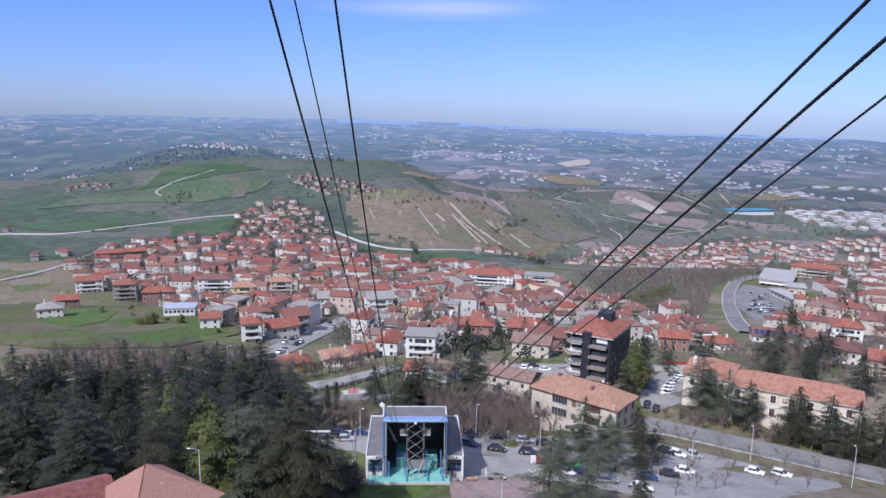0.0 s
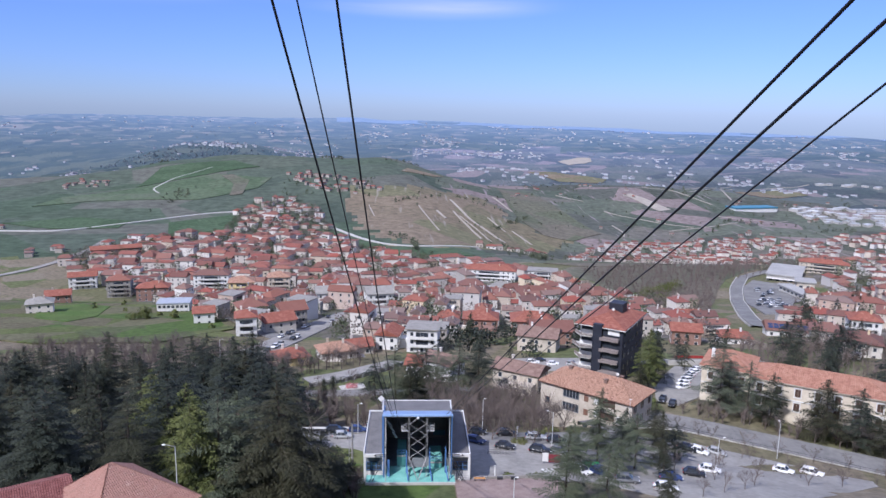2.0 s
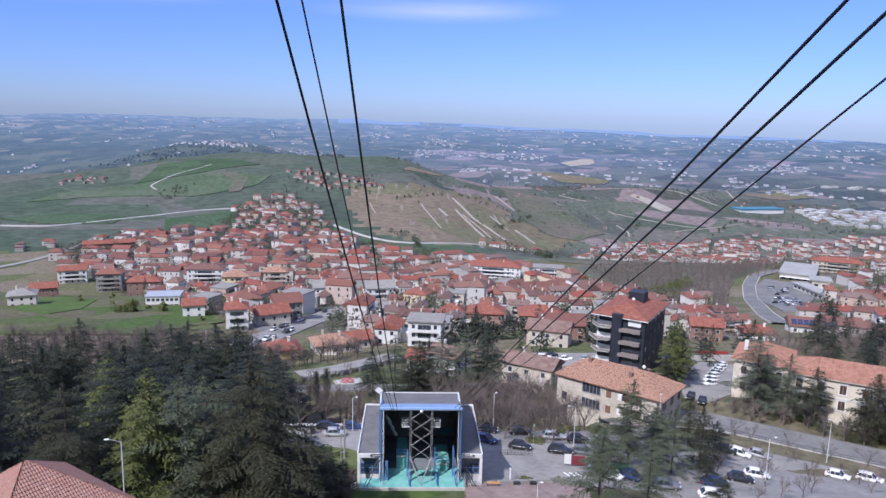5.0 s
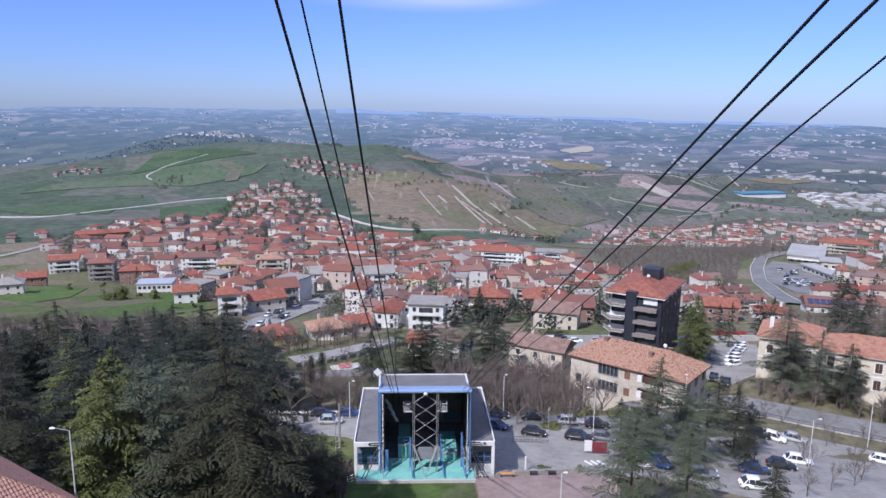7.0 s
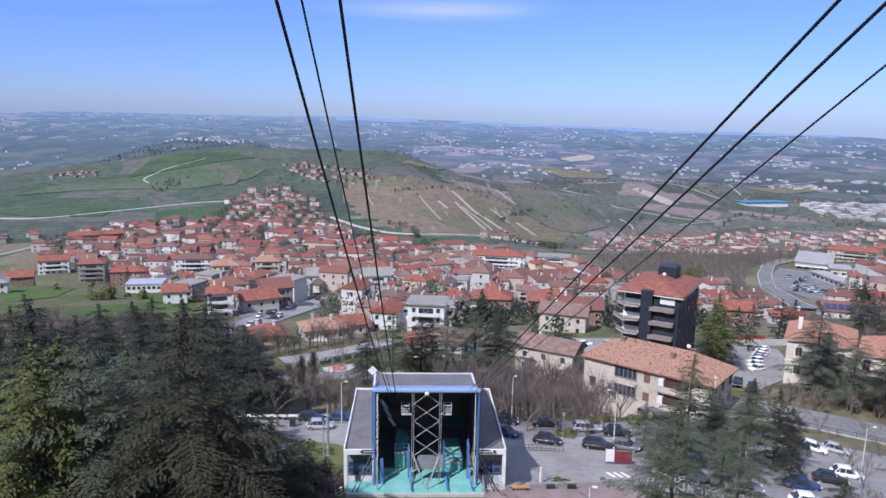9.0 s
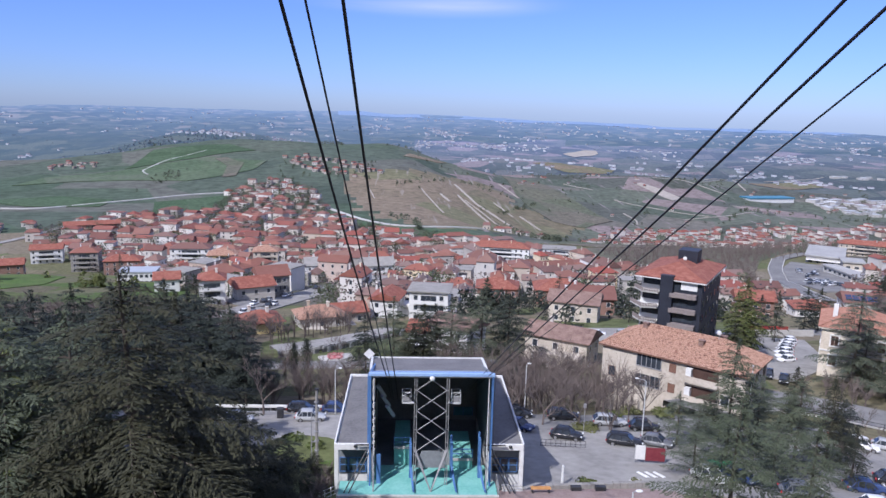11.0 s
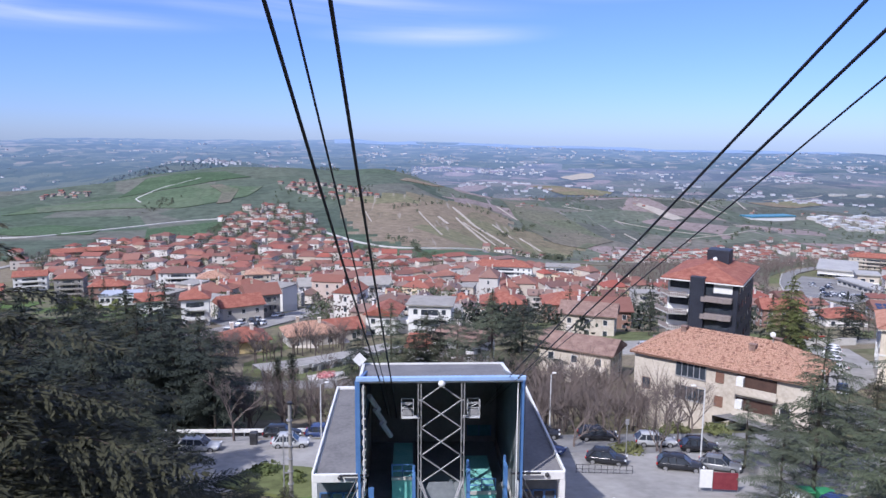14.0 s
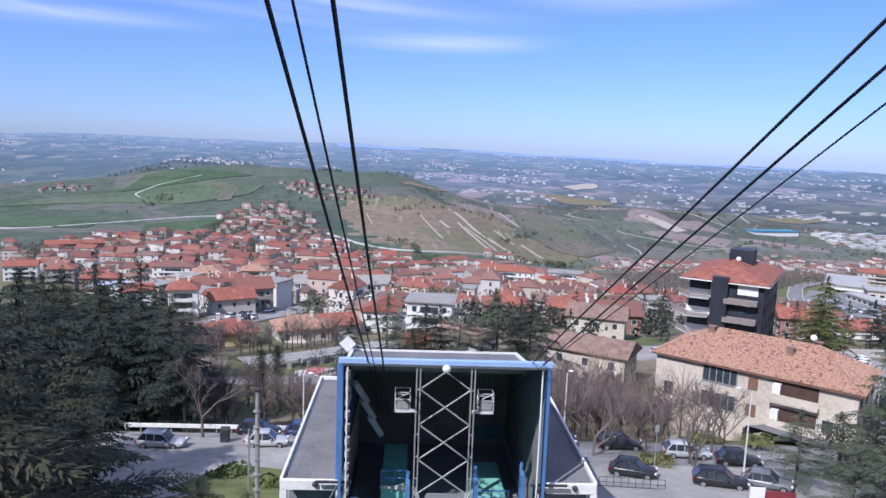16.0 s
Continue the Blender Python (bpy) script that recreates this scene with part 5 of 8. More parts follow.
# the long villa
def villa():
    h = thing("villa", "long cream two-storey villa with red tile roofs", "house", Matrix.Translation((97.0, 55.5, -8.5)) @ Matrix.Rotation(radians(-31.5), 4, "Z"))
    # local x runs along the street front
    def shuttered(x, y, z, w, t, turn=0):
        m = pose(x, y, z, 0, 0, turn)
        b = bmesh.new()
        for s in (-1, 1):
            box(b, s * (w / 2 + 0.12) - 0.12, s * (w / 2 + 0.12) + 0.12, -0.1, 0.0, -t / 2 - 0.1, t / 2 + 0.1)
        box(b, -w / 2 - 0.3, w / 2 + 0.3, -0.14, 0.0, t / 2 + 0.1, t / 2 + 0.36)
        box(b, -w / 2 - 0.3, w / 2 + 0.3, -0.18, 0.0, -t / 2 - 0.26, -t / 2 - 0.1)
        win = part("window", b, M["white"], h, "pale stone window surround", m=m)
        for s in (-1, 1):
            b = bmesh.new()
            box(b, min(0.02 * s, w / 2 * s), max(0.02 * s, w / 2 * s), -0.06, -0.01, -t / 2, t / 2, 0.012)
            part("shutter", b, M["shutter_dark"], win, "closed brown shutter")

    part("wall", box(bmesh.new(), -10.5, 21.0, -5.5, 6.5, -5, 9.4), M["villa_wall"], h)
    part("wing_wall", box(bmesh.new(), -22.5, -10.5, -4.5, 9.5, -5, 10.0), M["villa_wall"], h)
    for x0, x1, y0, y1, z in ((-10.8, 21.5, -6.2, 7.2, 9.5), (-23.2, -9.8, -5.2, 10.2, 10.1)):
        w, d = x1 - x0, y1 - y0
        v, f = tiled_roof(max(w, d) - 1.2, min(w, d) - 1.2, 0, 2.9, 0.6, pitch_x=0.5, row=0.6, kind="hip")
        me = raw("roof", v, f, M["roof_villa"])
        part("roof", me, None, h, m=Matrix.Translation(((x0 + x1) / 2, (y0 + y1) / 2, z)) @ (Matrix.Rotation(radians(90), 4, "Z") if d > w else Matrix.Identity(4)))
        b = bmesh.new()
        box(b, x0 + 0.1, x1 - 0.1, y0 + 0.1, y1 - 0.1, z - 0.25, z - 0.05)
        part("eave_board", b, M["villa_wall"], h)
    part("string_course", box(bmesh.new(), -10.4, 21.1, -5.66, -5.5, 5.1, 5.35), M["white"], h, "pale band between the storeys")
    part("string_course", box(bmesh.new(), -22.6, -10.6, -4.66, -4.5, 5.5, 5.75), M["white"], h, "pale band between the storeys")
    b = bmesh.new()
    box(b, -21.0, -20.2, 0, 0.8, 11, 13.6)
    part("chimney", b, M["white"], h)
    for i in range(7):
        for z in (7.3, 3.6):
            shuttered(-8.2 + 4.4 * i, -5.5, z, 1.3, 2.0)
    for i in range(3):
        for z in (7.6, 3.8):
            shuttered(-20.2 + 3.8 * i, -4.5, z, 1.2, 1.8)
            shuttered(-22.5, -2 + 4.2 * i, z, 1.2, 1.8, -90)
    b = bmesh.new()
    box(b, -9.5, -5.0, -7.2, -5.5, 5.2, 5.5)
    bal = part("balcony", b, M["white"], h)
    b = bmesh.new()
    for i in range(12):
        bar(b, (-9.4 + i * 0.4, -7.1, 5.5), (-9.4 + i * 0.4, -7.1, 6.4), 0.05, 5)
    box(b, -9.5, -5.0, -7.2, -7.0, 6.4, 6.5)
    part("balustrade", b, M["white"], bal)
    for x in (-9.2, -5.3):
        part("pillar", bar(bmesh.new(), (x, -6.9, -3), (x, -6.9, 5.2), 0.22, 10), M["white"], h)
    return h


villa()

# the house on the bank, roof seen from above
hb = thing("hillside_house", "house with weathered pink tile roof on the bank", "house", pose(-34.0, -40.2, 16.2, 0, 0, 54))
part("wall", box(bmesh.new(), -6.0, 6.0, -5.9, 5.9, -5, 6.4), M["plaster"], hb)
v_, f_ = tiled_roof(12.2, 12.0, 6.5, 4.9, 0.6, pitch_x=0.24, row=0.36)
part("roof", raw("roof", v_, f_, M["roof_pink"]), None, hb, "weathered pink curved roof tiles")
annexe = pose(-7.4, 6.6, 0, 0, 0, -23)
part("annexe_wall", box(bmesh.new(), -7.0, 5.0, -3.9, 3.9, -5, 7.5), M["plaster"], hb, m=annexe)
v_, f_ = tiled_roof(12.4, 8.0, 7.6, 1.9, 0.6, pitch_x=0.24, row=0.36, kind="gable")
part("annexe_roof", raw("annexe_roof", v_, f_, M["roof_dark"]), None, hb, "dark red tile roof", m=annexe @ pose(-1.0, 0, 0))
part("annexe_chimney", box(bmesh.new(), -3.4, -2.8, -2.4, -1.8, 7, 9.6, 0.03), M["white"], hb, m=annexe)

# nearer houses below the station, one by one
ROWS_AA = (
    (3.2, 105, -14, 10, 8, 1, "gable", "roof_red", "white", "white house with small orange-red gable roof"),
    (3.5, 138, -8, 11, 10, 3, "flat", "roof_grey", "white", "white three-storey house with flat grey roof"),
    (-9, 142, 78, 10, 8, 2, "gable", "roof_red", "white", "white house with stepped orange-red roofs"),
    (-41, 116, 24, 10, 9, 1, "hip", "roof_red", "yellow", "low yellow house with bright orange roof"),
    (-27, 126, 20, 12, 9, 1, "hip", "roof_old", "wall", "low cream house with chimneys on a faded roof"),
    (-20, 133, 22, 9, 8, 1, "gable", "roof_red", "wall", "small house with red gable roof"),
    (30, 196, -6, 15, 12, 2, "hip", "roof_red", "brick", "red brick house with red hipped roof"),
    (16, 200, -6, 9, 10, 2, "hip", "roof_red", "white", "white side house with red hipped roof"),
    (52, 190, -6, 18, 13, 2, "hip", "roof_red", "brick", "red brick double house with red roof"),
    (54, 158, -5, 16, 12, 2, "gable", "roof", "brick", "brown brick house with dull red roof"),
    (46, 139, -20, 14, 10, 2, "gable", "roof_brown", "plaster", "ochre house with dull brown gable roof"),
    (31, 85.5, -32, 14, 8, 2, "gable", "roof_brown", "plaster", "pale terraced house with weathered tile roof"),
)
ROWS_AB = (
    (9, 96, -38, 10, 8, 2, "gable", "roof_brown", "white", "small white house with weathered tile roof"),
    (-49, 305, 12, 17, 13, 3, "gable", "roof_grey", "white", "white gabled house with grey roof"),
    (-20, 292, 14, 15, 13, 3, "gable", "roof_grey", "white", "tall white gabled house with grey roof"),
    (-112, 352, 10, 16, 13, 5, "hip", "roof_old", "yellow", "yellow five-storey apartment house"),
    (352, 477, -28, 38, 12, 3, "hip", "roof_red", "plaster", "long cream three-storey apartment house"),
    (190, 172, -24, 12, 11, 3, "hip", "roof_red", "white", "white tower-like house with red hipped roof"),
    (60, 430, -12, 40, 14, 3, "hip", "roof_red", "white", "long white apartment house with red roof"),
    (100, 425, -12, 22, 14, 3, "flat", "roof_grey", "white", "modern dark and white flat-roofed building"),
    (-76, 216, 24, 13, 11, 3, "hip", "roof", "wall", "tan three-storey house with dull roof"),
    (107, 155, -14, 11, 9, 2, "gable", "roof_red", "brick", "brown brick house with red gable roof"),
    (128, 158, -12, 12, 9, 1, "hip", "roof_red", "wall", "low house with bright orange roof"),
    (163, 181, -18, 19, 11, 1, "gable", "roof", "white", "white house with solar panels on its red roof"),
    (166, 158, -26, 12, 10, 2, "hip", "roof", "wall", "house with dark red hipped roof and pale walls"),
    (160, 128, -30, 14, 12, 2, "hip", "roof", "wall", "house with dark red hipped roof"),
    )
ROWS_AC = (
    (160, 100, -30, 12, 10, 2, "gable", "roof_red", "wall", "house with orange gable roof"),
    (133, 237, -4, 26, 10, 1, "gable", "roof_red", "white", "long low white building with orange-red roof"),
    (-97, 213, 16, 9, 9, 2, "gable", "roof_red", "white", "white stepped house with red roofs by the meadow"),
    (-100, 243, 10, 13, 9, 2, "gable", "roof", "wall", "house with long red roof"),
    (-68, 171, 14, 8, 9, 3, "hip", "roof_red", "white", "tall white house with flat red hipped roof"),
    (-58, 184, 28, 13, 11, 2, "gable", "roof_red", "wall", "grey house with wide red gable roof"),
    (-55, 203, 24, 11, 12, 3, "gable", "roof", "roof_grey", "grey stone house with brown gable roof"),
    (-94, 386, 8, 15, 13, 4, "hip", "roof_old", "plaster", "tan four-storey house with shallow roof"),
    (-142, 392, 4, 24, 12, 4, "hip", "roof", "white", "white apartment house with stacked balconies"),
    (-268, 540, 24, 42, 11, 2, "gable", "roof_red", "brick", "long low brick building with brown-red roof"),
    (-234, 396, 20, 18, 11, 3, "gable", "roof_red", "white", "white gabled house with red roof"),
    (-198, 370, 12, 15, 12, 4, "hip", "roof", "roof_grey", "dark grey house with dull red roof"),
    (-172, 360, 10, 20, 12, 3, "hip", "roof_red", "brick", "brick house with broad red hipped roof"),
)
ROWS_AD = (
    (-190, 250, 22, 12, 10, 2, "hip", "roof_grey", "wall", "low house with grey roof at the meadow"),
    (-205, 300, 22, 13, 10, 2, "gable", "roof_red", "brick", "house with bright red gable roof at the meadow"),
    (-24, 366, 10, 20, 14, 3, "gable", "roof_grey", "white", "broad white gabled house"),
)
NEAR = (ROWS_AA + ROWS_AB + ROWS_AC + ROWS_AD)
TAKEN = []
for x, y, turn, w, d, fl, kind, roof, wall, label in NEAR:
    house(label, on_land(x, y, turn), w, d, fl, kind, roof, wall, per=(max(2, int(w / 3.6)), max(2, int(d / 4))), chimney=2 if kind == "hip" else 1, balcony=fl > 2 and wall != "brick", sides="flr", over=0.7, wing=(0, 1, 0, -1, 0)[int(abs(x) + y) % 5] if fl < 4 and kind != "flat" else 0)
    TAKEN.append((x, y, max(w, d) * 0.62))
# solar panels on the roof of the white house
M["solar"] = material("dark blue solar glass", [(0.02, 0.035, 0.085), (0.03, 0.05, 0.12)], 0.15, 1.0, 0.0, spec=0.6)
so = thing("solar_array", "dark blue solar panels on the red roof", "solar panels", on_land(163, 181, -18))
for i in range(8):
    for k in range(2):
        part("panel", box(bmesh.new(), -1.0, 1.0, -0.85, 0.85, 0, 0.08), M["solar"], so, m=pose(-8.0 + 2.3 * i, -4.4 + 1.9 * k, 4.3 + 0.68 * k, 20))
# the white works hall with the blue-grey roof
wk = thing("workshop_hall", "long white two-storey hall with blue-grey flat roof", "building", on_land(-126, 261, 8, -0.5))
part("wall", box(bmesh.new(), -8, 8, -5.5, 5.5, -4, 6.2), M["white"], wk)
part("roof", box(bmesh.new(), -8.4, 8.4, -5.9, 5.9, 6.2, 6.6), M["pale_sheet"], wk, "blue-grey metal roof")
for i in range(7):
    for z in (1.6, 4.6):
        part("window", window_mesh(1.3, 1.2, "dark"), None, wk, m=pose(-6.6 + 2.2 * i, -5.5, z))
TAKEN.append((-126, 261, 10))
# the market halls with pale flat roofs
MARKET = ((306, 452, -32, 24, 48, 5.5, "long white market hall with pale flat roof"), (273, 371, 2, 8, 38, 3.6, "low white market wing with dark window band"), (288, 391, -24, 12, 14, 7.6, "cream office block beside the market"))
for x, y, turn, w, d, h, label in MARKET:
    mk = thing("market_hall", label, "building", on_land(x, y, turn))
    part("wall", box(bmesh.new(), -w / 2, w / 2, -d / 2, d / 2, -6, h), M["plaster"] if h > 7 else M["concrete"], mk)
    part("roof", box(bmesh.new(), -w / 2 - 1, w / 2 + 1, -d / 2 - 1, d / 2 + 1, h, h + 0.9), M["hall_roof"], mk, "pale flat roof")
    part("canopy", box(bmesh.new(), -w / 2, w / 2, -d / 2 - 2.5, -d / 2, 2.9, 3.2), M["white"], mk)
    for i in range(int(d / 5)):
        part("window", window_mesh(2.8, 1.5, "white"), None, mk, m=pose(-w / 2, d / 2 - 2.5 - 5 * i, h * 0.5, 0, 0, -90))
    for i in range(int(w / 5)):
        for z in ((2.0,) if h < 7 else (1.6, 4.6)):
            part("window", window_mesh(2.6, 1.6, "white"), None, mk, m=pose(-w / 2 + 3 + 5 * i, -d / 2, z))
    TAKEN.append((x, y, max(w, d) * 0.6))

# ---------- the town ----------
KINDS = {}
STYLE = ((12, 9, 2, "hip"), (14, 11, 3, "hip"), (11, 10, 3, "pyramid"), (15, 10, 3, "gable"), (10, 8, 2, "gable"), (14, 11, 4, "hip"), (12, 11, 4, "hip"), (15, 9, 3, "gable"), (9, 8, 2, "gable"), (14, 11, 3, "flat"), (12, 9, 3, "gable"), (13, 9, 2, "flat"))
rnd = random.Random(12)
SPOTS = []
STREETS = [(-56, 126), (-52, 145), (-46, 186), (-38, 236), (-22, 270), (2, 302), (32, 336), (60, 396), (80, 440)]


def beside(x, y, line, far):
    """Whether a spot lies within so many metres of a line of points."""
    for (x0, y0), (x1, y1) in zip(line, line[1:]):
        u = min(1, max(0, ((x - x0) * (x1 - x0) + (y - y0) * (y1 - y0)) / ((x1 - x0) ** 2 + (y1 - y0) ** 2)))
        if math.hypot(x - x0 - u * (x1 - x0), y - y0 - u * (y1 - y0)) < far:
            return True
    return False


def near_street(x, y):
    return beside(x, y, STREETS, 12)


yy = 150.0
row = 0
while yy < 930:
    xx = -350.0 + (row % 2) * 7
    while xx < 165:
        x, y = xx + rnd.uniform(-4.2, 4.2), yy + rnd.uniform(-4.0, 4.0)
        if inside(x, y, TOWN) and not near_street(x, y) and all((x - a) ** 2 + (y - b) ** 2 > (c + 5.0) ** 2 for a, b, c in TAKEN) and rnd.random() < (0.80 if y < 620 else 0.62):
            SPOTS.append((x, y))
        xx += 13.6
    yy += 16.0
    row += 1


def turn_at(x, y):
    return 18 * math.sin(x / 90) + 14 * math.cos(y / 70) + rnd.choice((0, 0, 90)) + rnd.uniform(-6, 6)


SIMPLE = {}
SIMPLE_STYLE = ((13, 10, 3, "hip"), (11, 9, 2, "gable"), (15, 10, 3, "gable"), (10, 10, 3, "pyramid"), (18, 11, 4, "hip"), (12, 8, 2, "gable"))


def town_house(x, y, turn, label="town house with red tile roof and plastered walls", group="town houses"):
    """The nearer houses have wings, dormers and balconies; the farther ones walls, roof, chimney and front windows."""
    near = y < 262 and x < 160
    k = rnd.randrange(len(STYLE) if near else len(SIMPLE_STYLE))
    m = on_land(x, y, turn)
    bank = KINDS if near else SIMPLE
    if k not in bank:
        w, d, fl, kind = (STYLE if near else SIMPLE_STYLE)[k]
        roof = "roof" if kind != "flat" else "roof_grey"
        if near:
            one = house(label, m, w, d, fl, kind, roof=roof, per=(2, 1), sides="fl" if fl > 2 else "flr", group=group, balcony=fl == 3, chimney=2, over=0.45, win_floors=2, wing=(0, 1, -1, 0, 1, -1)[k % 6] if fl < 4 else 0, dormer=kind == "hip" and fl == 3, skylight=kind == "gable")
        else:
            one = house(label, m, w, d, fl, kind, roof=roof, per=(3, 1), sides="f", group=group, chimney=1, over=0.5, win_floors=1 if fl < 3 else 2, balcony=False)
        bank[k] = one
        one.scale = (0.8, 0.85, 0.8)
    else:
        one = tagged(copy_thing(bank[k], m), label, group=group)
        tall = 0.7 if x > 90 and y < 262 else 1.0
        one.scale = (rnd.uniform(0.58, 0.98), rnd.uniform(0.60, 0.92), tall * rnd.choice((0.6, 0.7, 0.8, 0.9, 1.0, 1.15)))
    return one


for x, y in SPOTS:
    if y < 400:
        town_house(x, y, turn_at(x, y))
SUB_SPOTS = []
yy = 160.0
while yy < 760:
    xx = 160.0
    while xx < 640:
        x, y = xx + rnd.uniform(-4.5, 4.5), yy + rnd.uniform(-4.5, 4.5)
        if inside(x, y, SUBURB) and all((x - a) ** 2 + (y - b) ** 2 > (c + 6.0) ** 2 for a, b, c in TAKEN) and rnd.random() < 0.74:
            SUB_SPOTS.append((x, y))
        xx += 16.0
    yy += 17.0
for x, y in SUB_SPOTS:
    if y < 345:
        town_house(x, y, rnd.choice((-30, -24, -16, 60)) + rnd.uniform(-8, 8), "suburban house with red roof and pale walls", "suburban houses")


def joined_houses(name, label, spots, category="houses", sizes=(8, 15), heights=(5, 9), roofs=True, mats=None):
    """Far houses, too small to be told apart: walls and gable roofs in one mesh."""
    verts, faces, index = [], [], []
    for x, y in spots:
        w, d, h = rnd.uniform(*sizes), rnd.uniform(*sizes) * 0.75, rnd.uniform(*heights)
        a = radians(turn_at(x, y))
        ca, sa = math.cos(a), math.sin(a)
        z = ground(x, y)
        k = len(verts)
        rise = d * rnd.choice((0.2, 0.26, 0.3, 0.03)) if roofs else 0.2

        def put(px, py, pz):
            verts.append((x + px * ca - py * sa, y + px * sa + py * ca, z + pz))

        for pz in (-3, h):
            for px, py in ((-w / 2, -d / 2), (w / 2, -d / 2), (w / 2, d / 2), (-w / 2, d / 2)):
                put(px, py, pz)
        for px, py in ((-w / 2 - .5, -d / 2 - .5), (w / 2 + .5, -d / 2 - .5), (w / 2 + .5, d / 2 + .5), (-w / 2 - .5, d / 2 + .5)):
            put(px, py, h)
        ridge = w * rnd.choice((0.05, 0.25, 0.25, 0.5, 0.52))
        put(-ridge, 0, h + rise), put(ridge, 0, h + rise)
        for i in range(4):
            j = (i + 1) % 4
            faces.append((k + i, k + j, k + 4 + j, k + 4 + i)), index.append(0)
        faces += [(k + 8, k + 9, k + 13, k + 12), (k + 10, k + 11, k + 12, k + 13), (k + 9, k + 10, k + 13), (k + 11, k + 8, k + 12)]
        index += [1, 1, 1, 1]
        for f in range(int(h / 2.8)):
            for q in (-0.25, 0.25):
                kk = len(verts)
                for px, pz in ((-0.6, 0), (0.6, 0), (0.6, 1.3), (-0.6, 1.3)):
                    put(q * w + px, -d / 2 - 0.06, 1 + f * 2.8 + pz)
                faces.append((kk, kk + 1, kk + 2, kk + 3)), index.append(2)
    ob = new(name, raw(name, verts, faces, mats or [M["wall_far"], M["roof_far"], M["pane"]], index))
    return tagged(ob, label, category, kind="stuff")


M["wall_far"] = material("far plaster", [(0.54, 0.52, 0.49), (0.68, 0.66, 0.63)], 0.9, 12.0, 0.0, island=True, random_tone=[(0.70, 0.69, 0.68), (0.38, 0.33, 0.29), (0.68, 0.66, 0.64), (0.48, 0.38, 0.28), (0.28, 0.26, 0.25), (0.62, 0.60, 0.58), (0.50, 0.44, 0.38)])
M["roof_far"] = material("far roof tiles", [(0.162, 0.068, 0.050), (0.252, 0.108, 0.081)], 0.9, 9.0, 0.0, island=True, random_tone=[(0.261, 0.074, 0.056), (0.126, 0.072, 0.063), (0.243, 0.108, 0.081), (0.171, 0.126, 0.113), (0.216, 0.065, 0.052), (0.117, 0.063, 0.056), (0.234, 0.090, 0.072)])
joined_houses("far_houses", "many small houses with red roofs on the ridge", [(x, y) for x, y in SPOTS if 400 <= y < 640], sizes=(8, 16), heights=(4, 9))
joined_houses("far_houses", "small houses with red roofs on the spur", [(x, y) for x, y in SPOTS if y >= 640], sizes=(7, 12), heights=(3, 6.5))


def scatter(plan, gap, share):
    xs, ys = [p[0] for p in plan], [p[1] for p in plan]
    out = []
    y = min(ys)
    while y < max(ys):
        x = min(xs)
        while x < max(xs):
            p = (x + rnd.uniform(-0.47, 0.47) * gap, y + rnd.uniform(-0.47, 0.47) * gap)
            if inside(*p, plan) and rnd.random() < share:
                out.append(p)
            x += gap
        y += gap
    return out


M["wall_dull"] = material("weathered far plaster", [(0.30, 0.28, 0.26), (0.42, 0.40, 0.37)], 0.9, 12.0, 0.0, island=True, random_tone=[(0.46, 0.45, 0.43), (0.26, 0.22, 0.19), (0.38, 0.35, 0.32), (0.22, 0.19, 0.17)])
small = dict(sizes=(6.5, 11), heights=(3, 5))
tiny = dict(sizes=(4.5, 8.5), heights=(2.2, 3.4), mats=[M["wall_dull"], M["roof_far"], M["pane"]])
joined_houses("far_houses", "suburb of pale houses with red roofs in the valley", scatter([(150, 600), (200, 740), (229, 830), (305, 890), (448, 955), (560, 965), (600, 900), (480, 790), (380, 650), (300, 590), (240, 560), (190, 600)], 13.0, 0.52), sizes=(6, 11), heights=(4, 7))
joined_houses("far_houses", "suburb of pale apartment houses with red roofs", [p for p in SUB_SPOTS if p[1] >= 345], sizes=(7.5, 13), heights=(4, 8))
joined_houses("far_houses", "outer suburb of pale houses with red roofs", scatter([(480, 740), (560, 890), (670, 985), (860, 985), (760, 860), (640, 740)], 17, 0.5), sizes=(7, 13), heights=(4, 8))
joined_houses("far_houses", "hamlet on the green hill", scatter([(-560, 1015), (-548, 1115), (-500, 1105), (-480, 1050), (-519, 985)], 12, 0.36), **tiny)
joined_houses("far_houses", "farms and houses at the edge of the fields", [(-345, 540), (-338, 525), (-330, 560), (-322, 548), (-460, 680), (-452, 690)], mats=[M["wall_dull"], M["roof_far"], M["pane"]], **small)
joined_houses("far_houses", "village on the crest of the hill", scatter([(-232, 1090), (-167, 1130), (-119, 1072), (-56, 1030), (-36, 952), (-107, 945), (-140, 975), (-190, 1050)], 11, 0.42), sizes=(5, 10), heights=(2.4, 4.4), mats=[M["wall_dull"], M["roof_far"], M["pane"]])
joined_houses("far_houses", "houses at the foot of the brown hill", scatter([(46, 625), (100, 650), (150, 700), (170, 740), (150, 760), (90, 680)], 12, 0.5), **small)
joined_houses("far_houses", "scattered farms on the far slope", [p for p in scatter([(150, 1100), (300, 900), (900, 1010), (1250, 1500), (300, 1640)], 24, 0.5) if noise.noise((p[0] / 80, p[1] / 80, 2.0)) > 0.34], **tiny)
M["works_roof"] = material("factory roofs", [(0.40, 0.41, 0.43), (0.58, 0.59, 0.60)], 0.8, 20.0, 0.0, island=True, random_tone=[(0.62, 0.63, 0.64), (0.34, 0.36, 0.38), (0.50, 0.51, 0.52), (0.28, 0.30, 0.33)])
works = scatter([(745, 1240), (767, 1307), (1000, 1350), (1080, 1300), (860, 1120), (759, 1176)], 20, 0.66)
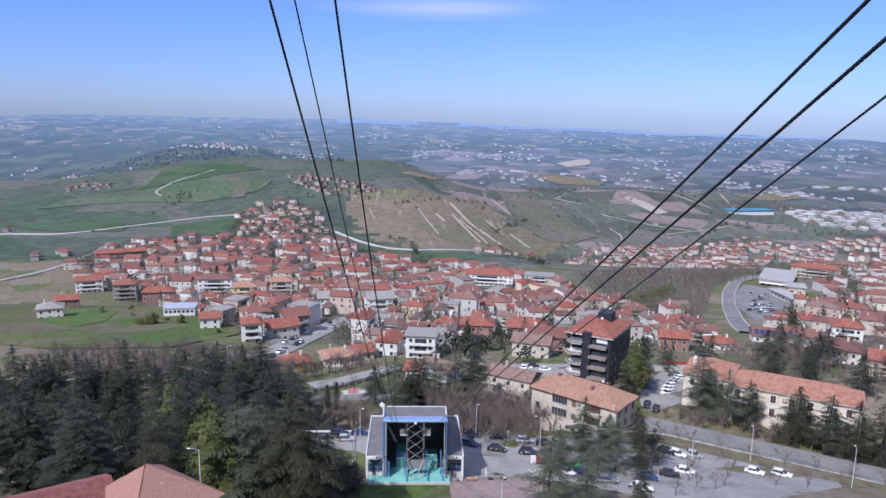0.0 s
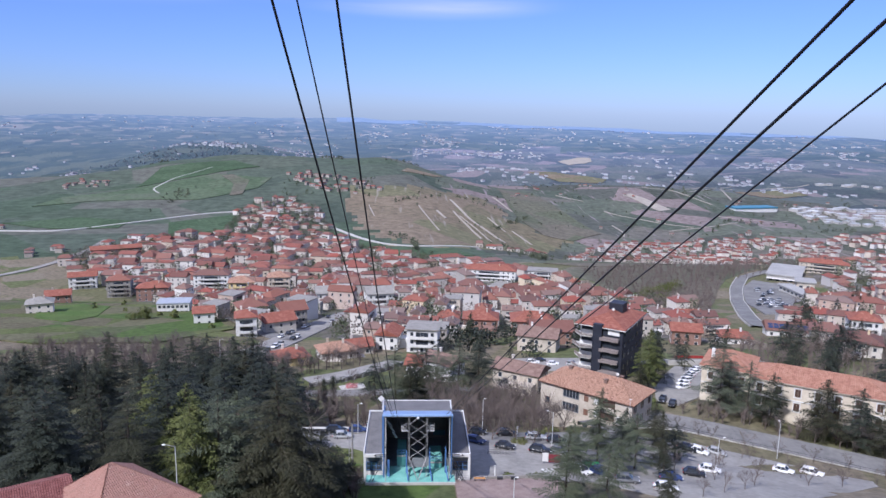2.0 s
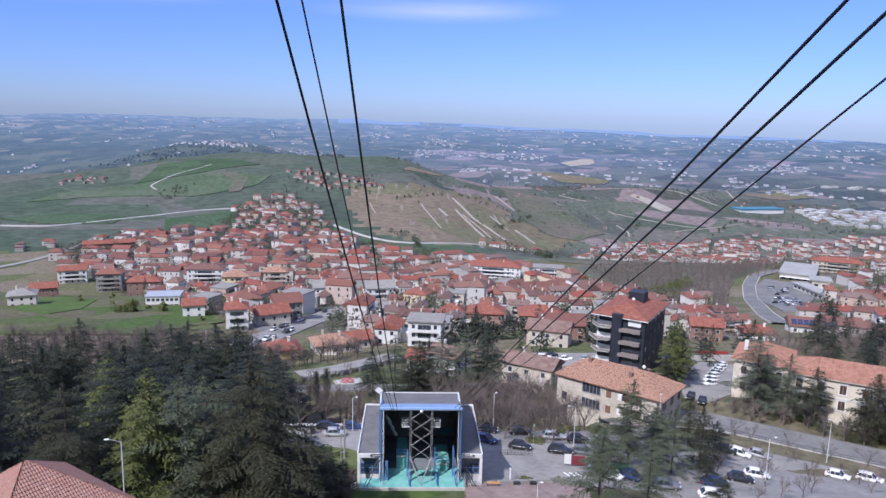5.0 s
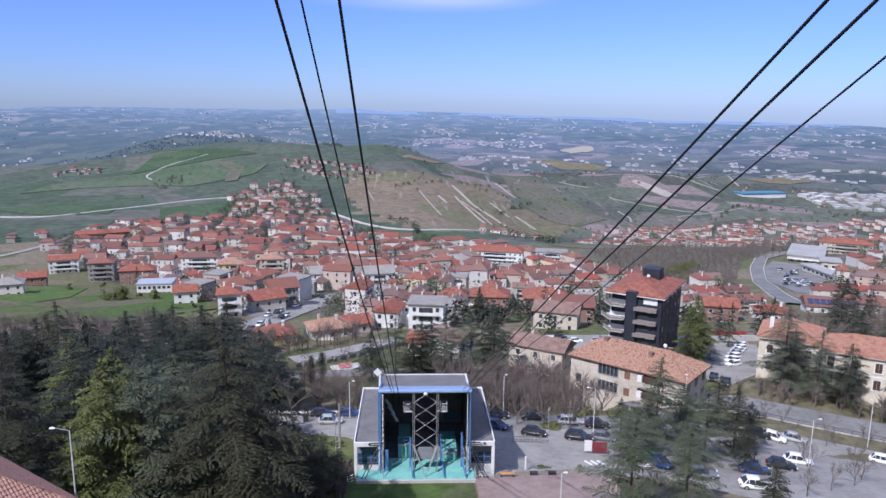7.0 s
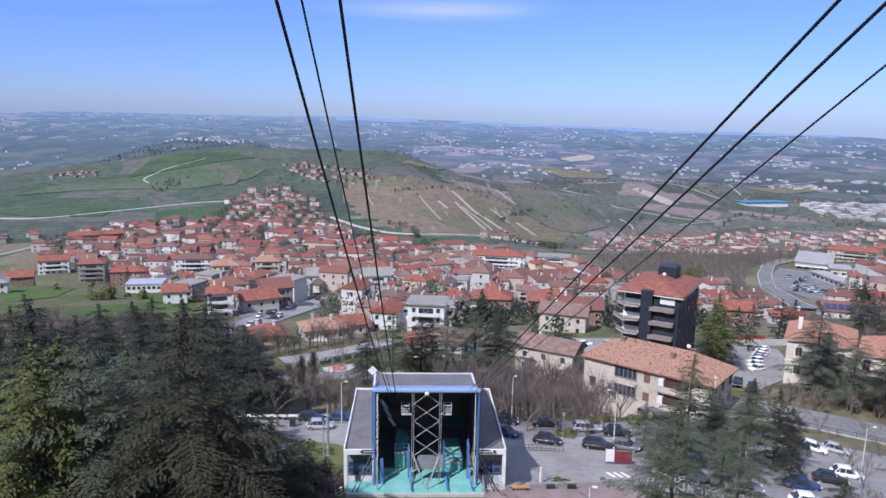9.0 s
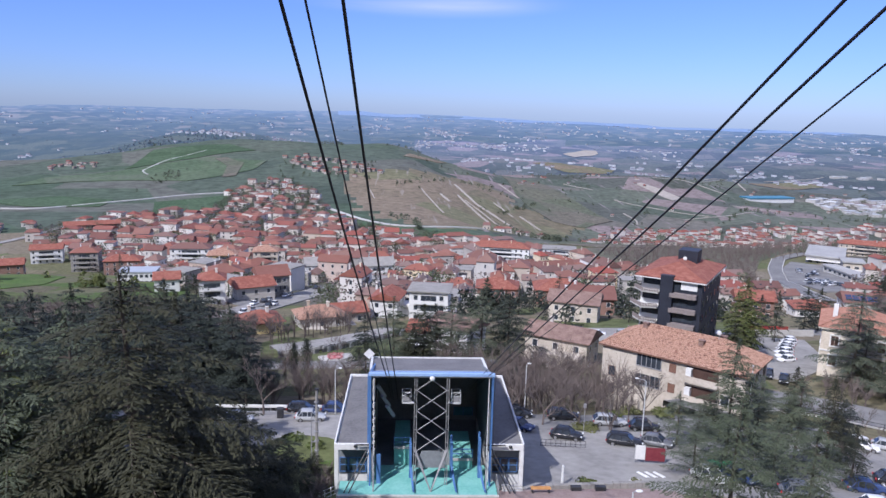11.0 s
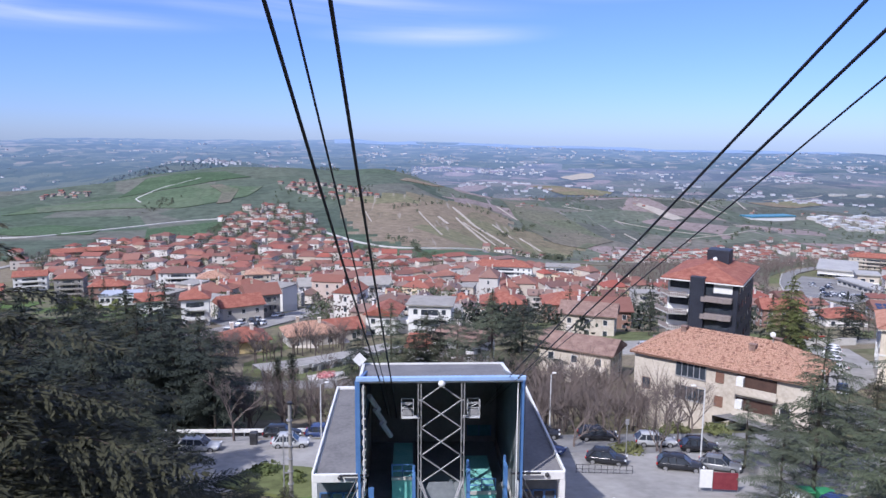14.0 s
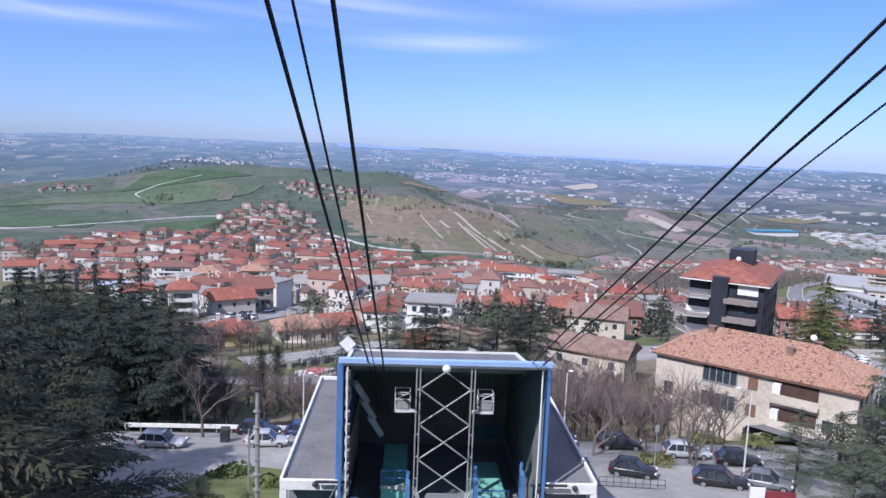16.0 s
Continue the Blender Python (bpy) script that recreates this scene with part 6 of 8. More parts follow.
joined_houses("far_works", "pale factory sheds in the valley", works, "factories", sizes=(9, 24), heights=(3, 6), roofs=False, mats=[M["concrete"], M["works_roof"], M["pane"]])
joined_houses("far_works", "pale factory sheds beyond the far slope", scatter([(1060, 1740), (1200, 1650), (1260, 1700), (1110, 1800)], 30, 0.6), "factories", sizes=(10, 24), heights=(3, 6), roofs=False, mats=[M["concrete"], M["works_roof"], M["pane"]])
bl = thing("long_shed", "long shed with blue metal roof", "shed", on_land(676, 1290, 12, 0))
part("wall", box(bmesh.new(), -48, 48, -16, 16, -8, 6), M["white"], bl)
part("roof", box(bmesh.new(), -49, 49, -17, 17, 6, 8), material("blue metal", [(0.04, 0.15, 0.22), (0.06, 0.20, 0.28)], 0.5, 10, 0.0), bl)
far_spots = []
for _ in range(5200):
    r = 1700 * (2.7 ** rnd.random())
    a = radians(rnd.uniform(-34, 34))
    cx, cy = r * math.sin(a), r * math.cos(a)
    if (cx > -200 or rnd.random() < 0.5) and noise.noise((cx / 260, cy / 420, 3.0)) + 0.6 * noise.noise((cx / 70, cy / 110, 13.0)) > 0.22:
        far_spots.append((cx, cy))
# base colours paled and blued to paint haze on far houses
M["haze_wall"] = material("haze-tinted pale walls", [(0.36, 0.38, 0.42), (0.50, 0.52, 0.56)], 0.9, 30, 0.0, island=True)
M["haze_roof"] = material("haze-tinted roofs", [(0.16, 0.16, 0.19), (0.22, 0.20, 0.23)], 0.9, 30, 0.0, island=True)
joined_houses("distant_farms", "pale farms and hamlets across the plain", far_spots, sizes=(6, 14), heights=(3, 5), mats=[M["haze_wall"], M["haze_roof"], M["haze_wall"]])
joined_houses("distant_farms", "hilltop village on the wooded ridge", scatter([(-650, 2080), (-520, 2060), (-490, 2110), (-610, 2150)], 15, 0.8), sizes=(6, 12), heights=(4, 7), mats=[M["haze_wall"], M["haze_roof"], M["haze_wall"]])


# ---------- trees ----------
def conifer_meshes(seed, height, spread, droop, tiers=16, point=0.85, mat="needles", gap=0.42, dense=9.0, size=0.34, lift=0.10, ragged=0.35):
    """Trunk and a crown of spreading boughs: each a limb with a flat fan of side twigs, clothed in small needle sprays.
    point: how the boughs shorten to the top. gap: metres between side twigs; dense: sprays to a metre of twig."""
    rg = random.Random(seed)
    verts, faces = [], []
    n_seg = 8
    for i in range(n_seg + 1):
        u = i / n_seg
        q = height * 0.016 * (1 - u) + 0.03
        for j in range(7):
            w = j * math.tau / 7
            verts.append(Vector((0.25 * math.sin(seed + 2 * u) + q * math.cos(w), 0.25 * math.cos(seed * 2 + 3 * u) + q * math.sin(w), height * u - 1.5 * (1 - u))))
            if i:
                k = (i - 1) * 7
                faces.append((k + j, k + (j + 1) % 7, k + 7 + (j + 1) % 7, k + 7 + j))
    cv, cf, lv, lf = [], [], [], []
    up = Vector((0, 0, 1))

    def spray(o, way, q):
        out = (way + Vector((rg.uniform(-0.55, 0.55), rg.uniform(-0.55, 0.55), rg.uniform(-0.55, 0.18)))).normalized()
        wd = out.cross(Vector((rg.uniform(-0.6, 0.6), rg.uniform(-0.6, 0.6), 1))).normalized() * (q * 0.17)
        k = len(cv)
        cv.extend((o - out * q * 0.25, o + out * q * 0.3 - wd, o + out * q, o + out * q * 0.3 + wd))
        cf.append((k, k + 1, k + 2, k + 3))

    turn = rg.uniform(0, math.tau)
    for t in range(tiers):
        u = (t + 0.35 * rg.random()) / tiers
        z0 = height * (0.09 + 0.90 * u ** 0.74)
        reach = spread * (1 - u) ** point * (1 - 0.35 * (1 - u) ** 6) + 0.6 * (1 - u) + 0.45
        n = rg.choice((4, 5, 6)) if u < 0.6 else 5
        turn += 0.9
        for b in range(n):
            if rg.random() < 0.07:
                continue
            a = turn + b * math.tau / n + rg.uniform(-0.3, 0.3)
            ln = reach * (1 + ragged * rg.choice((-1.0, -0.6, -0.2, 0.1, 0.4, 0.7, 1.0)) * rg.uniform(0.5, 1.0))
            way = Vector((math.cos(a), math.sin(a), 0))
            side = way.cross(up)
            rise, fall = lift * rg.uniform(0.5, 1.5), droop * rg.uniform(0.7, 1.3)
            zz = z0 + rg.uniform(-0.5, 0.5) * height / 17 * (1 - u)

            def limb(v):
                return way * (ln * v) + Vector((0, 0, zz + ln * (rise * v - fall * v ** 2.2)))

            stick(lv, lf, limb(0.0), limb(0.55), 0.02 + 0.010 * ln, 0.012 + 0.004 * ln)
            stick(lv, lf, limb(0.55), limb(1.0), 0.012 + 0.004 * ln, 0.006)
            steps = max(2, int(ln / gap))
            for k in range(1, steps + 1):
                v = (k - 0.3 * rg.random()) / steps
                if v < 0.12:
                    continue
                p = limb(v)
                long = (0.40 * ln * (1.02 - v) ** 0.75 * min(1.0, 0.35 + 1.3 * v) + 0.16) * rg.uniform(0.65, 1.25)
                for s in (-1, 1):
                    tw = (side * s * rg.uniform(0.75, 1.0) + way * rg.uniform(0.35, 0.85)).normalized()
                    sag = droop * rg.uniform(0.5, 1.2) + 0.05
                    m = max(2, int(long * dense))
                    for e in range(m):
                        w = (e + rg.random()) / m
                        spray(p + tw * (long * w) + Vector((rg.uniform(-.05, .05), rg.uniform(-.05, .05), -sag * long * w * w + rg.uniform(-0.05, 0.05))), tw - up * (sag * w), size * rg.uniform(0.6, 1.25))
                for _ in range(2):
                    spray(p + Vector((rg.uniform(-.06, .06), rg.uniform(-.06, .06), 0.02)), way, size * rg.uniform(0.7, 1.2))
            for _ in range(5):
                spray(limb(1.0), way - up * droop, size * rg.uniform(0.7, 1.3))
    for _ in range(int(150 / size * 0.34)):
        z = height * rg.uniform(0.86, 1.015)
        spray(Vector((rg.gauss(0, 0.16), rg.gauss(0, 0.16), z)), Vector((rg.uniform(-1, 1), rg.uniform(-1, 1), 0.7)).normalized(), size)
    k = len(cv)
    return raw("trunk", verts, faces, M["bark"]), raw("crown", cv + lv, cf + [tuple(i + k for i in f) for f in lf], [M[mat], M["bark"]], [0] * len(cf) + [1] * len(lf))


def bare_mesh(seed, height, spread=0.5, depth=5):
    rg = random.Random(seed)
    verts, faces = [], []

    def grow(p, way, ln, r, d):
        q = p + way * ln
        stick(verts, faces, p, q, r, r * 0.68)
        if d == 0:
            return
        for _ in range(3 if d > 1 else 5):
            turn = Vector((rg.uniform(-1, 1), rg.uniform(-1, 1), rg.uniform(-0.2, 0.7)))
            grow(q if rg.random() < 0.7 else p.lerp(q, 0.6), (way + turn * spread * 1.25).normalized(), ln * rg.uniform(0.58, 0.82), r * 0.58, d - 1)

    grow(Vector((0, 0, -0.8)), Vector((rg.uniform(-.05, .05), rg.uniform(-.05, .05), 1)).normalized(), height * 0.25, height * 0.015, depth)
    return raw("crown", verts, faces, M["twig"])


def leafy_mesh(seed, r, h, n=700, mat="leaf", q=(0.12, 0.28)):
    """Loose shrub: many small leaves in uneven lobes."""
    rg = random.Random(seed)
    lobes = [(rg.uniform(-.5, .5) * r, rg.uniform(-.5, .5) * r, rg.uniform(0.3, 0.75) * h, rg.uniform(0.35, 0.65) * r) for _ in range(7)]
    cv, cf = [], []
    for _ in range(n):
        x, y, z, q0 = rg.choice(lobes)
        d = Vector((rg.gauss(0, 1), rg.gauss(0, 1), rg.gauss(0, 1))).normalized()
        o = Vector((x, y, z)) + Vector((d.x * q0, d.y * q0, d.z * q0 * h / r * 0.6)) * rg.uniform(0.6, 1.05)
        o.z = max(0.02, o.z)
        s = rg.uniform(*q)
        a = d.orthogonal().normalized() * s
        b = (d.cross(a).normalized() + d * rg.uniform(-.5, .5)) * s
        k = len(cv)
        cv.extend((o - a * 0.5, o + b * 0.6, o + a, o - b * 0.6))
        cf.append((k, k + 1, k + 2, k + 3))
    return raw("foliage", cv, cf, M[mat])


BANK = {"big": [conifer_meshes(3, 17, 5.4, 0.26, 14, 0.78, gap=0.20, dense=17, size=0.23, lift=0.12, ragged=0.5), conifer_meshes(15, 17, 5.8, 0.22, 13, 0.72, gap=0.20, dense=17, size=0.23, lift=0.14, ragged=0.55), conifer_meshes(23, 17, 5.0, 0.32, 15, 0.80, gap=0.20, dense=17, size=0.23, lift=0.10, ragged=0.5)],
        "cedar": [conifer_meshes(5, 17, 5.6, 0.20, 11, 0.70, "needles_blue", 0.29, 12, 0.36, 0.12, 0.5), conifer_meshes(8, 17, 5.0, 0.26, 13, 0.82, "needles_blue", 0.29, 12, 0.36, 0.10, 0.45), conifer_meshes(12, 17, 5.6, 0.18, 11, 0.62, "needles_blue", 0.29, 12, 0.36, 0.15, 0.55)],
        "cypress": [conifer_meshes(71, 15, 1.1, -0.6, 30, 0.5, "needles_blue", 0.3, 8, 0.4, 0.6)],
        "far": [conifer_meshes(61, 17, 5.4, 0.22, 11, 0.80, "needles_blue", 0.6, 5, 0.75, 0.10, 0.5), conifer_meshes(64, 17, 4.6, 0.28, 12, 0.92, "needles_blue", 0.6, 5, 0.75, 0.08, 0.5)],
        "spruce": [conifer_meshes(31, 15, 3.5, 0.24, 16, 1.0, "needles", 0.34, 10, 0.34, 0.05, 0.4), conifer_meshes(37, 15, 3.1, 0.30, 17, 1.0, "needles", 0.34, 10, 0.34, 0.05, 0.4)],
        "grey": [conifer_meshes(51, 17, 5.8, 0.18, 12, 0.84, "needles_grey", 0.24, 13, 0.27, 0.13, 0.55), conifer_meshes(57, 17, 5.2, 0.24, 13, 0.90, "needles_grey", 0.24, 13, 0.27, 0.11, 0.5)],
        "yellow": [conifer_meshes(41, 15, 3.9, 0.22, 17, 0.85, "needles_y", 0.27, 13, 0.34, 0.05, 0.3)]}
CEDAR_LABEL = {"grey": "large grey-green cedar with spreading branches", "big": "large dark green cedar with long drooping branches", "cedar": "tall dark green cedar with drooping branches", "cypress": "slim dark columnar cypress", "far": "dark green conifer between the houses", "spruce": "slender dark green conifer", "yellow": "yellow-green conifer among darker trees"}
tree_rnd = random.Random(5)


def conifer(kind, x, y, top=None, high=None, wide=1.0, group=""):
    """top: height of its tip in the world; high: its own height."""
    trunk, crown = tree_rnd.choice(BANK[kind])
    z = ground(x, y)
    size = (high if high else top - z) / (17 if kind in ("cedar", "big", "grey", "far") else 15)
    t = thing("conifer", CEDAR_LABEL[kind], "tree", pose(x, y, z, 0, 0, tree_rnd.uniform(0, 360)), group)
    t.scale = (size * wide, size * wide, size)
    part("trunk", trunk, None, t)
    part("crown", crown, None, t)
    return t


PLANTS_AA = (
    ("big", -19.0, -22.8, 30.3, 1.35), ("big", -14.8, -11.5, 17.0, 1.2), ("big", -13.4, -8.0, 11.0, 1.3), ("big", -13.0, -2.6, 9.4, 1.6), ("big", -17.2, -17.0, 21.5, 1.2), ("big", -20.5, -8.0, 20.0, 1.0),
    ("grey", -26.6, -14.4, 25.2, 1.15), ("yellow", -30.5, -22.2, 27.5, 1.1), ("big", -38.6, -24, 28.0, 1.1), ("cedar", -40.0, -4.0, 26.0, 0.9), ("cedar", -29.8, 12.0, 17.0, 1.0),
    ("cedar", -24.5, 9.0, 13.0, 1.1), ("cedar", -57.6, -6.3, 25.5, 1.0), ("yellow", -36.5, -6.0, 23.0, 1.1), ("yellow", -45.0, 3.0, 22.0, 1.0), ("spruce", -47, -13, 26.0, 1.2),
    ("big", -10.9, -5.4, 7.6, 1.2), ("big", -11.2, 1.0, 7.0, 1.2), ("grey", -27.4, -21.0, 27.6, 1.25), ("cedar", -30, -5, 20.0, 1.0), ("cedar", -49, -24, 29.0, 1.0), ("cedar", -60, -20, 28.5, 1.0), ("cedar", -36, 14, 18.0, 1.0),
)
PLANTS_AB = (
    ("cedar", -46, 18, 18.0, 1.0), ("spruce", -23.5, -1.5, 16.5, 1.4), ("cedar", -36, 40, 10.5, 1.0), ("cedar", -33, 44, 8.0, 1.0), ("cedar", -44, 44, 11.0, 1.0),
    ("cedar", -36, 49, 8, 1.1), ("cedar", -40, 56, 9, 1.1), ("cedar", -46, 62, 9, 1.1), ("cedar", -43, 70, 8, 1.1), ("cedar", -51, 52, 10, 1.1),
    ("cedar", -31.5, 50, 7.5, 1.2), ("cedar", -29, 41, 8, 1.1), ("cedar", -26.5, 38, 6.5, 1.0), ("cypress", -21.5, 66.0, -3.0, 1.0), ("cypress", -24.0, 66.6, -4.0, 1.0),
    ("grey", 22.4, -16.0, 19.8, 1.15), ("grey", 28.6, -15.5, 17.6, 1.1), ("grey", 34.4, 10.7, 15.9, 0.9), ("grey", 28.8, 6.2, 9.5, 1.1), ("grey", 40.2, 7.5, 12.6, 0.95),
)
PLANTS_AC = (
    ("spruce", 46.5, 11.5, 11.0, 1.1), ("grey", 35.5, 2.5, 10.5, 1.1), ("grey", 31.0, 17.5, 6.8, 1.2), ("spruce", 36.8, 21.0, 5.2, 1.9), ("grey", 41, 17, 8.5, 1.2),
    ("spruce", 44, 3, 9.0, 1.2), ("spruce", 50.9, 27.1, 6.5, 1.3), ("spruce", 44.5, 27.0, 5.0, 1.4), ("big", 37.0, -18, 14.5, 1.2), ("cedar", 51, 16, 6.5, 1.1),
    ("grey", 77.2, 55.2, 10.8, 1.0), ("grey", 83.0, 52.0, 6.6, 1.0), ("cedar", 87.5, 49, 4.5, 1.0), ("grey", 80.0, 57.0, 5.0, 1.0), ("spruce", 97.5, 43.0, 5.0, 1.5), ("cedar", 103, 38, 5.0, 0.9),
    ("spruce", 107.5, 34, 5.0, 1.4), ("spruce", 114, 34, 5.0, 1.4), ("yellow", 63.6, 70.0, 9.0, 0.95), ("spruce", 70.0, 82.0, 2.5, 1.3), ("spruce", 60, 66, 1, 1.2),
)
PLANTS_AD = (
    ("grey", -5.3, 69, 4.6, 1.2), ("cedar", 0.6, 71, 2.6, 1.1), ("grey", 6.2, 70, 3.4, 1.1), ("grey", 11.6, 72, 5.2, 1.2), ("cedar", 17.6, 73, 4.2, 1.2),
    ("cedar", 3.0, 75, 1.6, 1.1), ("cedar", -11, 72, 0.0, 1.0), ("spruce", -1.5, 66, 0.0, 1.4),
    ("far", 124, 112, -1, 1.3), ("far", 132, 118, -2, 0.8), ("far", 140, 108, -1, 1.3), ("far", 148, 116, -2, 1.3), ("far", 122, 84, 2.0, 0.9),
    ("far", 134, 74, 3, 1.3), ("far", 150, 86, 1, 0.9), ("far", 128, 92, 1, 1), ("far", 112, 84, 1, 1.4),
)
for kind, x, y, top, wide in (PLANTS_AA + PLANTS_AB + PLANTS_AC + PLANTS_AD):
    conifer(kind, x, y, top, wide=wide)
for _ in range(44):
    x, y = tree_rnd.uniform(-112, -30), tree_rnd.uniform(4, 74)
    if x > -30 - 0.2 * y or (14 < y < 36 and x > -46):
        continue
    top = 19.5 - 0.20 * y + tree_rnd.uniform(-2.5, 1.5) + 0.02 * (-x - 40)
    high = min(20, max(11, top - ground(x, y)))
    conifer("cedar" if tree_rnd.random() < 0.75 else "spruce", x, y, high=high, wide=0.9)
for _ in range(26):
    conifer("cedar" if tree_rnd.random() < 0.7 else "spruce", tree_rnd.uniform(-118, -46), tree_rnd.uniform(60, 94), high=tree_rnd.uniform(8, 12), wide=1.1)
for _ in range(14):
    conifer("cedar", tree_rnd.uniform(-100, -46), tree_rnd.uniform(-34, 2), high=tree_rnd.uniform(12, 16), wide=1.0)

PLANTS_AE = (
    (21, 150, -13), (26, 152, -14), (31, 149, -12.5), (36, 151, -14), (66, 148, -8), (48, 172, -14), (70, 176, -16), (24, 176, -16), (-14, 170, -14),
    (60, 132, -7), (36, 160, -13), (80, 140, -8), (22, 158, -12), (-62, 220, -22),
    (-88, 270, -30), (-10, 250, -28), (20, 262, -30), (70, 250, -28), (96, 240, -24),
    (-150, 300, -36), (12, 118, -6), (22, 112, -5), (30, 100, -4), (8, 106, -5),
    (78, 104, -2), (86, 108, -4), (100, 112, -3), (106, 116, -4), (84, 96, 0),
    (184, 205, -20),
)
PLANTS_AF = (
    (198, 232, -22), (170, 178, -14), (215, 232, -24), (248, 252, -28), (262, 290, -32),
    (190, 214, -22), (160, 172, -14), (212, 206, -22), (226, 228, -24), (236, 246, -26),
    (200, 206, -20), (246, 268, -30), (270, 290, -32), (284, 312, -36), (178, 196, -18),
    (152, 140, -8), (168, 140, -8), (144, 130, -6),
)
for x, y, top in (PLANTS_AE + PLANTS_AF):
    conifer("far", x, y, top, wide=0.9 if int(x) % 3 else 0.6)
BARE = [bare_mesh(s, 10, 0.66) for s in (1, 2, 3, 4)]


def bare_tree(x, y, high, label="leafless grey-brown tree with fine branches"):
    t = thing("bare_tree", label, "tree", pose(x, y, ground(x, y), 0, 0, tree_rnd.uniform(0, 360)), "leafless trees")
    t.scale = (high / 10 * tree_rnd.uniform(0.9, 1.15),) * 2 + (high / 10,)
    part("crown", tree_rnd.choice(BARE), None, t)


PLANTS_AG = (
    (-22.1, 30.0, 10.5), (24.5, 24.0, 7.5), (13.5, 31, 7), (16.5, 34, 8), (20, 38, 9),
    (17, 42, 10), (23, 44, 10), (12, 40, 9), (13, 50, 11), (18, 52, 11),
    (24, 56, 11), (9.5, 46, 10), (8, 56, 11), (14, 60, 11), (20, 62, 10),
    (27, 60, 10), (4, 60, 10), (-1, 56, 9), (-7, 52, 9), (-13, 46, 8),
    (-16, 54, 9), (-20, 60, 10), (-24, 48, 9), (-28, 56, 10), (29, 33, 8),
    (33, 35, 9),
)
PLANTS_AH = (
    (27, 40, 10), (31, 66, 10), (-12, 72, 9), (16, 26.3, 9.5), (20.9, 25.5, 9.5),
    (23.8, 21.2, 9), (11, 27.5, 8), (28, 27, 8.5), (-30, 66, 9), (-36, 74, 9),
    (-31, 44, 8), (11.5, 35.5, 9), (15, 37.5, 9), (19, 33.5, 8), (22, 36, 9),
    (26, 35.5, 9), (30.5, 37.5, 10), (34, 39, 9), (9, 51, 10), (21, 48, 11),
    (28, 50, 10), (25, 47.5, 10), (16, 46, 10), (5, 50, 9), (-4, 48, 8),
    (-9, 60, 9),
)
PLANTS_AI = (
    (37, 33.5, 8), (41, 36, 7), (50, 40, 7), (56, 43, 7), (62, 45, 8),
    (58, 27.2, 6), (69, 24.6, 6), (60, 40.5, 7), (65, 37.6, 7), (71, 36.5, 6.5),
    (77, 35, 7), (83, 32.5, 6.5), (89, 30.5, 7), (95, 28, 6.5), (101, 25.5, 6.5),
    (107, 23, 6.5), (68, 44, 7), (74, 45, 7), (80, 42, 7), (56, 48, 7),
    (90, 41, 7), (100, 35, 6), (57.5, 12, 5.5), (69, 17.5, 5), (76, 14, 5.5),
    (63, 20.5, 5),
)
PLANTS_AJ = (
    (84, 13, 5), (-27, 78, 9), (-18, 86, 9), (-12, 94, 8), (-40, 84, 9),
    (-8, 88, 8), (0, 86, 8), (8, 84, 9), (52, 29.5, 5), (58, 29.2, 5),
    (64.5, 27.5, 5), (71, 25, 5), (78, 22.5, 5), (85, 20, 5), (93, 16, 5),
    (48, 8, 6.5), (54, 4, 7), (66, 12, 6), (74, 8, 7), (82, 10, 6.5),
    (60, 17, 4.5), (66, 40, 6), (70, 48, 6), (76, 38, 6), (86, 38, 6),
    (94, 34, 6),
)
PLANTS_AK = (
    (-8, 30, 6), (52, -4.5, 6.5), (47, -7.5, 6), (57, -1.5, 6), (61, 3, 6),
)
PLANTS_AL = tuple((54 + 6.4 * k, 40.2 - 2.66 * k, 6.2) for k in range(11))
for x, y, h in (PLANTS_AG + PLANTS_AH + PLANTS_AI + PLANTS_AJ + PLANTS_AK + PLANTS_AL):
    if beside(x, y, VILLA_ROAD, 5.2):
        continue
    bare_tree(x, y, h * (1.2 if 20 < y < 70 and x < 36 else 1.0))


def wood(name, label, plan, gap, share, high, mat="twig", seed=1, twigs=34):
    """A thicket of leafless trees, past counting."""
    rg = random.Random(seed)
    verts, faces = [], []
    for x, y in scatter(plan, gap, share):
        z = ground(x, y)
        h = high * rg.uniform(0.7, 1.25)
        base = Vector((x, y, z))
        stick(verts, faces, base, base + Vector((0, 0, h * 0.5)), 0.16, 0.1)
        for _ in range(twigs):
            a = rg.uniform(0, math.tau)
            p = base + Vector((0, 0, h * rg.uniform(0.25, 0.6)))
            q = p + Vector((math.cos(a) * h * rg.uniform(0.1, 0.34), math.sin(a) * h * rg.uniform(0.1, 0.34), h * rg.uniform(0.12, 0.42)))
            stick(verts, faces, p, q, 0.045, 0.016)
            stick(verts, faces, p.lerp(q, 0.5), q + Vector((rg.uniform(-1, 1), rg.uniform(-1, 1), rg.uniform(0, 1))) * h * 0.1, 0.028, 0.012)
    return tagged(new(name, raw(name, verts, faces, M[mat])), label, "woodland", kind="stuff")


wood("bare_wood", "leafless grey-brown wood on the slope", [(-130, 100), (-60, 86), (-34, 88), (-52, 128), (-84, 138), (-130, 136)], 3.7, 0.9, 7, seed=2, twigs=28)
wood("bare_wood", "leafless brown wood beside the bypass", BYPASS_WOOD, 4.6, 0.8, 5.4, "twig", seed=3, twigs=26)
wood("bare_wood", "leafless wood between suburb and market", [(250, 430), (330, 480), (380, 500), (330, 550), (230, 480)], 6.0, 0.8, 9, "twig", seed=4, twigs=16)
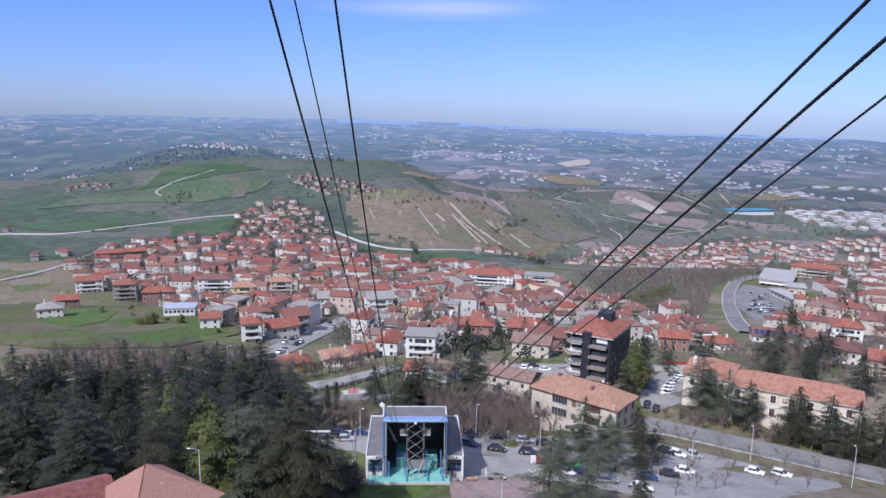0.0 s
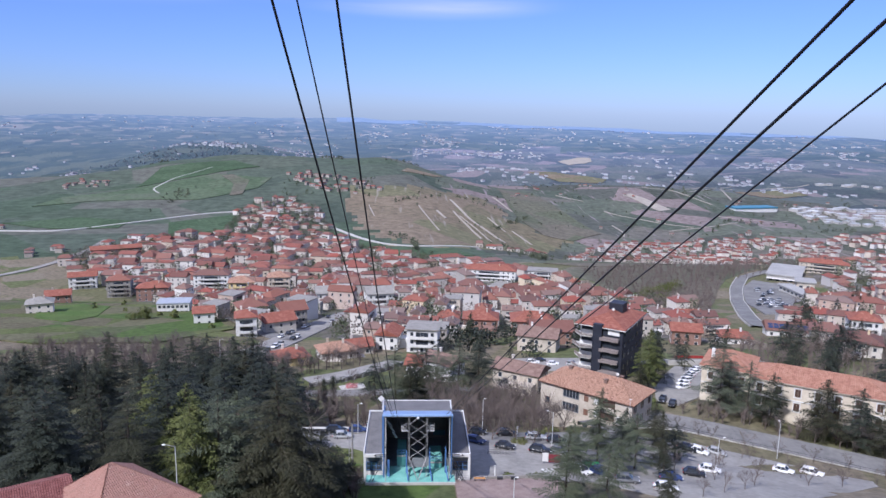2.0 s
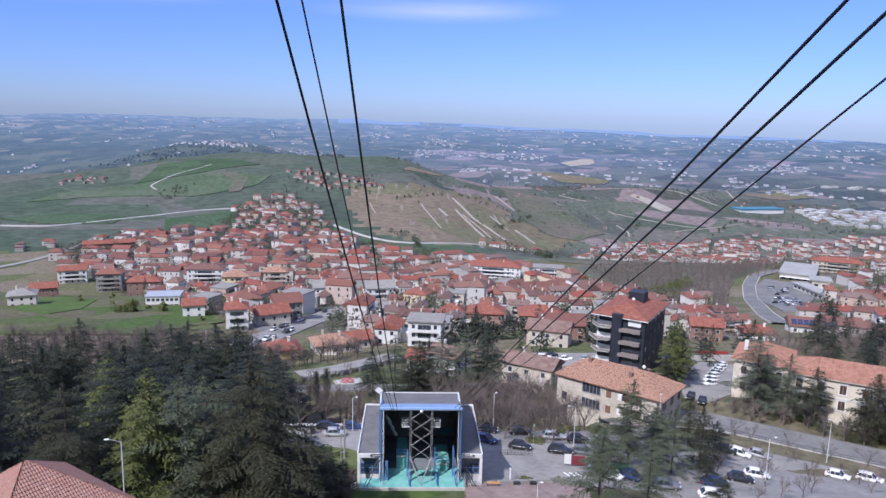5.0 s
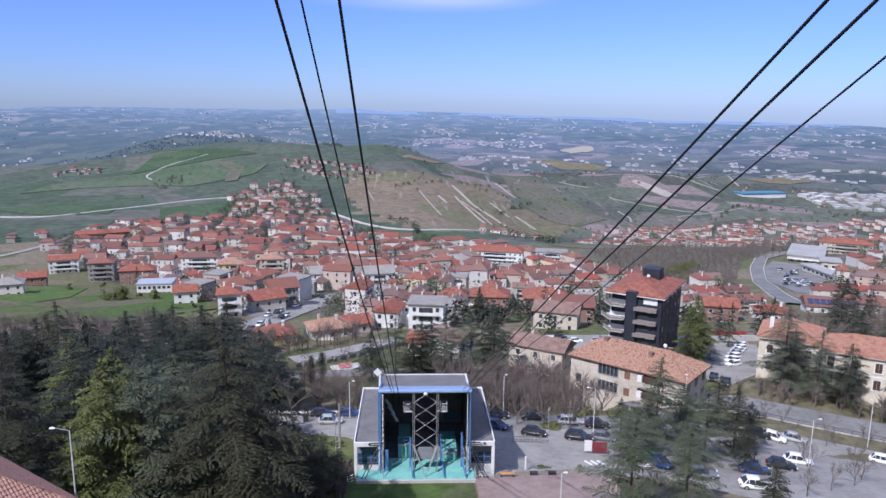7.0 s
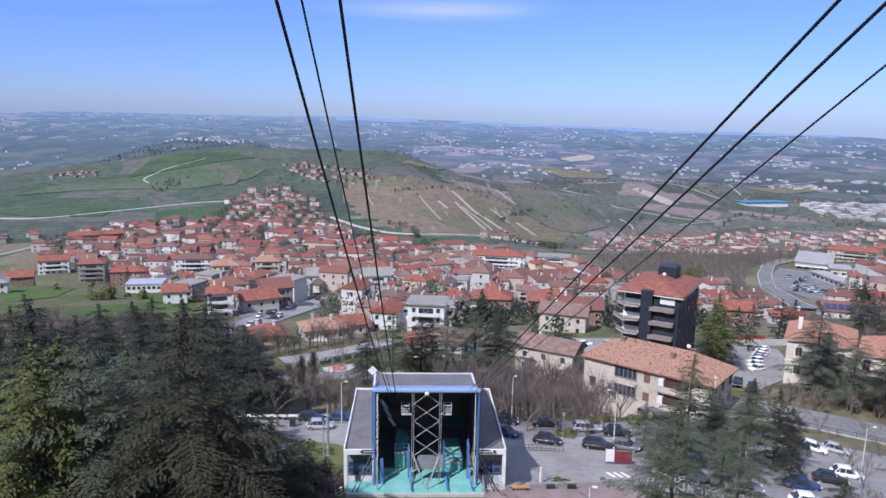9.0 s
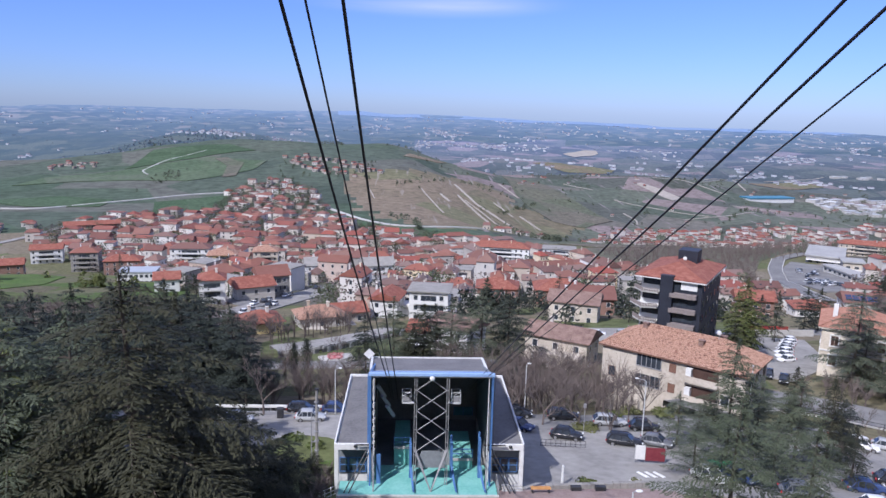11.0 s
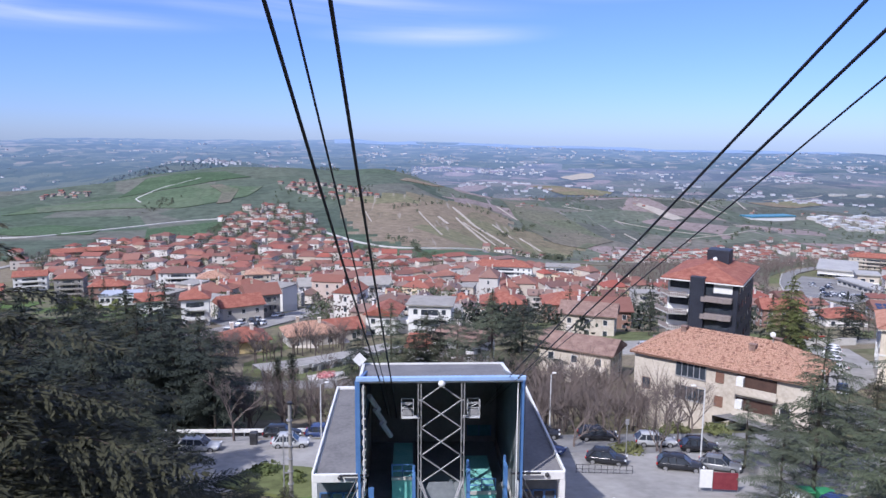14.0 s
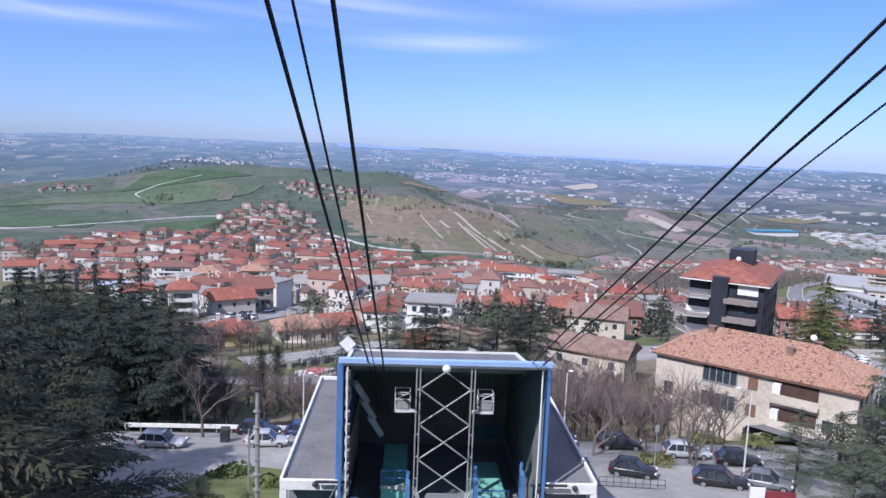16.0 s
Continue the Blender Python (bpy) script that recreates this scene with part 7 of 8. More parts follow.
wood("bare_wood", "leafless brown thicket behind the station", [(6, 38), (14, 34), (30, 37), (35, 62), (28, 72), (4, 66)], 3.3, 0.85, 8.5, seed=8, twigs=40)
wood("bare_wood", "leafless brown thicket behind the car park", [(-44, 40), (-27, 41), (-12, 42), (-10, 62), (-33, 70), (-48, 66)], 3.6, 0.75, 7, seed=9)
wood("bare_wood", "dark brown thicket beside the station deck", [(-12.5, -9), (-9.6, -9), (-9.4, -1), (-9.8, 4), (-12.5, 4)], 1.3, 0.8, 2.6, seed=21, twigs=30)
wood("bare_wood", "low brown thicket on the slope under the villa", [(64, 51.5), (76, 46.5), (98, 39), (122, 29), (124, 36), (102, 45), (82, 51), (68, 57)], 2.7, 0.85, 4.4, seed=12, twigs=30)
wood("bare_wood", "brown hedge thicket below the low houses", [(-56, 92), (-32, 98), (-14, 116), (-10, 126), (-30, 114), (-56, 108)], 2.8, 0.85, 7.0, seed=14, twigs=26)
wood("bare_wood", "leafless brown trees above the villa", [(112, 118), (150, 112), (190, 136), (196, 160), (160, 166), (126, 148)], 5.2, 0.75, 7.5, seed=17, twigs=34)
wood("bare_wood", "leafless trees between the houses", [(100, 92), (132, 60), (175, 80), (190, 120), (150, 140), (110, 110)], 4.8, 0.75, 6.5, seed=7, twigs=30)


def far_trees(name, label, spots, size, mat, seed, leaves=34, leaf=0.22):
    rg = random.Random(seed)
    cv, cf = [], []
    for x, y in spots:
        z = ground(x, y)
        s = size * rg.uniform(0.6, 1.4)
        for _ in range(leaves):
            v = rg.random()
            d = Vector((rg.gauss(0, 0.25) * (1.25 - 0.6 * v), rg.gauss(0, 0.25) * (1.25 - 0.6 * v), 0.05 + 0.95 * v))
            o = Vector((x, y, z)) + d * s
            n = Vector((rg.gauss(0, 1), rg.gauss(0, 1), rg.gauss(0, 1))).normalized()
            a = n.orthogonal().normalized() * s * leaf
            b = n.cross(a)
            k = len(cv)
            cv.extend((o - a, o + b * 0.8, o + a, o - b * 0.8))
            cf.append((k, k + 1, k + 2, k + 3))
    return tagged(new(name, raw(name, cv, cf, M[mat])), label, "trees", kind="stuff")


town_green = [p for p in scatter(TOWN, 7, 0.7) + scatter(SUBURB, 9, 0.7) if all((p[0] - a) ** 2 + (p[1] - b) ** 2 > 44 for a, b in SPOTS + SUB_SPOTS)]
far_trees("garden_trees", "dark evergreen garden trees between the town houses", [p for p in town_green[::3] if not near_street(*p)], 7.0, "needles_grey", 3, 190, 0.052)
far_trees("garden_trees", "leafless garden trees between the town houses", [p for p in town_green[1::3] + town_green[2::3] if not near_street(*p)], 7.0, "twig", 8, 80, 0.05)
far_trees("garden_trees", "dark trees on the slope below the town", [p for p in scatter([(40, 120), (100, 130), (120, 200), (60, 175), (20, 178), (-20, 150)], 9, 0.5) if all(math.hypot(p[0] - a, p[1] - b) > c for a, b, c in TAKEN)], 6.5, "needles_blue", 9, 110, 0.09)
far_trees("wood_crowns", "fine grey-brown crowns of the leafless wood", scatter(BYPASS_WOOD, 5.0, 0.85), 5.6, "twig", 31, 110, 0.022)
valley_green = scatter([(150, 600), (229, 830), (305, 890), (448, 955), (600, 920), (480, 770), (380, 630), (300, 570), (240, 540)], 13, 0.5)
far_trees("garden_trees", "dark trees among the houses of the valley suburb", valley_green[::2], 5.5, "needles_grey", 32, 60, 0.09)
far_trees("garden_trees", "leafless trees among the houses of the valley suburb", valley_green[1::2], 5.5, "twig", 33, 60, 0.07)
far_trees("hedges", "hedges and shrubs below the town", scatter([(-210, 300), (-130, 215), (-80, 185), (-60, 160), (-50, 190), (-90, 245), (-180, 320)], 13, 0.25), 3.5, "leaf", 4)
hill_spots = []
for _ in range(1500):
    x, y = tree_rnd.uniform(-20, 1000), tree_rnd.uniform(560, 1640)
    if abs(x) < 0.62 * (y + 90) and noise.noise((x / 60, y / 60, 9.0)) > 0.18:
        hill_spots.append((x, y))
far_trees("hill_trees", "dark scrub and tree rows on the hills", hill_spots, 3.6, "needles_grey", 5, 26, 0.16)
far_trees("hill_trees", "dark bushes in a hollow of the green hill", [(-335 + tree_rnd.gauss(0, 9), 930 + tree_rnd.gauss(0, 38)) for _ in range(46)], 3.4, "needles_grey", 25, 26, 0.16)
far_trees("hill_trees", "dark trees round the hill village", [(tree_rnd.uniform(-205, -60), tree_rnd.uniform(930, 1080)) for _ in range(50)], 4.0, "needles_grey", 26, 26, 0.16)
rows = []
for _ in range(26000):
    r = 560 * (6.4 ** tree_rnd.random())
    a = radians(tree_rnd.uniform(-36, 36))
    x, y = r * math.sin(a), r * math.cos(a)
    g = 90 + r * 0.06
    edge = abs(noise.noise((x / g, y / (g * 1.6), 21.0)))
    if edge < 0.03 and noise.noise((x / (g * 1.3), y / (g * 1.3), 4.0)) > -0.12 and not inside(x, y, TOWN) and not (x < -60 and y < 1300):
        rows.append((x, y))
far_trees("hedgerows", "dark hedgerows and tree lines between the fields", [p for p in rows if p[1] < 1500], 4.2, "needles_grey", 15, 26, 0.15)
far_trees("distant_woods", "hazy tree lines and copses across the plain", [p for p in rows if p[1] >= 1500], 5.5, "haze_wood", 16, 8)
far_trees("hill_trees", "haze-tinted wood on the ridge", [(tree_rnd.gauss(-560, 150), tree_rnd.gauss(1950, 70)) for _ in range(420)], 4.5, "haze_wood", 6)
for x, y, r, h, mat in ((168, 372, 9, 7, "needles_y"), (180, 380, 8, 6, "needles_y"), (190, 392, 8, 7, "needles_y"), (-16.5, 17.5, 2.2, 1.0, "leaf"), (-13, 15, 1.6, 0.8, "leaf"), (30, 32.6, 2.2, 1.4, "leaf"), (27, 29.2, 2.0, 1.0, "leaf"), (21.5, 24.3, 2.2, 0.8, "leaf"), (34, 30, 2.4, 1.3, "leaf"), (60, 58, 3, 2, "leaf"), (-130, 222, 6, 6, "needles_y"), (160, 330, 8, 7, "needles_y"), (152, 345, 7, 7, "needles_y"), (16.5, 3.0, 1.2, 0.8, "leaf")):
    sh = thing("shrub", "loose olive-green shrub on rough grass", "shrub", on_land(x, y, 0))
    part("foliage", leafy_mesh(int(x * 7 + y), r, h, 900, mat, (0.10, 0.24) if r < 4 else (0.3, 0.6)), None, sh)


# ---------- cars ----------
def car_proto(paint, label, long=4.2, wide=1.75, high=1.45, estate=False, plain=False):
    c = thing("car", label, "car", pose(0, 0, 0), "parked cars")
    b = bmesh.new()
    rows = []
    end_z = 0.92 if estate else 0.88
    for x, w, z0, top in ((-0.50, 0.58, 0.36, 0.54), (-0.488, 0.76, 0.28, 0.62), (-0.44, 0.88, 0.24, 0.70), (-0.34, 0.97, 0.22, 0.77), (-0.21, 1.0, 0.22, 0.83), (-0.05, 1.0, 0.22, 0.86), (0.15, 1.0, 0.22, 0.88), (0.34, 0.99, 0.22, 0.90), (0.44, 0.93, 0.26, end_z), (0.485, 0.82, 0.32, end_z - 0.08), (0.50, 0.66, 0.40, 0.68)):
        h = w * wide / 2
        half = ((h * 0.86, z0), (h * 0.97, z0 + 0.10), (h, 0.5 * (z0 + top)), (h * 0.97, top - 0.10), (h * 0.86, top - 0.02))
        ring = [(h_, z_) for h_, z_ in half] + [(0.0, top + 0.02)] + [(-h_, z_) for h_, z_ in reversed(half)]
        rows.append([b.verts.new((x * long, y, z)) for y, z in ring])
    n = len(rows[0])
    for a, d in zip(rows, rows[1:]):
        for i in range(n):
            j = (i + 1) % n
            b.faces.new((a[i], a[j], d[j], d[i]))
    b.faces.new(rows[0]), b.faces.new(list(reversed(rows[-1])))
    bmesh.ops.recalc_face_normals(b, faces=b.faces[:])
    body = part("body", b, M["car_" + paint], c, "", True)
    tail = 0.47 if estate else 0.40
    cab = [(-0.235, 0.80), (-0.075, high - 0.07), (0.06, high - 0.01), (tail - 0.13, high - 0.05), (tail + 0.02, 0.88)]
    b = bmesh.new()
    low = [b.verts.new((x * long, -wide / 2 + (0.07 if i in (0, 4) else 0.20), z)) for i, (x, z) in enumerate(cab)]
    hi = [b.verts.new((x * long, wide / 2 - (0.07 if i in (0, 4) else 0.20), z)) for i, (x, z) in enumerate(cab)]
    b.faces.new(low), b.faces.new(list(reversed(hi)))
    for i in range(len(cab)):
        j = (i + 1) % len(cab)
        b.faces.new((low[i], hi[i], hi[j], low[j]))
    bmesh.ops.recalc_face_normals(b, faces=b.faces[:])
    part("glasshouse", b, M["pane"], c, "dark car windows")
    b = bmesh.new()
    x0, x1 = -0.085 * long, (tail - 0.10) * long
    vs = [b.verts.new(p) for p in ((x0, -wide / 2 + .17, high - .04), (x1, -wide / 2 + .17, high - .01), (x1, wide / 2 - .17, high - .01), (x0, wide / 2 - .17, high - .04), (x0 + .1, -wide / 2 + .22, high + .03), (x1 - .1, -wide / 2 + .22, high + .03), (x1 - .1, wide / 2 - .22, high + .03), (x0 + .1, wide / 2 - .22, high + .03))]
    for f in ((0, 1, 2, 3), (7, 6, 5, 4), (0, 4, 5, 1), (1, 5, 6, 2), (2, 6, 7, 3), (3, 7, 4, 0)):
        b.faces.new([vs[i] for i in f])
    bmesh.ops.recalc_face_normals(b, faces=b.faces[:])
    part("roof", b, M["car_" + paint], c, "", True)
    for px, dx, q in () if plain else ((-0.225, 0.15, 0.035), (0.08, 0.0, 0.045), (0.25, 0.0, 0.04), (tail - 0.005, -0.115, 0.07)):
        for s in (-1, 1):
            b = bmesh.new()
            bar(b, (px * long, s * (wide / 2 - 0.07), 0.82), ((px + dx) * long, s * (wide / 2 - 0.20), high - 0.04), q, 6)
            part("pillar", b, M["car_" + paint], c)
    for x in (-0.32, 0.31):
        for s in (-1, 1):
            b = bmesh.new()
            bar(b, (x * long, s * (wide / 2 - 0.2), 0.31), (x * long, s * (wide / 2 + 0.01), 0.31), 0.31, 14)
            wheel = part("wheel", b, M["tyre"], c)
            if plain:
                continue
            part("rim", bar(bmesh.new(), (x * long, s * (wide / 2), 0.31), (x * long, s * (wide / 2 + 0.025), 0.31), 0.2, 10), M["rim"], wheel)
    for s in () if plain else (-1, 1):
        part("headlight", box(bmesh.new(), -0.502 * long, -0.46 * long, s * wide * 0.36 - 0.17, s * wide * 0.36 + 0.17, 0.58, 0.70, 0.02), M["lamp_clear"], c)
        part("tail_light", box(bmesh.new(), 0.47 * long, 0.503 * long, s * wide * 0.40 - 0.12, s * wide * 0.40 + 0.12, 0.62, 0.80, 0.02), M["lamp_red"], c)
        part("mirror", box(bmesh.new(), -0.14 * long, -0.10 * long, s * (wide / 2 + 0.08) - 0.09, s * (wide / 2 + 0.08) + 0.09, 0.86, 0.98, 0.02), M["car_" + paint], c)
    return c


PROTO = {}


def car(paint, x, y, turn, estate=False, lift=0.12, label="", plain=False):
    words = {"black": "black hatchback parked on asphalt", "silver": "silver-grey hatchback parked on asphalt", "white": "white car parked on asphalt", "blue": "dark blue car parked on asphalt", "grey": "dark grey car parked on asphalt"}
    text = label or (words[paint] if not estate else words[paint].replace("hatchback", "estate").replace(" car ", " estate car "))
    e = 0.8
    z = ground(x, y) + lift
    slope = (ground(x + e * math.cos(radians(turn)), y + e * math.sin(radians(turn))) - ground(x - e * math.cos(radians(turn)), y - e * math.sin(radians(turn)))) / (2 * e)
    m = pose(x, y, z, 0, -math.degrees(math.atan(slope)), turn)
    if (paint, estate, plain) not in PROTO:
        PROTO[(paint, estate, plain)] = car_proto(paint, text, estate=estate, plain=plain, long=4.5 if estate else 4.1)
        PROTO[(paint, estate, plain)].matrix_basis = m
        return PROTO[(paint, estate, plain)]
    return tagged(copy_thing(PROTO[(paint, estate, plain)], m), text)


PARKED_AA = (
    ("black", 17.9, 19.9, 158, False), ("silver", 25.2, 26.4, 172, True), ("black", 19.4, 29.0, 175, True), ("blue", 12.4, 24.0, 140, True), ("black", 13.2, 30.2, 170, False),
    ("black", 24.6, 17.4, 160, True), ("grey", 28.4, 17.0, 150, False), ("black", 29.2, 24.0, 168, False), ("silver", -15.4, 27.6, 184, False), ("grey", -9.6, 41.5, 180, False),
    ("silver", -25.0, 26.6, 176, True), ("black", -17.3, 33.4, 182, True), ("blue", -12.6, 33.6, 178, False), ("white", 59.4, 24.2, 148, False), ("white", 55.6, 9.8, 160, False),
    ("white", 41.4, -5.6, 170, False), ("black", 51, 6.0, 160, False), ("blue", 45.2, 2.2, 168, False), ("silver", 63.8, 25.4, 150, False), ("white", 74.4, 17.6, 140, False),
    ("white", 81.0, 18.6, 140, True), ("grey", 36, -2, 165, False), ("white", 30, 5.0, 120, False),
    ("blue", 33, 4.5, 120, False),
)
PARKED_AB = (
    ("black", 57.2, 24.9, 150, False), ("white", 74.8, 73.4, 20, False), ("white", 76.6, 77.8, 20, False), ("white", 78.8, 82.0, 22, True), ("silver", 81.0, 85.8, 24, False),
    ("white", 83.2, 89.2, 24, False), ("white", 85.4, 92.6, 24, True), ("white", 87.6, 96.4, 24, False), ("black", 66, 57.5, 60, False), ("black", 64.5, 60.5, 60, False),
    ("white", 34, 113, 165, False),
    ("white", 58, 106, 160, False), ("black", 43, 118, 165, False), ("white", 46, 112, 165, False), ("silver", 52, 110, 165, False), ("white", 40, 116, 170, True),
)
for paint, x, y, turn, est in (PARKED_AA + PARKED_AB):
    car(paint, x, y, turn, est)
# cars in the town and at the market
for k in range(62):
    u = tree_rnd.random()
    if k < 22:
        (x0, y0), (x1, y1) = tree_rnd.choice(list(zip(STREETS, STREETS[1:])))
        x, y = x0 + (x1 - x0) * u + tree_rnd.choice((-3.2, 3.2)), y0 + (y1 - y0) * u
        turn = math.degrees(math.atan2(y1 - y0, x1 - x0))
    else:
        x, y = 214 + 46 * u + tree_rnd.uniform(-7, 7), 290 + 108 * u + tree_rnd.uniform(-7, 7)
        turn = tree_rnd.choice((30, 120))
    car(tree_rnd.choice(("white", "silver", "silver", "white", "grey", "black")), x, y, turn, False, 0.65, plain=True)

# ---------- street furniture ----------
def street_lamp(x, y, high, arm=(0.8, 0.0), label="slim grey street lamp with a single arm"):
    z = ground(x, y)
    t = thing("street_lamp", label, "street lamp", pose(x, y, z), "street lamps")
    part("pole", bar(bmesh.new(), (0, 0, -0.5), (0, 0, high), 0.09, 8, 0.055), M["cage_paint"], t)
    part("arm", bar(bmesh.new(), (0, 0, high), (arm[0], arm[1], high + 0.25), 0.04, 6), M["steel"], t)
    b = bmesh.new()
    bmesh.ops.create_uvsphere(b, u_segments=10, v_segments=6, radius=0.21, matrix=Matrix.Translation((arm[0] * 1.2, arm[1] * 1.2, high + 0.25)) @ Matrix.Diagonal((1.3, 0.9, 0.4, 1)))
    part("lamp_head", b, M["white"], t)
    return t


for x, y, h, arm in ((27.0, 18.4, 8.2, (-0.9, 0.2)), (-31.3, -27.4, 9.2, (-1.2, 0)), (55.6, 7.0, 7.5, (0.8, 0)), (78, 27, 8.0, (0.2, 0.9)), (94.5, 14.5, 9, (0.2, 0.9)), (14.0, -18.0, 5.6, (0.3, -0.2)), (-12.4, 31.0, 6.5, (0.6, 0.0)), (14.6, 33.0, 7.5, (0.3, 0)), (46, 29.8, 8, (0.3, 0.8)), (-64, 116, 8, (0.8, 0))):
    street_lamp(x, y, h, arm)
t = thing("street_sign", "small white round sign on a grey pole", "sign", on_land(20.6, 22.2, 0))
part("pole", bar(bmesh.new(), (0, 0, -0.3), (0, 0, 4.2), 0.05, 6), M["steel"], t)
part("plate", box(bmesh.new(), -0.2, 0.2, -0.04, 0.0, 3.6, 4.2, 0.02), M["steel"], t)
t = thing("notice_board", "white and dark red notice board on posts", "board", on_land(24.8, 10.5, -8))
part("white_panel", box(bmesh.new(), -1.1, 0.0, -0.05, 0.05, 0.5, 2.2, 0.02), M["white"], t)
part("red_panel", box(bmesh.new(), 0.05, 2.2, -0.05, 0.05, 0.4, 2.0, 0.02), M["red_panel"], t)
for x in (-1.15, 0.02, 2.25):
    part("post", bar(bmesh.new(), (x, 0.05, -0.4), (x, 0.05, 2.3), 0.04, 6), M["steel"], t)
# low rail fence on the car park
t = thing("rail_fence", "low thin metal rail fence on the car park", "fence", on_land(16.6, 16.4, -6))
for i in range(10):
    part("post", bar(bmesh.new(), (-2.6 + 0.6 * i, 0, -0.3), (-2.6 + 0.6 * i, 0, 0.95), 0.025, 5), M["dark_steel"], t)
for z in (0.15, 0.5, 0.95):
    part("rail", bar(bmesh.new(), (-2.6, 0, z), (2.8, 0, z), 0.025, 5), M["dark_steel"], t)
# bench, gate post, planters and barrier at the edge of the forecourt
t = thing("bench", "orange wooden bench on the forecourt", "bench", pose(10.6, -1.8, ground(10.6, -1.8) + 0.45))
for dy in (-0.2, 0.0, 0.2):
    part("slat", box(bmesh.new(), -0.95, 0.95, dy - 0.08, dy + 0.08, 0.42, 0.48), M["wood"], t)
for x in (-0.8, 0.8):
    part("leg", box(bmesh.new(), x - 0.05, x + 0.05, -0.2, 0.2, 0, 0.42), M["dark_steel"], t)
t = thing("bollard", "tall white rounded bollard", "bollard", pose(13.9, 3.6, ground(13.9, 3.6)))
b_ = bar(bmesh.new(), (0, 0, -0.3), (0, 0, 2.1), 0.14, 10)
bmesh.ops.create_uvsphere(b_, u_segments=10, v_segments=6, radius=0.14, matrix=Matrix.Translation((0, 0, 2.1)))
part("shaft", b_, M["white"], t)
for x, y in ((21.5, 2.9),):
    t = thing("planter", "round pale concrete planter with low plants", "planter", pose(x, y, ground(x, y) + 0.1))
    b_ = bmesh.new()
    bmesh.ops.create_cone(b_, cap_ends=True, segments=16, radius1=0.6, radius2=0.85, depth=0.55, matrix=Matrix.Translation((0, 0, 0.27)))
    part("bowl", b_, M["concrete"], t)
    part("foliage", leafy_mesh(int(x * 3), 0.6, 0.5, 160, "leaf", (0.06, 0.14)), None, t, m=pose(0, 0, 0.45))
t = thing("boundary_wall", "low grey stone wall along the forecourt edge", "wall", pose(0, 0, 0))
for i in range(14):
    x = 11.4 + i * 0.75
    z = ground(x + 0.35, -0.2)
    part("stone", box(bmesh.new(), x, x + 0.72, -0.4 + 0.05 * i, 0.05 + 0.05 * i, z - 0.5, z + 0.95 - 0.02 * (i % 3), 0.03), M["roof_grey"], t)
for x in (14.2, 16.6):
    t = thing("litter_bin", "dark square litter bin by the wall", "bin", pose(x, -1.0, ground(x, -1.0) + 0.45))
    part("body", box(bmesh.new(), -0.5, 0.5, -0.25, 0.25, 0, 0.5, 0.04), M["dark_steel"] if x > 14 else M["white"], t)
# tall grey pole with pale bands beside the side wing
t = thing("utility_pole", "tall weathered grey pole with pale metal bands", "pole", pose(-11.5, 5.0, ground(-11.5, 5.0)))
part("shaft", bar(bmesh.new(), (0, 0, -0.5), (0.05, 0, 9.9), 0.17, 12, 0.13), M["roof_grey"], t, "weathered grey shaft")
for i in range(8):
    part("band", bar(bmesh.new(), (0, 0, 1.2 + i * 1.05), (0, 0, 1.28 + i * 1.05), 0.235, 12), M["steel"], t)
part("conduit", bar(bmesh.new(), (-0.55, 0, -0.4), (-0.5, 0, 7.4), 0.06, 8), M["steel"], t)
for z in (2.0, 4.2, 6.4):
    part("bracket", box(bmesh.new(), -0.56, 0.0, -0.04, 0.04, z, z + 0.08), M["steel"], t)
part("cap", bar(bmesh.new(), (0.05, 0, 9.9), (0.05, 0, 10.05), 0.2, 12), M["dark_steel"], t)
# flower bed and terrace on the lower road
t = thing("flower_bed", "pale stone bed with red and pink flowers", "flower bed", on_land(-18.0, 85.0, 20))
part("kerb", box(bmesh.new(), -3.6, 3.6, -2.0, 2.0, -0.6, 0.35, 0.05), M["kerb"], t)
M["petals"] = material("red and pink petals", [(0.45, 0.05, 0.06), (0.55, 0.20, 0.22), (0.60, 0.45, 0.42)], 0.8, 0.8, 0.0)
part("foliage", leafy_mesh(91, 2.4, 0.7, 900, "petals", (0.10, 0.2)), None, t, "red and pink flowers", m=pose(-0.4, 0, 0.3))
# railing between the car park and the falling road
line = [(x - 2.0, y - 5.4) for x, y in VILLA_ROAD[1:-1]]
t = thing("road_railing", "long low dark railing between road and car park", "railing", pose(0, 0, 0))
for (x0, y0), (x1, y1) in zip(line, line[1:]):
    n = max(2, int(math.hypot(x1 - x0, y1 - y0) / 2.6))
    for i in range(n):
        a, c = Vector((x0 + (x1 - x0) * i / n, y0 + (y1 - y0) * i / n, 0)), Vector((x0 + (x1 - x0) * (i + 1) / n, y0 + (y1 - y0) * (i + 1) / n, 0))
        a.z, c.z = ground(a.x, a.y), ground(c.x, c.y)
        part("post", bar(bmesh.new(), a - Vector((0, 0, 0.3)), a + Vector((0, 0, 1.15)), 0.05, 5), M["dark_steel"], t)
        for h in (0.55, 1.1):
            part("rail", bar(bmesh.new(), a + Vector((0, 0, h)), c + Vector((0, 0, h)), 0.04, 4), M["dark_steel"], t)
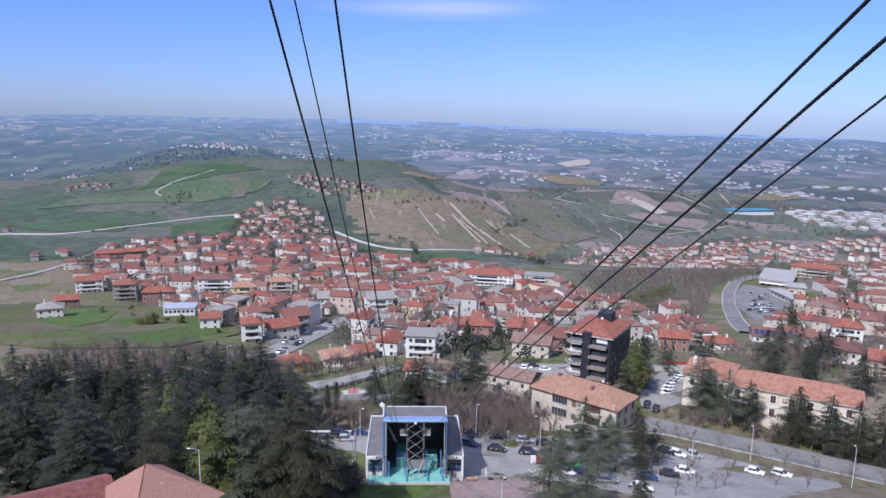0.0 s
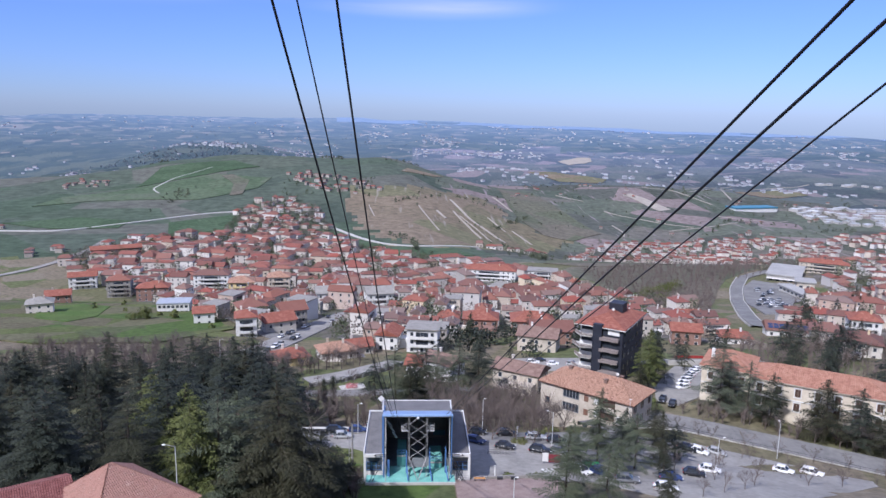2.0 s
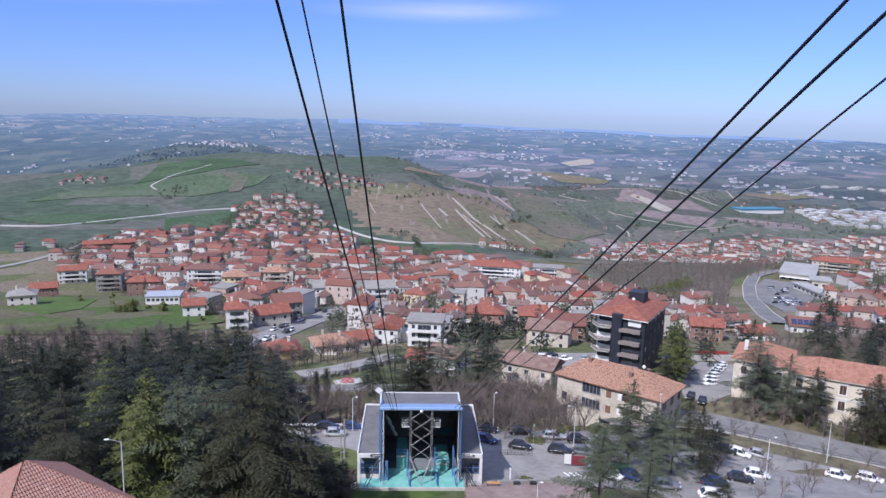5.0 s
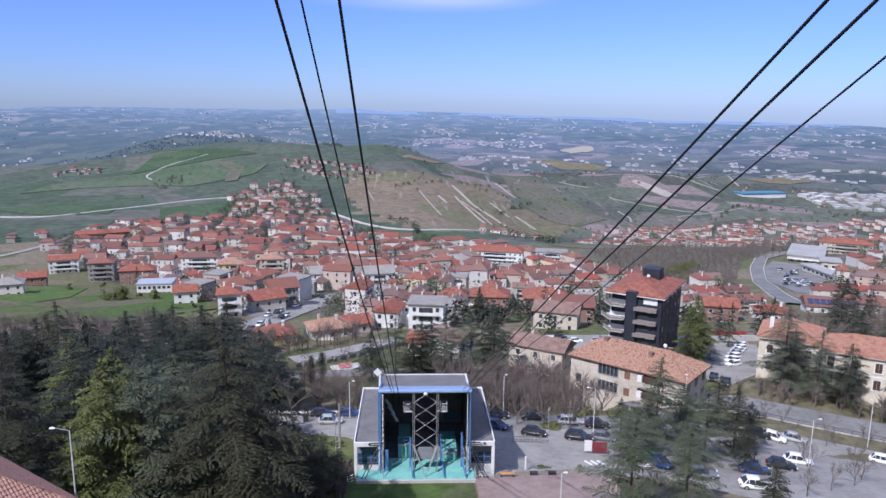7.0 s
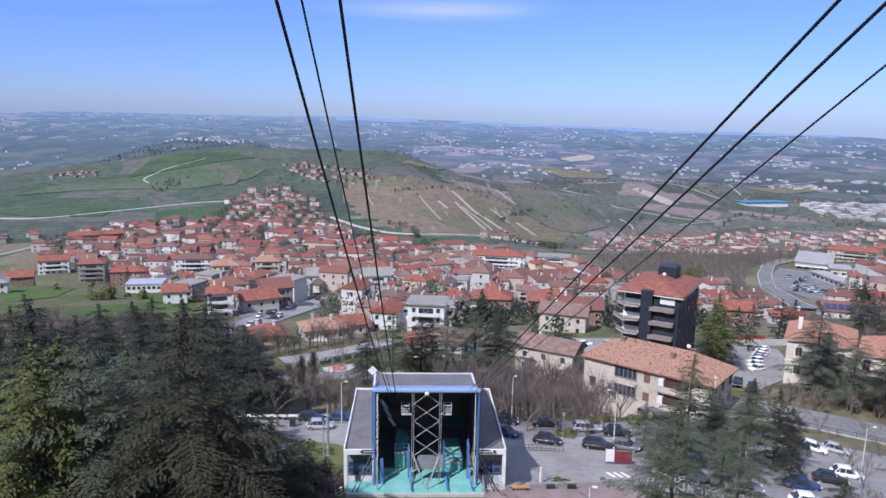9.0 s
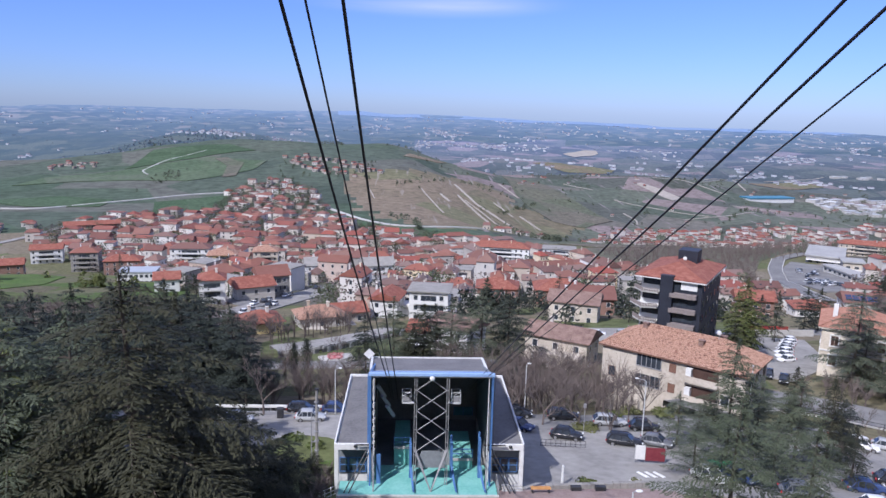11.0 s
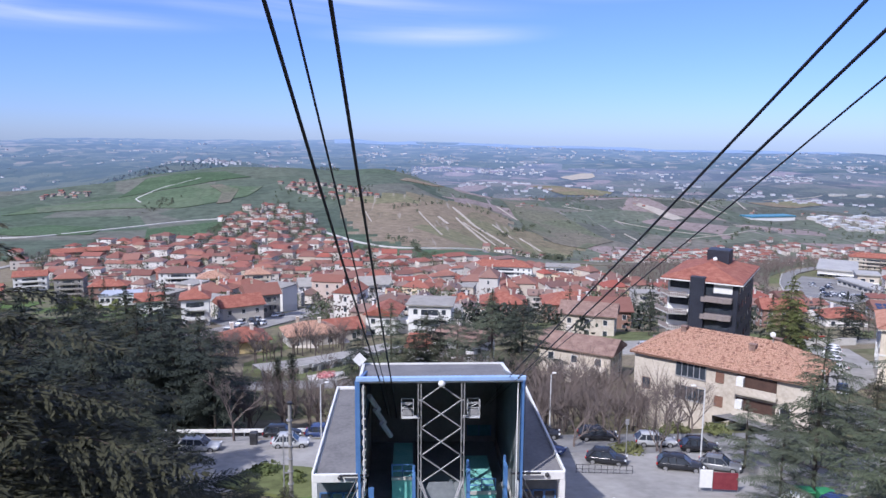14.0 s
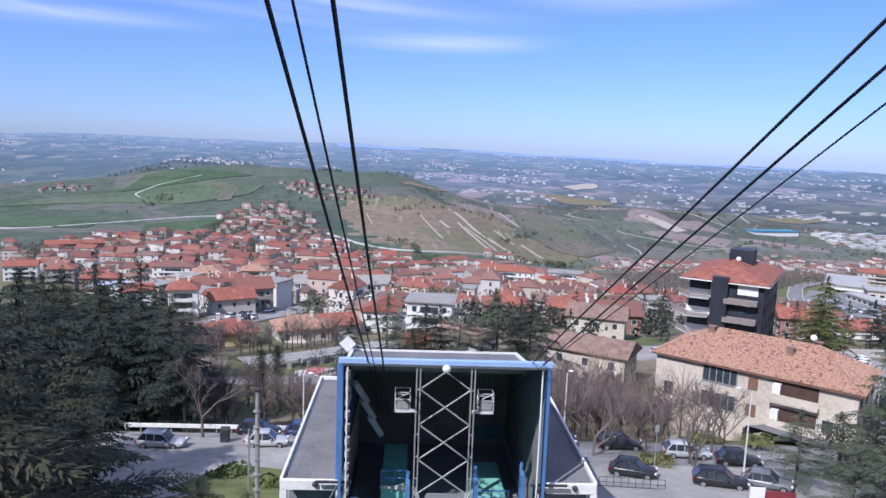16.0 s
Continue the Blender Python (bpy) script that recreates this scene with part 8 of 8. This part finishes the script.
# crossing stripes on the car park
for i in range(3):
    ribbon("lane_marking", "white crossing stripe on the asphalt", [(23.0 + i * 0.9, 7.4), (23.6 + i * 0.9, 5.6)], 0.35, M["line"], 0.16, 2.0, category="road line")
M["green_bin"] = material("green plastic", [(0.02, 0.16, 0.06), (0.04, 0.24, 0.10)], 0.45, 0.8, 0.0)
for x, y in ((31.0, 6.6), (32.6, 6.2)):
    t = thing("recycling_container", "bright green plastic recycling container under the trees", "container", on_land(x, y, -10, 0.12))
    part("body", box(bmesh.new(), -0.65, 0.65, -0.55, 0.55, 0.1, 1.35, 0.08), M["green_bin"], t)
    part("lid", box(bmesh.new(), -0.7, 0.7, -0.6, 0.6, 1.35, 1.55, 0.06), M["green_bin"], t)
    for s_ in (-0.5, 0.5):
        part("foot", box(bmesh.new(), s_ - 0.1, s_ + 0.1, -0.4, 0.4, 0, 0.1), M["dark_steel"], t)
# red site fence beyond the car park
fence = [(90, 120.5), (95, 120), (100, 119.5)]
t = thing("site_fence", "low red hoarding fence beyond the car park", "fence", pose(0, 0, 0))
M["red_paint"] = material("red paint", [(0.24, 0.03, 0.028), (0.32, 0.05, 0.045)], 0.6, 1.5, 0.1)
for (x0, y0), (x1, y1) in zip(fence, fence[1:]):
    for k in range(3):
        u, v = k / 3, (k + 0.96) / 3
        a, c = Vector((x0 + (x1 - x0) * u, y0 + (y1 - y0) * u, 0)), Vector((x0 + (x1 - x0) * v, y0 + (y1 - y0) * v, 0))
        z = ground(a.x, a.y)
        b_ = box(bmesh.new(), 0, (c - a).length, -0.04, 0.04, -0.3, 1.0, 0.01)
        part("panel", b_, M["red_paint"], t, m=Matrix.Translation((a.x, a.y, z)) @ Matrix.Rotation(math.atan2(c.y - a.y, c.x - a.x), 4, "Z"))
# pale wall that closes the car park behind the house
t = thing("boundary_wall", "pale concrete wall at the end of the car park", "wall", pose(0, 0, 0))
for i in range(7):
    x, y = 82.5 + i * 2.5, 106.0 + 0.2 * i
    part("panel", box(bmesh.new(), x, x + 2.46, y, y + 0.25, ground(x, y) - 0.6, ground(x, y) + 1.7, 0.02), M["concrete"], t)
slab("road", "pale street beyond the car park wall", [(72, 108), (100, 108.5), (118, 112), (118, 118), (98, 117), (72, 116)], M["lot"], 0.3, "road")
# retaining wall with arches on the lower road
wall_line = [(-32, 88), (-24, 93), (-15, 103), (-6, 114)]
ribbon("road", "pale lower road on a retaining wall", wall_line, 4.5, M["lot"], 1.4, 3.0)
for (x0, y0), (x1, y1) in zip(wall_line, wall_line[1:]):
    n = int(math.hypot(x1 - x0, y1 - y0) / 3)
    for i in range(n):
        u = (i + 0.5) / n
        x, y = x0 + (x1 - x0) * u, y0 + (y1 - y0) * u
        t = thing("retaining_wall", "pale stone retaining wall bay with parapet", "wall", pose(x, y, ground(x, y), 0, 0, math.degrees(math.atan2(y1 - y0, x1 - x0))), "retaining wall bays")
        part("pier", box(bmesh.new(), -0.4, 0.4, -3.4, -2.6, -4, 1.3), M["concrete"], t)
        part("panel", box(bmesh.new(), -1.6, 1.6, -3.0, -2.8, -4, 1.3), M["roof_grey"], t)
        part("parapet", box(bmesh.new(), -1.62, 1.62, -3.3, -3.0, 1.3, 1.9), M["concrete"], t)
slab("road", "lower grey road behind the station", [(-46, 74), (-20, 76), (20, 80), (20, 85), (-20, 82), (-46, 80)], M["road"], 0.3, "road")
t = thing("guard_rail", "pale metal guard rail beside the car park", "fence", pose(0, 0, 0))
for i in range(16):
    x = -32 + i * 1.6
    part("rail", box(bmesh.new(), x, x + 1.58, 35.6, 35.75, ground(x, 35.6) + 0.6, ground(x, 35.6) + 1.05, 0.02), M["white"], t)
    part("post", box(bmesh.new(), x, x + 0.1, 35.75, 35.9, ground(x, 35.7) - 0.4, ground(x, 35.7) + 0.95), M["steel"], t)
t = thing("waste_container", "dark tall waste container", "container", on_land(-19.6, 28.6, 0, 0.1))
part("body", box(bmesh.new(), -0.4, 0.4, -0.35, 0.35, 0, 1.3, 0.04), M["dark_steel"], t)
part("lid", box(bmesh.new(), -0.43, 0.43, -0.38, 0.38, 1.3, 1.42, 0.03), M["dark_steel"], t)
